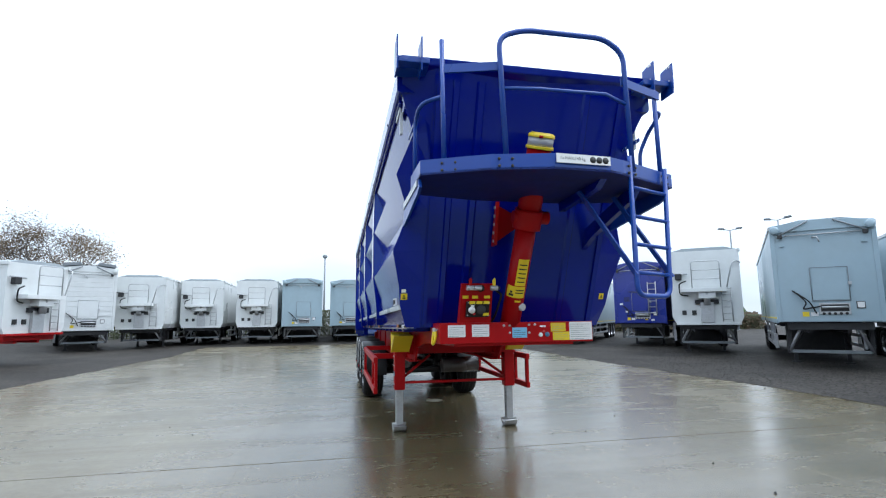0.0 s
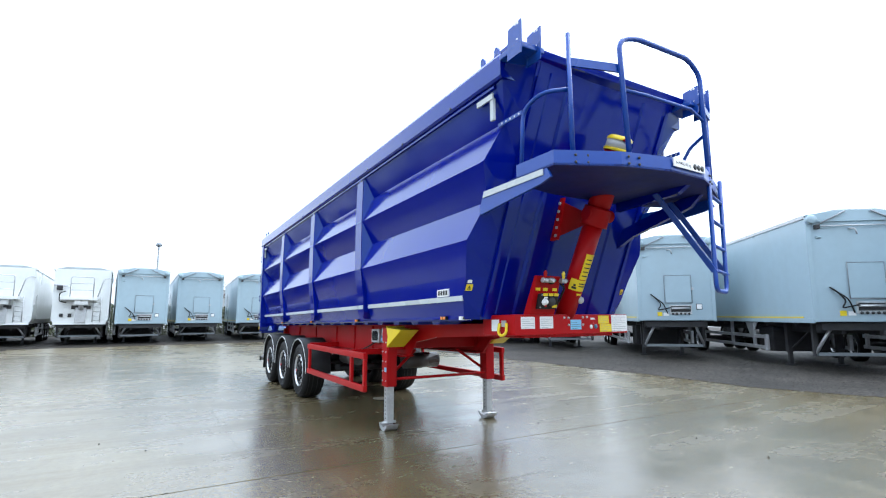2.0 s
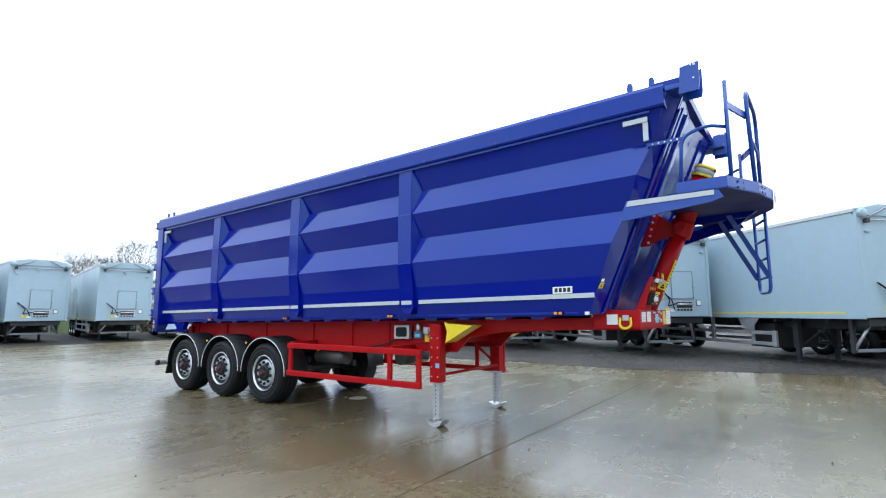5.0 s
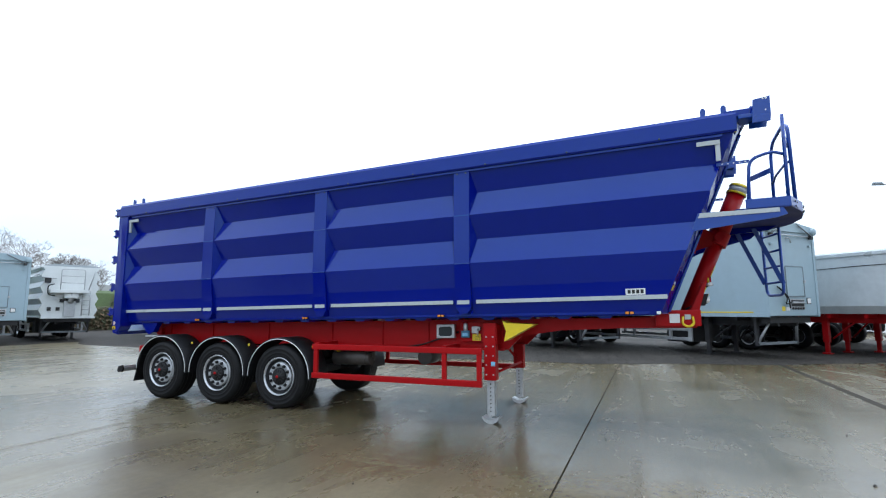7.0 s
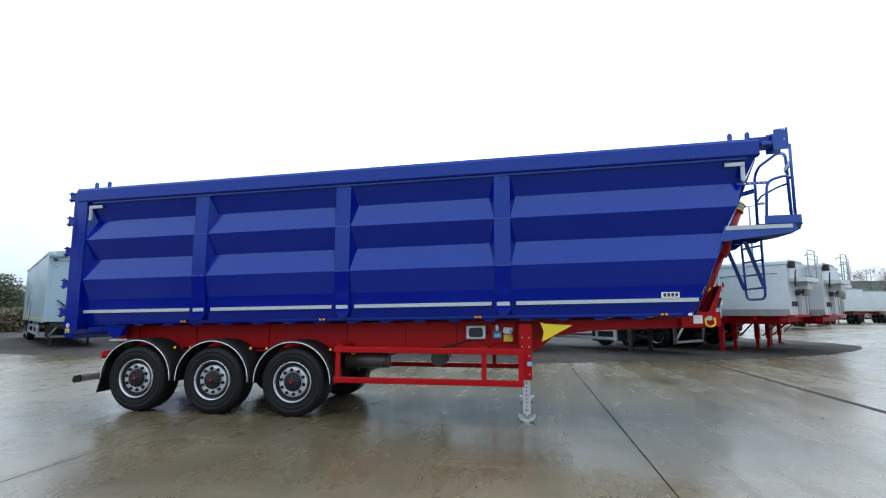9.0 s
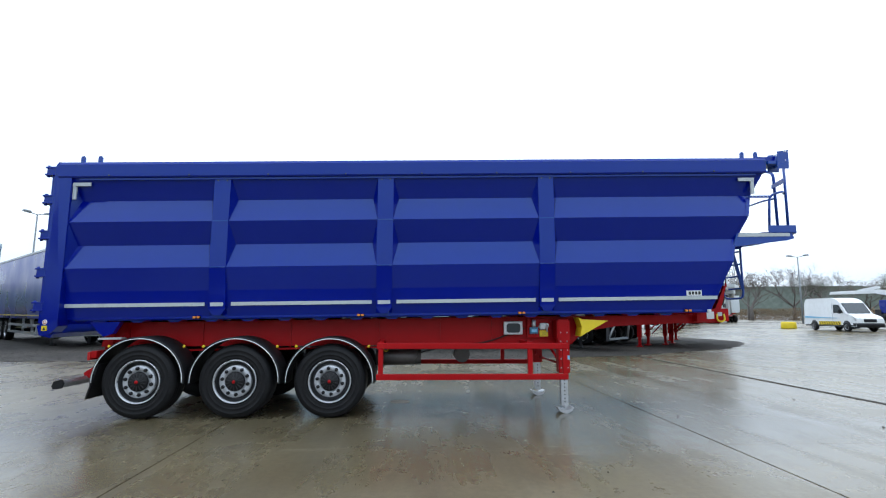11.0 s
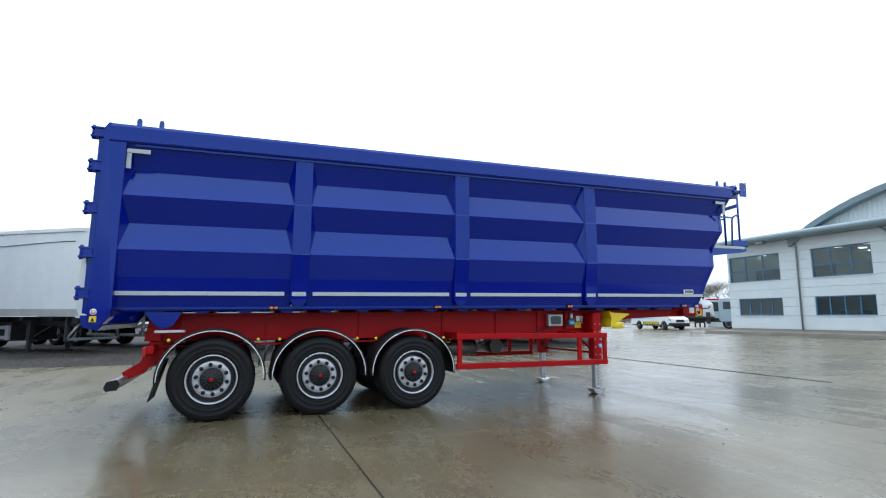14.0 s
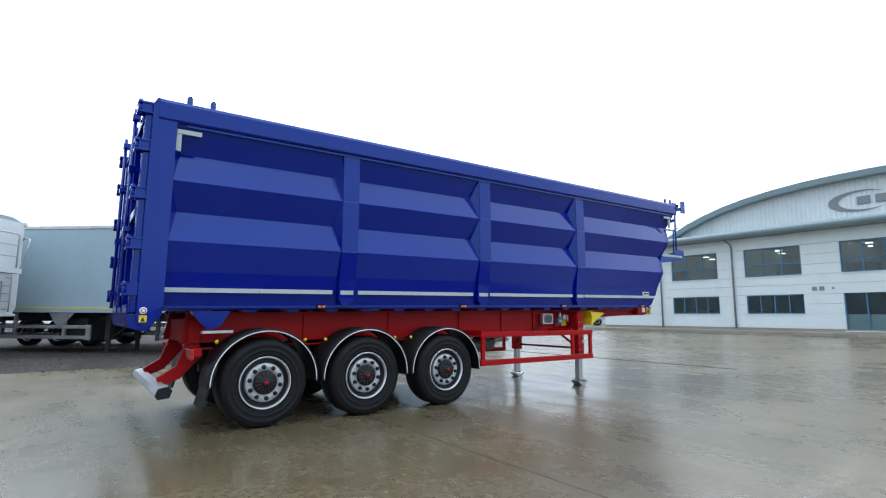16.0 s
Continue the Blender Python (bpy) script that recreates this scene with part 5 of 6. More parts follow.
def moving_floor_trailer(m, body, label, length=13.4, w=2.5, zf=1.08, zt=3.86, ladder_on=False, boarded=False, group="parked moving-floor trailers"):
    """A tall smooth-sided bulk trailer with a rolled top sheet; front face at y = 0."""
    tr = thing("bulk_trailer", m, label, "trailer", group)
    part("body_shell", B(0.0, w, 0.0, length, zf, zt - 0.16, bevel=0.035), body, tr)
    for x in (0.0, w):
        part("top_rail", B(x - 0.03, x + 0.03, 0.02, length, zt - 0.20, zt - 0.10, bevel=0.01), M_GALV, tr)
        part("floor_rail", B(x - 0.025, x + 0.025, 0.0, length, zf - 0.03, zf + 0.10, bevel=0.008), body, tr)
        part("marker_strip", B(x - 0.028, x + 0.028, 0.5, length - 0.5, zf + 0.10, zf + 0.14), M_YELLOW, tr)
    for x in (0.05, w - 0.05):
        part("corner_post", B(x - 0.06, x + 0.06, -0.025, 0.06, zf, zt - 0.18, bevel=0.012), body, tr)
    # top sheet: a low ridge over the front board, rolled ends at both corners
    bm = bmesh.new()
    prism(bm, [(0.02, zt - 0.30), (w - 0.02, zt - 0.30), (w - 0.02, zt - 0.10), (w * 0.66, zt + 0.0), (w * 0.34, zt + 0.0), (0.02, zt - 0.10)], "y", -0.05, 0.04, bevel=0.008)
    part("front_board", bm, body, tr)
    bm = bmesh.new()
    prism(bm, [(0.0, zt - 0.12), (w, zt - 0.12), (w * 0.70, zt + 0.03), (w * 0.3, zt + 0.03)], "y", 0.0, length)
    part("top_sheet", bm, M_TARP, tr)
    part("front_rim", T([(0.35, -0.07, zt - 0.42), (w - 0.35, -0.07, zt - 0.42)], 0.018, 6), M_GALV, tr)
    for s, x in ((1, 0.12), (-1, w - 0.12)):
        ro = part("sheet_roller", lathe(bmesh.new(), [(0.0, -0.14), (0.10, -0.14), (0.125, -0.11), (0.125, 0.1), (0.0, 0.1)], 20, axis="y"), body, tr)
        ro.matrix_basis = pose(x, 0, zt - 0.24)
        part("roller_arm", T([(x + s * 0.1, -0.1, zt - 0.40), (w * 0.5 - s * 0.3, -0.09, zt - 0.03)], 0.024, 6), M_PIPE, tr)
        part("roller_gear", B(x + s * 0.12 - 0.06, x + s * 0.12 + 0.06, -0.12, -0.02, zt - 0.50, zt - 0.38, bevel=0.015), M_DARK, tr)
    # hatch, vent and connections on the front
    hx, hz = w * 0.53, zf + 1.05
    hatch = part("hatch", B(hx - 0.42, hx + 0.42, -0.03, 0.0, hz - 0.42, hz + 0.50, bevel=0.01), body, tr)
    for a, b in (((hx - 0.44, hz - 0.44), (hx + 0.44, hz - 0.44)), ((hx + 0.44, hz - 0.44), (hx + 0.44, hz + 0.52)), ((hx + 0.44, hz + 0.52), (hx - 0.44, hz + 0.52)), ((hx - 0.44, hz + 0.52), (hx - 0.44, hz - 0.44))):
        part("seal", T([(a[0], -0.034, a[1]), (b[0], -0.034, b[1])], 0.010, 6), M_PIPE, hatch)
    part("latch", B(hx + 0.42, hx + 0.50, -0.07, -0.02, hz - 0.0, hz + 0.09, bevel=0.01), M_GALV, hatch)
    vent = part("coupling_bay", B(hx - 0.30, hx + 0.42, -0.02, 0.0, zf + 0.22, zf + 0.54, bevel=0.008), M_GALV, tr)
    part("recess", B(hx - 0.26, hx + 0.38, -0.024, -0.02, zf + 0.30, zf + 0.50), M_DARK, vent)
    part("roller", T([(hx - 0.24, -0.05, zf + 0.42), (hx + 0.36, -0.05, zf + 0.42)], 0.035, 10), M_GALV, vent)
    for k in range(5):
        part("port", lathe(bmesh.new(), [(0.0, -0.03), (0.035, -0.03), (0.04, 0.0)], 10, axis="y"), M_DARK, vent).matrix_basis = pose(hx - 0.2 + k * 0.13, -0.02, zf + 0.24)
    hose(tr, [(0.42, -0.03, zf + 0.92), (0.55, -0.10, zf + 0.80), (0.75, -0.12, zf + 0.55), (0.60, -0.14, zf + 0.36), (0.90, -0.10, zf + 0.42), (1.05, -0.06, zf + 0.45)], 0.02)
    hose(tr, [(0.45, -0.03, zf + 0.90), (0.80, -0.12, zf + 0.60), (0.95, -0.05, zf + 0.25)], 0.02)
    part("gauge_frame", B(w - 0.62, w - 0.42, -0.02, 0.0, zf + 0.38, zf + 0.58, bevel=0.006), M_DARK, tr)
    part("gauge_card", B(w - 0.60, w - 0.44, -0.026, -0.02, zf + 0.40, zf + 0.56), M_STICK, tr)
    part("sticker", B(0.62, 0.78, -0.006, -0.001, zf + 0.16, zf + 0.30), M_YELLOW, tr)
    part("sticker", B(0.82, 1.0, -0.006, -0.001, zf + 0.17, zf + 0.28), M_STICK, tr)
    part("hook", T(bend([(hx - 0.3, -0.02, zt - 0.50), (hx - 0.18, -0.08, zt - 0.50), (hx - 0.14, -0.08, zt - 0.66)], 0.08), 0.02, 6), M_GALV, tr)
    for x in (0.28, w - 0.28):
        part("bracket", B(x - 0.06, x + 0.06, -0.06, 0.0, zt - 0.74, zt - 0.69, bevel=0.008), body, tr)
    if ladder_on:
        for x, z, m_ in ((0.35, 0.95, M_STICK), (0.62, 0.55, M_STICK), (1.85, 0.12, M_STICK), (1.55, 0.16, M_YELLOW)):
            part("sticker", B(x - 0.08, x + 0.08, -0.006, -0.001, zf + z, zf + z + 0.09), m_, tr)
        part("hinge_bar", T([(0.75, -0.05, zf + 1.62), (1.55, -0.05, zf + 1.60)], 0.018, 6), M_DARK, tr)
        for k in range(5):
            part("vent_slot", B(0.50, 0.78, -0.006, -0.001, zf + 1.12 + k * 0.05, zf + 1.14 + k * 0.05), M_DARK, tr)
        ld = new("ladder")
        ld.parent = tr
        for x in (w - 0.80, w - 0.42):
            part("stile", T([(x, -0.10, zf + 0.45), (x, -0.10, zf + 2.10)], 0.028, 6), M_GALV, ld)
        for k in range(6):
            part("rung", T([(w - 0.80, -0.10, zf + 0.52 + k * 0.30), (w - 0.42, -0.10, zf + 0.52 + k * 0.30)], 0.020, 6), M_GALV, ld)
    if boarded:
        for k in range(9):
            z = zf + 0.75 + k * 0.25
            part("front_plank", B(0.14, w - 0.14, -0.032, 0.0, z + 0.006, z + 0.244, bevel=0.008), body, tr)
        for x, dx in ((0.1, 0.75), (w - 0.1, -0.75)):
            part("sheet_flap", P([(x, zt - 0.05), (x, zt + 0.12), (x + dx, zt + 0.20), (x + dx * 1.1, zt + 0.06)], "y", -0.12, 0.5, bevel=0.02), M_PIPE, tr)
    running_gear(tr, length, zf, M_DARK)
    return tr


def smooth_tipper(m, body, label, chassis, length=10.5, w=2.5, zf=1.10, zt=3.6, group="parked tipping trailers", fold=False):
    """A smooth tipping trailer with a platform, hoop and ladder on its front board."""
    tr = thing("tipping_trailer", m, label, "trailer", group)
    bm = bmesh.new()
    sec = [(0.0, zt), (0.0, zf + 0.25), (0.12, zf), (w - 0.12, zf), (w, zf + 0.25), (w, zt)]
    if fold:
        sec = [(0.0, zt)] + [(0.0 if k % 2 else 0.14, zt - 0.2 - k * (zt - zf - 0.3) / 8) for k in range(9)] + [(0.1, zf), (w - 0.1, zf)] + [(w if k % 2 else w - 0.14, zt - 0.2 - k * (zt - zf - 0.3) / 8) for k in range(8, -1, -1)] + [(w, zt)]
    prism(bm, sec, "y", 0.0, length)
    part("body_shell", bm, body, tr)
    for x in (0.0, w):
        part("top_rail", B(x - 0.05, x + 0.05, -0.05, length, zt - 0.10, zt + 0.03, bevel=0.02), body, tr)
    bm = bmesh.new()
    prism(bm, [(0.04, zt), (w - 0.04, zt), (w * 0.8, zt + 0.12), (w * 0.2, zt + 0.12)], "y", 0.02, length)
    part("top_sheet", bm, M_TARP, tr)
    pf_ = new("access_platform")
    pf_.parent = tr
    zp = zf + 1.42
    part("deck", B(0.35, w - 0.55, -0.52, 0.0, zp - 0.16, zp, bevel=0.01), body, pf_)
    part("hoop_rail", T(bend([(0.75, -0.5, zp), (0.75, -0.5, zp + 1.05), (w - 0.75, -0.5, zp + 1.05), (w - 0.75, -0.5, zp)], 0.12), 0.022, 6), M_GALV, pf_)
    for z in (0.35, 0.7):
        part("mid_rail", T([(0.75, -0.5, zp + z), (w - 0.75, -0.5, zp + z)], 0.015, 6), M_GALV, pf_)
    part("grab_hoop", T(bend([(w - 0.55, -0.45, zp), (w - 0.32, -0.5, zp + 0.95), (w - 0.10, -0.1, zp + 1.05), (w + 0.02, 0.0, zp + 0.98)], 0.15), 0.025, 6), M_GALV, pf_)
    part("sheet_gear", B(0.15, 0.40, -0.2, 0.0, zp + 0.35, zp + 0.6, bevel=0.03), M_DARK, pf_)
    part("gear_arm", T([(0.02, -0.1, zp + 0.62), (0.62, -0.12, zp + 0.58)], 0.035, 6), M_GALV, pf_)
    hose(tr, [(0.55, -0.15, zp + 0.30), (0.28, -0.2, zp + 0.2), (0.30, -0.15, zp - 0.25), (0.6, -0.1, zp - 0.3)], 0.025)
    rm = new("ram")
    rm.parent = tr
    part("ram_cover", B(w / 2 - 0.24, w / 2 + 0.24, -0.14, 0.0, zf + 0.05, zf + 0.85, bevel=0.02), M_GALV, rm)
    part("ram_mount", B(w / 2 - 0.42, w / 2 + 0.42, -0.12, 0.0, zf + 0.78, zf + 0.96, bevel=0.02), M_DARK, rm)
    part("cylinder", T([(w / 2, -0.25, zf + 0.75), (w / 2, -0.3, zp - 0.1)], 0.12, 12), M_GALV, rm)
    part("housing", B(w / 2 - 0.30, w / 2 + 0.30, -0.40, 0.0, zp - 0.42, zp - 0.16, bevel=0.02), body, rm)
    ld = new("ladder")
    ld.parent = tr
    for x in (w - 0.72, w - 0.38):
        part("stile", T([(x, -0.10, zf + 0.1), (x, -0.10, zp)], 0.022, 6), M_GALV, ld)
    for k in range(6):
        part("rung", T([(w - 0.72, -0.10, zf + 0.18 + k * 0.24), (w - 0.38, -0.10, zf + 0.18 + k * 0.24)], 0.016, 6), M_GALV, ld)
    for x in (0.42, 0.78):
        part("lamp_box", B(x - 0.08, x + 0.08, -0.05, 0.0, zf + 0.36, zf + 0.54, bevel=0.01), M_DARK, tr)
    part("front_sill", B(0.1, w - 0.1, -0.10, 0.15, zf - 0.04, zf + 0.04, bevel=0.01), body if chassis != M_RED else M_RED, tr)
    part("tie_rope", T([(-0.02, 0.3 + 9.0 * t, zt - 0.42 - 0.12 * math.sin(t * math.pi) ** 2) for t in (i / 14 for i in range(15))], 0.012, 5), M_BLACK, tr)
    running_gear(tr, length, zf, chassis, guard=chassis != M_RED)
    return tr


def at_front(xl, yl, ax):
    return pose(xl, yl, 0, 0, 0, -ax)


GREY = "pale blue-grey moving-floor bulk trailer parked on gravel"
WHITE_T = "white tipping trailer with a front platform, parked on gravel"
bt = moving_floor_trailer(at_front(-5.2, 21.5, -3), M_GREYBLUE, GREY, zf=1.12, zt=4.2)
for x, y, ax in ((-2.2, 22.6, 0), (1.15, 22.6, 4), (4.4, 20.9, 13), (9.79, 15.2, 38)):
    copy_thing(bt, at_front(x, y, ax))
bt2 = moving_floor_trailer(at_front(11.17, 0.52, 42.5), M_GREYBLUE, GREY, zf=1.36, zt=4.34)
copy_thing(bt2, at_front(11.47, -4.75, 40))
copy_thing(bt2, at_front(10.28, -10.28, 44))
wt = smooth_tipper(at_front(-8.02, 21.8, -2.5), M_TRAILWHITE, WHITE_T, M_DARK, zf=1.15, zt=4.05)
copy_thing(wt, at_front(-11.35, 22.0, -2.5))
copy_thing(wt, at_front(-13.9, 19.1, -4))
smooth_tipper(at_front(11.73, 6.05, 36), M_TRAILWHITE, WHITE_T, M_DARK, zf=1.24, zt=4.18)
moving_floor_trailer(at_front(12.65, 12.0, 43), M_NAVY, "navy blue bulk trailer with a silver ladder, parked on gravel", zf=1.2, zt=4.35, ladder_on=True)
moving_floor_trailer(at_front(-15.6, 16.6, -26), M_TRAILWHITE, "white bulk trailer with a boarded front, parked on gravel", zf=1.1, zt=4.45, boarded=True)
smooth_tipper(at_front(-13.0, 7.9, -72), M_TRAILWHITE, "white tipping trailer on a red chassis, parked on gravel", M_RED, zf=1.15, zt=3.7)
smooth_tipper(at_front(7.9, 21.4, 21), M_TRAILWHITE, "white tipping trailer with folded sides, parked on gravel", M_DARK, zf=1.22, zt=3.85, fold=True)
ut = smooth_tipper(at_front(11.9, -14.3, 40), M_ALU, "silver-grey smooth tipping trailer on a red chassis", M_RED, zf=1.42, zt=3.42, length=9.0)
copy_thing(ut, at_front(13.5, -16.3, 40))
copy_thing(ut, at_front(16.9, -18.3, 40))


# ---- offices ----
FY = -29.3
office = thing("office_building", pose(-1.01, -0.60, 0.54) @ Matrix.Diagonal((1.096, 1.035, 1.053, 1)), "pale grey clad two-storey office block with an arched roof", "building", kind="")
OPEN = []
for xa, xb in ((13.25, 16.53), (8.6, 11.48), (4.28, 7.1), (-0.1, 2.58), (-4.5, -1.6), (-9.0, -6.1)):
    OPEN.append((xa, xb, 3.08, 4.74))
    OPEN.append((xa, xb, 0.05, 2.1) if xa == -0.1 else (xa, min(xb, 16.0), 0.92, 2.0))
XS = sorted({-14.0, 16.62} | {v for o in OPEN for v in o[:2]})
ZS = (0.12, 0.92, 1.46, 2.0, 2.54, 3.08, 3.63, 4.18, 4.74, 5.45)
for xa, xb in zip(XS, XS[1:]):
    for za, zb in zip(ZS, ZS[1:]):
        mx, mz = (xa + xb) / 2, (za + zb) / 2
        if any(o[0] < mx < o[1] and o[2] < mz < o[3] for o in OPEN):
            continue
        part("wall_panel", B(xa, xb, FY - 0.20, FY, za + 0.006, zb - 0.006), M_CLAD, office)
part("wall_core", B(-14, 16.4, FY - 0.24, FY - 0.2, 0.0, 0.9), M_CLAD, office)
part("plinth", B(-14.0, 16.64, FY - 0.22, FY + 0.03, -0.3, 0.115), M_WALLC, office)
part("end_wall", B(16.42, 16.62, -52, FY - 0.21, -0.3, 5.45), M_CLAD, office)
part("floor_slab", B(-14, 16.41, FY - 9, FY - 0.26, 2.45, 2.75), M_INROOM, office)
part("office_floor", B(-14, 16.41, FY - 9, FY - 0.26, -0.02, 0.02), M_INROOM, office)
part("office_ceiling", B(-14, 16.41, FY - 9, FY - 0.26, 5.1, 5.2), M_INROOM, office)
part("back_wall", B(-14, 16.41, FY - 9.2, FY - 9, 0, 5.4), M_INROOM, office)
for k, x in enumerate((-11.5, -7.0, -2.4, 2.9, 7.6, 12.3)):
    part("partition", B(x - 0.08, x + 0.08, FY - 9, FY - 0.3, 0.02, 5.1), M_INROOM, office)
for r in range(4):
    for k in range(18):
        x = -9.6 + k * 1.5 + (0.4 if r % 2 else 0.0)
        part("ceiling_light", B(x - 0.15, x + 0.15, FY - 1.45 - r * 1.8, FY - 1.15 - r * 1.8, 5.06, 5.10), M_LIT, office)
for k in range(16):
    x = -10 + k * 1.7 + rng.uniform(-0.3, 0.3)
    z0 = 2.75 if k % 2 else 0.02
    part("desk", B(x - 0.6, x + 0.6, FY - 2.4, FY - 1.6, z0, z0 + rng.uniform(0.75, 1.25), bevel=0.02), M_DESK, office)


def office_window(xa, xb, za, zb, cols, transom):
    w_ = new("window")
    w_.parent = office
    y0, y1 = FY - 0.15, FY - 0.07
    for a in [xa + 0.03] + [xa + (xb - xa) * k / cols for k in range(1, cols)] + [xb - 0.03]:
        part("mullion", B(a - 0.03, a + 0.03, y0, y1, za, zb, bevel=0.004), M_FRAME, w_)
    for z in [za + 0.03, zb - 0.03] + ([za + (zb - za) * transom] if transom else []):
        part("transom", B(xa, xb, y0 + 0.004, y1 - 0.004, z - 0.03, z + 0.03, bevel=0.004), M_FRAME, w_)
    for k in range(cols):
        a, b = xa + (xb - xa) * k / cols, xa + (xb - xa) * (k + 1) / cols
        p = part("pane", B(a + 0.03, b - 0.03, FY - 0.115, FY - 0.105, za + 0.05, zb - 0.05), M_GLASS, w_)
        p.visible_shadow = False
    part("sill", B(xa - 0.05, xb + 0.05, FY - 0.08, FY + 0.05, za - 0.035, za + 0.0, bevel=0.006), M_CLAD, w_)


for xa, xb, za, zb in OPEN:
    office_window(xa, xb, za, zb, 4 if za < 1 and za > 0.5 else 3, 0.42 if za > 2 else 0)
for x in (12.2, 7.72, -1.0, -5.4):
    part("downpipe", T(bend([(x + 0.32, FY + 0.30, 5.46), (x, FY + 0.08, 5.12), (x, FY + 0.08, 0.1)], 0.2), 0.05, 8), M_PIPE, office)
# eaves with a rounded nose
bm = bmesh.new()
nose = [(FY - 0.3, 5.46), (FY + 0.75, 5.46)] + [(FY + 0.85 + 0.20 * math.sin(a), 5.64 - 0.18 * math.cos(a)) for a in (math.pi * k / 8 for k in range(9))] + [(FY - 0.3, 5.9)]
prism(bm, nose, "x", -14, 17.0)
part("eave", bm, M_ROOFTRIM, office)
def arc_z(x):
    return 8.08 - 0.012 * (x - 0.9) ** 2 - 7.5e-5 * (x - 0.9) ** 4


ARC = [(x, arc_z(x)) for x in (0.9 + 11.6 * math.sin(math.pi / 2 * k / 12) for k in range(-12, 13))]
bm = bmesh.new()
n_ = 110
for k in range(n_):
    x = -10.5 + 24.0 * k / n_
    xb = x + 24.0 / n_
    za, zb = arc_z(x), arc_z(xb)
    xm = (x + xb) / 2
    d = 0.035
    v = [bm.verts.new(p) for p in ((x, FY - 0.25, 5.8), (x + 0.05, FY - 0.25 + d, 5.8), (xb - 0.06, FY - 0.25 + d, 5.8), (xb, FY - 0.25, 5.8),
                                   (x, FY - 0.25, max(5.8, za)), (x + 0.05, FY - 0.25 + d, max(5.8, za)), (xb - 0.06, FY - 0.25 + d, max(5.8, zb)), (xb, FY - 0.25, max(5.8, zb)))]
    for q in ((0, 1, 5, 4), (1, 2, 6, 5), (2, 3, 7, 6)):
        bm.faces.new([v[i] for i in q])
bmesh.ops.remove_doubles(bm, verts=bm.verts[:], dist=0.0005)
part("gable_sheeting", bm, M_CLAD, office, "ribbed pale grey sheeting")
bm = bmesh.new()
va = [[bm.verts.new((x, y, z + dz)) for x, z in ARC] for y, dz in ((FY + 0.30, -0.12), (FY + 0.36, 0.20), (FY - 50, 0.20), (FY - 50, -0.12))]
for i in range(4):
    a, b = va[i], va[(i + 1) % 4]
    for k in range(len(ARC) - 1):
        bm.faces.new((a[k], a[k + 1], b[k + 1], b[k]))
part("arched_roof", bm, M_ROOFTRIM, office)
bm = bmesh.new()
for k in range(36):
    a0, a1 = math.radians(40 + 280 * k / 36), math.radians(40 + 280 * (k + 1) / 36)
    def cp(a, q):
        th = 0.34 * math.sin((a - math.radians(40)) / math.radians(280) * math.pi)
        return (1.6 + 1.3 * math.cos(a + math.pi) * (1 - th * q), FY - 0.18, 6.78 + 0.56 * math.sin(a) * (1 - th * q))
    bm.faces.new([bm.verts.new(p) for p in (cp(a0, 0), cp(a1, 0), cp(a1, 1), cp(a0, 1))])
sign = part("wall_sign", bm, M_PIPE, office, "grey crescent sign with plain bars")
for k in range(5):
    part("sign_bar", B(1.17 - k * 0.72, 1.70 - k * 0.72, FY - 0.19, FY - 0.16, 6.58, 7.0, bevel=0.02), M_PIPE, sign)
for x, z, s_ in ((3.78, 2.28, 0.22), (3.46, 2.28, 0.22), (2.98, 2.28, 0.1)):
    part("wall_vent", B(x - s_ / 2, x + s_ / 2, FY, FY + 0.03, z - s_ / 2, z + s_ / 2, bevel=0.006), M_PIPE, office)
part("flood_lamp", B(13.6, 14.0, FY + 0.5, FY + 0.9, 5.30, 5.45, bevel=0.02), M_PIPE, office)


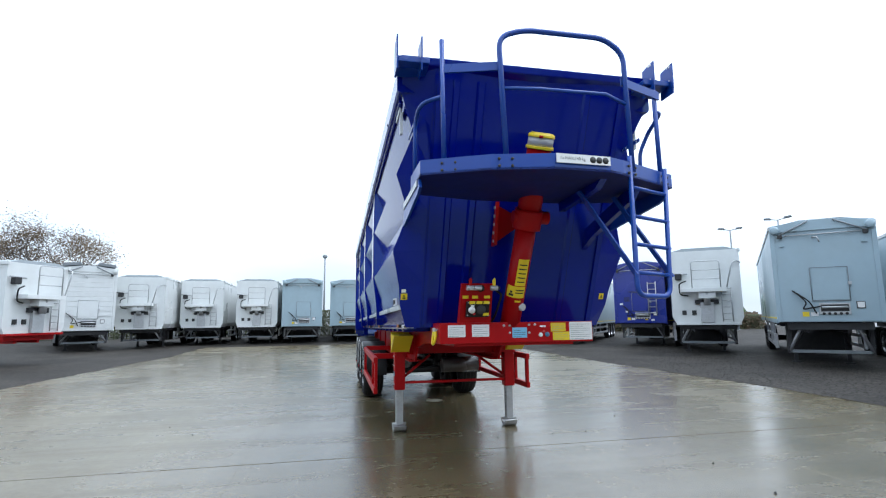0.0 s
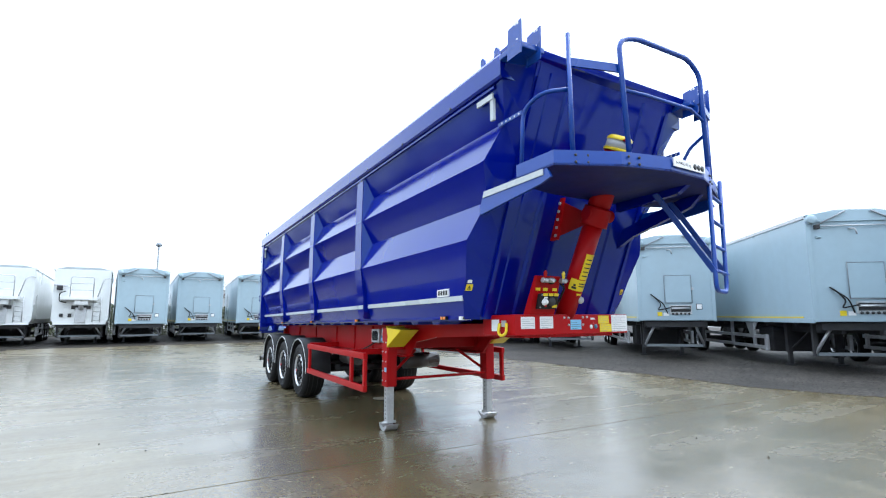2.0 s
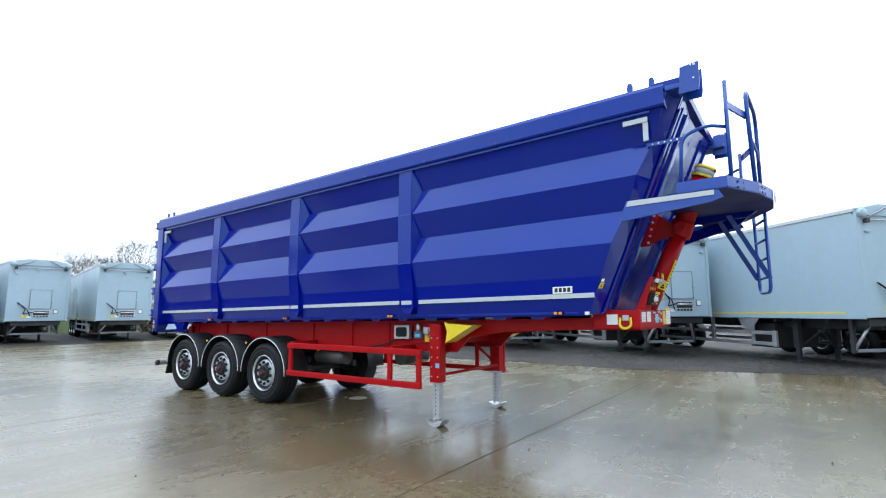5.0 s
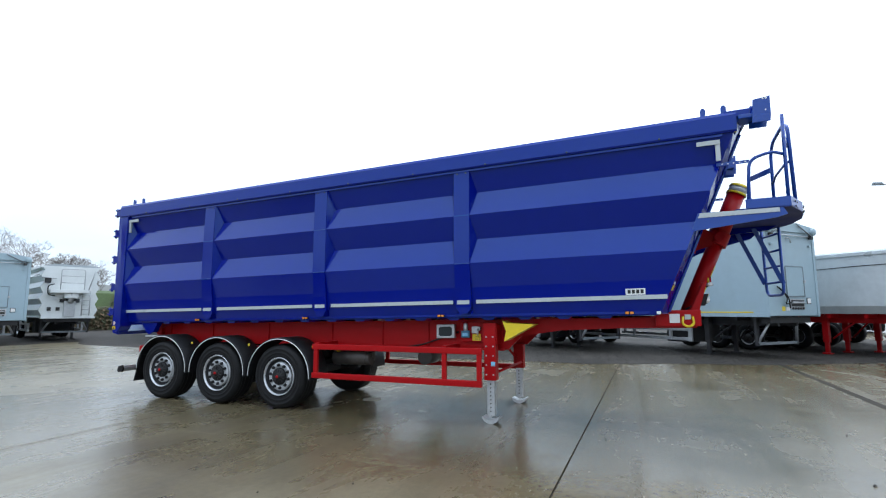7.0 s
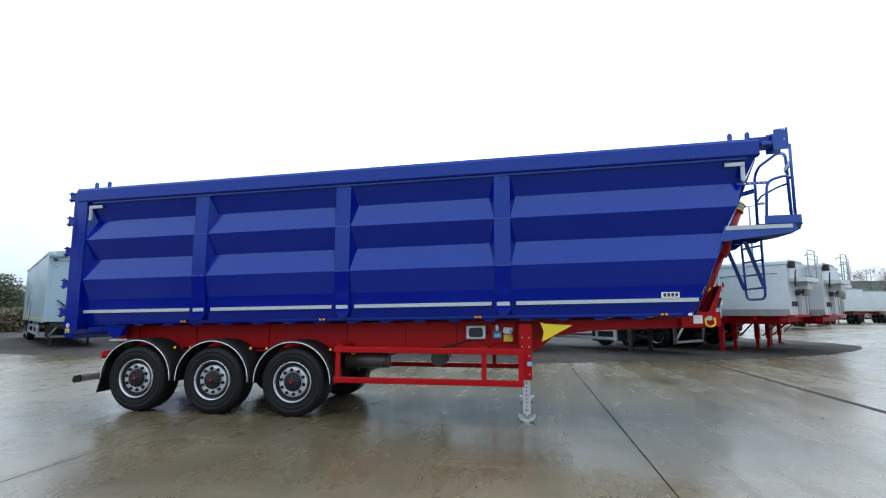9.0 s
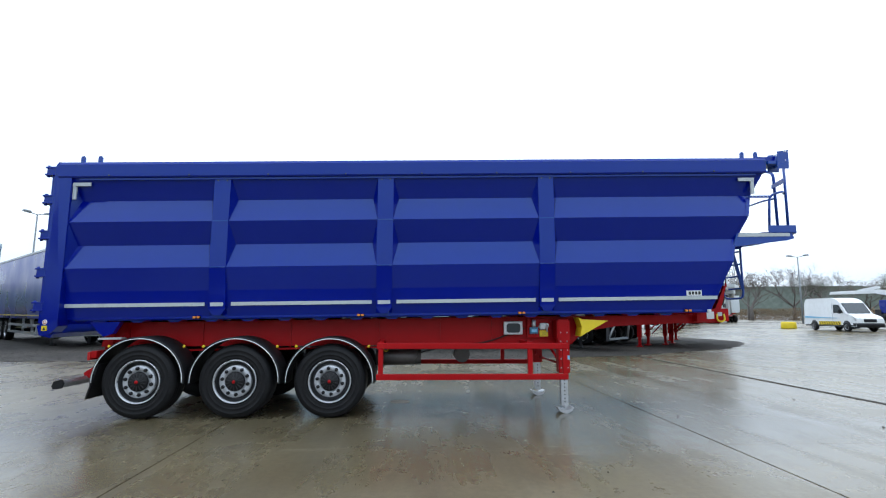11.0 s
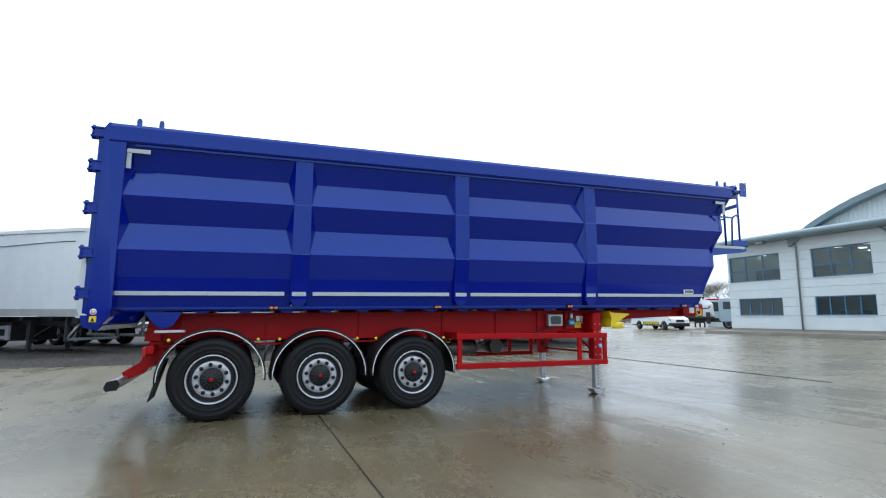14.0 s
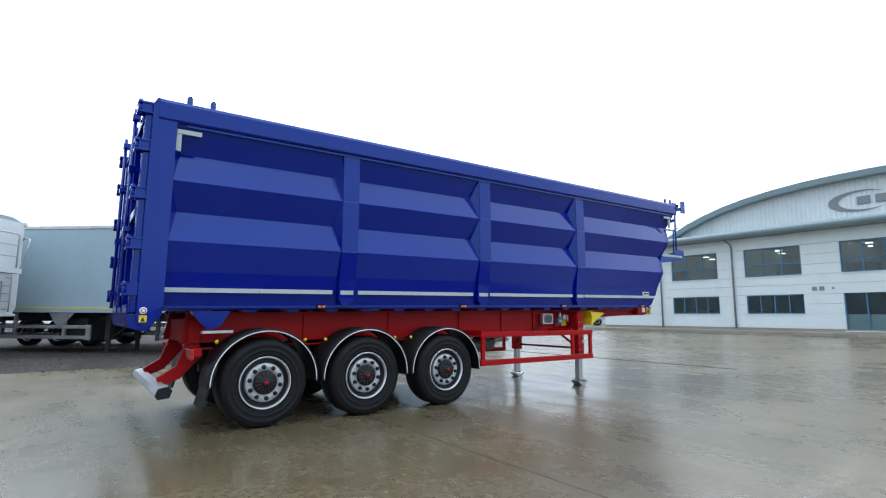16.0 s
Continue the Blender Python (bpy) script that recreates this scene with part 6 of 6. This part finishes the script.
# ---- van ----
def van(m):
    v = thing("panel_van", m, "white panel van with blue stripes and yellow chequer on concrete", "van")
    side = [(0.02, 0.40), (-0.06, 0.62), (-0.02, 0.95), (0.12, 1.10), (0.45, 1.22), (0.98, 1.36), (1.70, 2.22), (1.95, 2.42), (2.35, 2.56), (3.0, 2.62), (5.5, 2.62), (5.80, 2.52), (5.92, 2.2), (5.95, 0.46)]
    bm = bmesh.new()
    rings = []
    for x, inset in ((-0.96, 0.10), (-0.985, 0.0), (0.985, 0.0), (0.96, 0.10)):
        rings.append([bm.verts.new((x * (1.0 if z < 1.4 else 1.0 - 0.09 * (z - 1.4)), 2.9 + (y - 2.9) * (1 - inset * 0.25), 1.5 + (z - 1.5) * (1 - inset * 0.4))) for y, z in side])
    for p_, q_ in zip(rings, rings[1:]):
        for k in range(len(side)):
            j = (k + 1) % len(side)
            bm.faces.new((p_[k], p_[j], q_[j], q_[k]))
    bm.faces.new(rings[0])
    bm.faces.new(rings[-1][::-1])
    part("body", bm, M_WHITE, v)
    part("windscreen", P([(1.00, 1.40), (1.64, 2.17), (1.61, 2.19), (0.97, 1.42)], "x", -0.82, 0.82), M_DGLASS, v)
    for s in (-1, 1):
        part("side_window", P([(1.30, 1.42), (1.78, 2.04), (2.35, 2.08), (2.35, 1.42)], "x", s * 0.955 - 0.02, s * 0.955 + 0.02), M_DGLASS, v)
        part("side_stripe", P([(1.7, 1.02), (5.85, 1.16), (5.85, 1.02), (1.9, 1.0)], "x", s * 0.986 - 0.004, s * 0.986 + 0.004), M_SKYBLUE, v)
        band = part("chequer_band", B(s * 0.986 - 0.004, s * 0.986 + 0.004, 1.62, 4.1, 0.50, 0.76), M_YELLOW, v)
        for k in range(9):
            y = 1.66 + k * 0.27
            part("chequer", P([(y, 0.505), (y + 0.10, 0.505), (y + 0.24, 0.755), (y + 0.14, 0.755)], "x", s * 0.991 - 0.003, s * 0.991 + 0.003), M_INK, band)
        part("sill", B(s * 0.95 - 0.03, s * 0.95 + 0.03, 0.2, 5.8, 0.36, 0.50, bevel=0.01), M_BLACK, v)
        part("mirror", B(s * 1.10 - 0.07, s * 1.10 + 0.07, 1.42, 1.52, 1.36, 1.68, bevel=0.02), M_BLACK, v)
        part("headlamp", P([(-0.03, 0.78), (-0.01, 0.98), (0.32, 1.12), (0.20, 0.88)], "x", s * 0.80 - 0.19, s * 0.80 + 0.19), M_GALV, v)
        part("door_gap", B(s * 0.987 - 0.003, s * 0.987 + 0.003, 2.44, 2.46, 0.55, 2.3), M_PIPE, v)
        for y in (0.98, 4.66):
            arch = part("wheel_arch", lathe(bmesh.new(), [(0.0, -0.012), (0.42, -0.012), (0.42, 0.0)], 24), M_BLACK, v)
            arch.matrix_basis = pose(s * 0.98, y, 0.42, 0, 0, 0 if s < 0 else 180)
            w_ = small_wheel(v, s * 0.925, y, s)
            w_.location.z = 0.345
            w_.scale = (0.69, 0.69, 0.69)
    part("bumper", P([(-0.10, 0.34), (-0.13, 0.52), (-0.06, 0.66), (0.35, 0.66), (0.35, 0.34)], "x", -0.98, 0.98, bevel=0.03), M_BLACK, v)
    part("grille", P([(-0.07, 0.72), (-0.03, 0.96), (0.10, 0.99), (0.10, 0.72)], "x", -0.45, 0.45), M_BLACK, v)
    return v


van(pose(22.27, -31.55, 0.379, 0, 0, -97) @ Matrix.Scale(0.86, 4))


# ---- crane truck, fork mast, far trailers beside the roadway ----
ct = thing("crane_truck", pose(26.5, -37.8, RISE_Z, 0, 0, 220) @ Matrix.Scale(0.86, 4), "lorry with a folded white crane boom and a grey cab", "lorry")
part("chassis", B(-4.0, 4.0, -0.5, 0.5, 0.7, 1.1), M_DARK, ct)
part("cab", P([(2.4, 0.9), (2.4, 3.0), (3.9, 3.0), (4.2, 2.0), (4.2, 0.7), (2.6, 0.7)], "y", -1.2, 1.2, bevel=0.05), M_GREYBLUE, ct)
part("cab_window", B(2.8, 3.8, -1.22, 1.22, 2.0, 2.75), M_DGLASS, ct)
part("crane_column", T([(0.2, 0, 1.1), (0.2, 0, 3.0)], 0.25, 10), M_WHITE, ct)
part("boom", P([(-4.6, 3.05), (-4.5, 3.30), (-1.2, 3.42), (-1.0, 3.10)], "y", -0.16, 0.16, bevel=0.03), M_WHITE, ct)
part("boom_arm", P([(-2.6, 3.42), (-1.2, 3.75), (-0.9, 3.55), (-2.2, 3.25)], "y", -0.13, 0.13, bevel=0.03), M_WHITE, ct)
part("main_boom", P([(-1.3, 3.05), (-1.2, 3.45), (1.6, 2.95), (1.9, 2.55), (1.5, 2.35), (0.8, 2.6)], "y", -0.26, 0.26, bevel=0.05), M_WHITE, ct)
part("tool_locker", B(-1.1, -0.2, -0.9, 0.9, 1.35, 2.5, bevel=0.05), M_NAVY, ct)
part("turret", P([(0.9, 1.25), (0.8, 2.5), (1.9, 2.6), (2.0, 1.25)], "y", -0.6, 0.6, bevel=0.06), M_WHITE, ct)
part("lift_ram", T([(-0.6, 0.3, 1.9), (0.6, 0.3, 2.75)], 0.09, 10), M_GALV, ct)
part("beacon", B(1.4, 1.7, -1.1, -0.8, 1.25, 1.5, bevel=0.03), M_ORANGE, ct)
part("outrigger", B(-1.4, -1.0, -1.15, 1.15, 0.5, 1.7, bevel=0.04), M_DARK, ct)
part("outrigger", B(1.2, 1.6, -1.15, 1.15, 0.5, 1.7, bevel=0.04), M_DARK, ct)
part("boom_hose", T(bend([(0.6, -0.4, 2.9), (0.2, -0.5, 2.1), (1.5, -0.65, 2.1), (1.7, -0.5, 2.5)], 0.25), 0.06, 8), M_BLACK, ct)
part("bed", B(-3.8, 2.0, -1.2, 1.2, 1.05, 1.25, bevel=0.02), M_DARK, ct)
for x in (-3.0, -1.7, 3.2):
    for s in (-1, 1):
        small_wheel(ct, 0, 0, s).matrix_basis = pose(x, s * 1.0, 0.5, 0, 0, 90 if s < 0 else -90)
fl = thing("fork_lift", pose(30.4, -43.0, RISE_Z, 0, 0, 222) @ Matrix.Scale(0.85, 4), "dark fork-lift mast beside a pale grey cab", "fork lift")
for x in (-0.5, 0.0, 0.5):
    part("mast", B(x - 0.1, x + 0.1, -0.15, 0.15, 0.0, 4.6, bevel=0.02), M_DARK, fl)
for z in (0.6, 2.4, 4.4):
    part("mast_bar", B(-0.5, 0.5, -0.1, 0.1, z - 0.1, z + 0.1), M_DARK, fl)
part("cab", B(0.9, 3.0, -1.0, 1.0, 0.6, 3.2, bevel=0.08), M_GREYBLUE, fl)
part("cab_window", B(1.1, 2.8, -1.02, 1.02, 1.9, 3.0), M_DGLASS, fl)
far_shed = thing("site_cabin", pose(32.4, -50.8, RISE_Z, 0, 0, 45) @ Matrix.Scale(0.72, 4), "grey site cabin with a red roof edge beside the offices", "cabin")
part("body", B(-4, 4, -1.5, 1.5, 0, 3.6, bevel=0.03), M_ALU, far_shed)
part("roof_edge", B(-4.1, 4.1, -1.6, 1.6, 3.95, 4.35, bevel=0.03), M_RED, far_shed)
part("roof_fascia", B(-4.05, 4.05, -1.55, 1.55, 3.6, 3.95, bevel=0.02), M_WHITE, far_shed)
for x in (-2.6, -0.4, 1.8):
    wn_ = part("window", B(x - 0.7, x + 0.7, 1.47, 1.53, 1.5, 2.9), M_DGLASS, far_shed)
    part("window_frame", B(x - 0.78, x - 0.70, 1.48, 1.55, 1.42, 2.98), M_WHITE, wn_)
yb = thing("bollard_block", pose(30.2, -32.2, 0.39), "round yellow concrete block on the roadway", "barrier")
part("block", lathe(bmesh.new(), [(0.0, 0.0), (0.52, 0.0), (0.54, 0.05), (0.52, 0.46), (0.48, 0.52), (0.0, 0.53)], 24, axis="z"), M_YELLOW, yb)
for k, (x, y, r) in enumerate(((44, -29, 15), (50, -34, 15), (56, -40, 15), (62, -46, 15), (42, -22, 25))):
    smooth_tipper(pose(x, y, RISE_Z, 0, 0, 60 + r), M_ALU, "silver-grey tipping trailer far across the yard", M_RED, zf=1.3, zt=3.4, length=9.0, group="far trailers") if k == 0 else None
    if k == 0:
        far_t = [o for o in bpy.data.objects if o.get("group") == "far trailers"][0]
    else:
        copy_thing(far_t, pose(x, y, RISE_Z if y < -30 else 0.1, 0, 0, 60 + r))


# ---- lamp posts ----
def lamp_post(x, y, h, heads=2, turn=0):
    lp = thing("street_lamp", pose(x, y, 0, 0, 0, turn), "tall grey lamp post with flat lantern heads" if heads else "tall thin grey mast with a round head", "lamp post", "yard lamp posts")
    part("pole", T([(0, 0, 0), (0, 0, h)], 0.11, 8, r2=0.06), M_PIPE, lp)
    part("base_plate", B(-0.2, 0.2, -0.2, 0.2, 0, 0.04), M_GALV, lp)
    if heads:
        for s in (-1, 1):
            part("arm", T([(0, 0, h - 0.05), (s * 0.6, 0, h + 0.08)], 0.035, 6), M_PIPE, lp)
            part("lantern", P([(s * 0.45, h + 0.02), (s * 1.15, h + 0.10), (s * 1.1, h + 0.26), (s * 0.6, h + 0.22)], "y", -0.18, 0.18, bevel=0.03), M_PIPE, lp)
    else:
        part("lantern", lathe(bmesh.new(), [(0.0, -0.22), (0.2, -0.15), (0.26, 0.0), (0.18, 0.16), (0.0, 0.2)], 14, axis="z"), M_PIPE, lp).matrix_basis = pose(0, 0, h)
    return lp


lamp_post(38.6, 32.3, 10.4, turn=-30)
lamp_post(36.4, -23.4, 10.4, turn=-100)
lamp_post(49.8, -49.1, 8.5, turn=-130)
lamp_post(39.2, 27.0, 10.5, turn=-60)
lamp_post(-3.1, 41.6, 8.1, heads=0)


# ---- fence, hedge, walls, trees at the edges ----
bk = bmesh.new()
prism(bk, [(37.5, 0.0), (40.0, 3.2), (44, 3.6), (50, 0.0)], "x", 8, 46)
solo("grass_bank", bk, M_GRASS, "low rough grass bank behind the timber fence", "bank", kind="structure")
fence_t = thing("timber_fence", pose(0, 0, 0), "dark weathered timber fence overgrown with weeds", "fence")
for k in range(120):
    part("fence_board", B(8 + k * 0.30, 8.285 + k * 0.30, 35.3, 35.34, 0.05, 1.85 + 0.06 * math.sin(k * 2.3)), M_TIMBER, fence_t)
solo("far_shed_wall", B(0, 60, 60, 62, 0, 5.0), M_SHED, "pale sheeted shed far behind the yard", "shed", kind="structure")
fence = thing("mesh_fence", pose(-34, 35.0, 0), "tall green steel mesh fence behind parked trailers", "fence")
for k in range(21):
    part("fence_post", B(k * 2.0 - 0.03, k * 2.0 + 0.03, -0.03, 0.03, 0, 2.4), M_LEAFG, fence)
for z in (0.1, 0.8, 1.5, 2.2):
    part("fence_wire", B(0, 40, -0.01, 0.01, z - 0.015, z + 0.015), M_LEAFG, fence)


def hedge(name, x0, x1, y, h, depth, mat, n, label):
    bm = bmesh.new()
    for k in range(n):
        x = rng.uniform(x0, x1)
        hh = h * (0.75 + 0.25 * noise.noise((x * 0.25, y, 0)))
        if x1 - x0 < 8:
            hh *= math.sin(math.pi * min(1.0, max(0.0, (x - x0) / (x1 - x0)))) ** 0.45
        z = rng.uniform(0.0, 1.0) ** 0.8 * hh
        p = Vector((x, y + rng.uniform(-depth, depth), z))
        a = Vector((rng.uniform(-1, 1), rng.uniform(-1, 1), rng.uniform(-1, 1))).normalized() * rng.uniform(0.045, 0.13)
        b = a.orthogonal().normalized() * a.length * 0.7
        bm.faces.new([bm.verts.new(q) for q in (p - a, p + b, p + a, p - b)])
    return solo(name, bm, mat, label, "hedge", kind="stuff")


hedge("hedge_north", -60, 8, 38, 3.2, 1.2, M_LEAFG, 52000, "dull green overgrown hedge behind the fence")
hedge("hedge_wall", 8, 44, 34.7, 2.3, 0.45, M_LEAFG, 26000, "brambles and green weeds over the timber fence")
hedge("bush_brown", 8, 44, 34.5, 2.2, 0.4, M_LEAF, 9000, "brown autumn brambles over the timber fence")
hedge("bush_green", 22.6, 27.6, 37.0, 5.8, 1.3, M_LEAFG, 16000, "tall dense dark green bush behind the fence")
hedge("hedge_east", 60, 130, -74, 3.4, 3.0, M_LEAF, 26000, "brown autumn hedge beyond the roadway")
bank = bmesh.new()
prism(bank, [(-150, 0), (-110, 5.5), (-30, 7), (0, 11), (60, 12.5), (150, 2)], "y", -3, 3)
bank_ob = solo("far_ridge", bank, M_RIDGE, "low grey-green wooded ridge beyond the roadway", "ridge", kind="structure")
bank_ob.matrix_basis = pose(150, -150, 0, 0, 0, 45)


def tree(x, y, h, spread, seed, leafy=0.0, leaf_mat=None, label="bare winter tree with fine spreading twigs", top=6):
    r_ = random.Random(seed)
    tr = thing("tree", pose(x, y, 0), label, "tree", "trees round the yard")
    wood = bmesh.new()
    tips = []

    def grow(p, d, length, r, depth):
        q = p + d * length
        mid = p.lerp(q, 0.5) + Vector((r_.uniform(-1, 1), r_.uniform(-1, 1), r_.uniform(-0.5, 0.5))) * length * 0.06
        tube(wood, [p, mid, q], max(r, 0.006), 5 if depth < 3 else 3, caps=False, r2=max(r * 0.62, 0.005))
        if depth == top:
            tips.append(q)
            return
        for _ in range(3):
            nd = (d * r_.uniform(0.55, 1.0) + Vector((r_.uniform(-1, 1) * spread, r_.uniform(-1, 1) * spread, r_.uniform(-0.15, 0.6)))).normalized()
            grow(q, nd, length * r_.uniform(0.60, 0.80), r * 0.57, depth + 1)
    trunk = bmesh.new()
    tube(trunk, [(0, 0, -0.1), (0.05, 0, h * 0.12), (0, 0.05, h * 0.24)], h * 0.028, 9, r2=h * 0.02)
    part("trunk", trunk, M_BARK, tr)
    for _ in range(4):
        grow(Vector((0, 0.05, h * 0.22)), Vector((r_.uniform(-1, 1) * spread, r_.uniform(-1, 1) * spread, 0.8)).normalized(), h * 0.22, h * 0.012, 1)
    part("crown", wood, M_BARK, tr)
    if leafy:
        lf = bmesh.new()
        for q in tips:
            if r_.random() > leafy:
                continue
            for _ in range(9):
                p = q + Vector((r_.gauss(0, 1), r_.gauss(0, 1), r_.gauss(0, 1))) * h * 0.035
                a = Vector((r_.uniform(-1, 1), r_.uniform(-1, 1), r_.uniform(-1, 1))).normalized() * h * 0.0045
                b = a.orthogonal().normalized() * a.length
                lf.faces.new([lf.verts.new(v) for v in (p - a, p + b, p + a, p - b)])
        part("foliage", lf, leaf_mat or M_LEAF, tr)
    return tr


tree(18.2, 46.1, 10.4, 0.85, 3, top=7)
tree(14.0, 47.1, 10.2, 0.85, 6, top=7)
tree(25.2, 48.0, 8.6, 0.85, 5, top=7)
tree(28.5, 51, 8.2, 0.8, 8)
tree(2.0, 52, 7.4, 0.8, 9)
tree(7.0, 53, 7.2, 0.8, 10)
tree(-24.8, 33.0, 11.4, 0.95, 11, 1.0, M_LEAF, "brown-leaved autumn tree above the parked trailers")
tree(-36, 33, 12.5, 0.95, 12, 0.7, M_LEAF, "brown-leaved autumn tree above the parked trailers")
for k, (x, y, h, lv) in enumerate(((84, -66.5, 10.0, 0.0), (84, -75, 11.0, 0.0), (86, -82.5, 10.4, 0.12), (86, -92, 9.2, 0.2), (80, -96, 10.0, 0.5), (82, -60, 9.0, 0.2), (92, -86, 9.0, 0.4), (76, -104, 10.5, 0.6), (90, -70, 8.5, 0.1))):
    tree(x, y, h * 1.22, 0.9, 20 + k, lv, M_LEAF if k % 2 else M_LEAFG, "autumn tree beyond the roadway with thinning leaves")
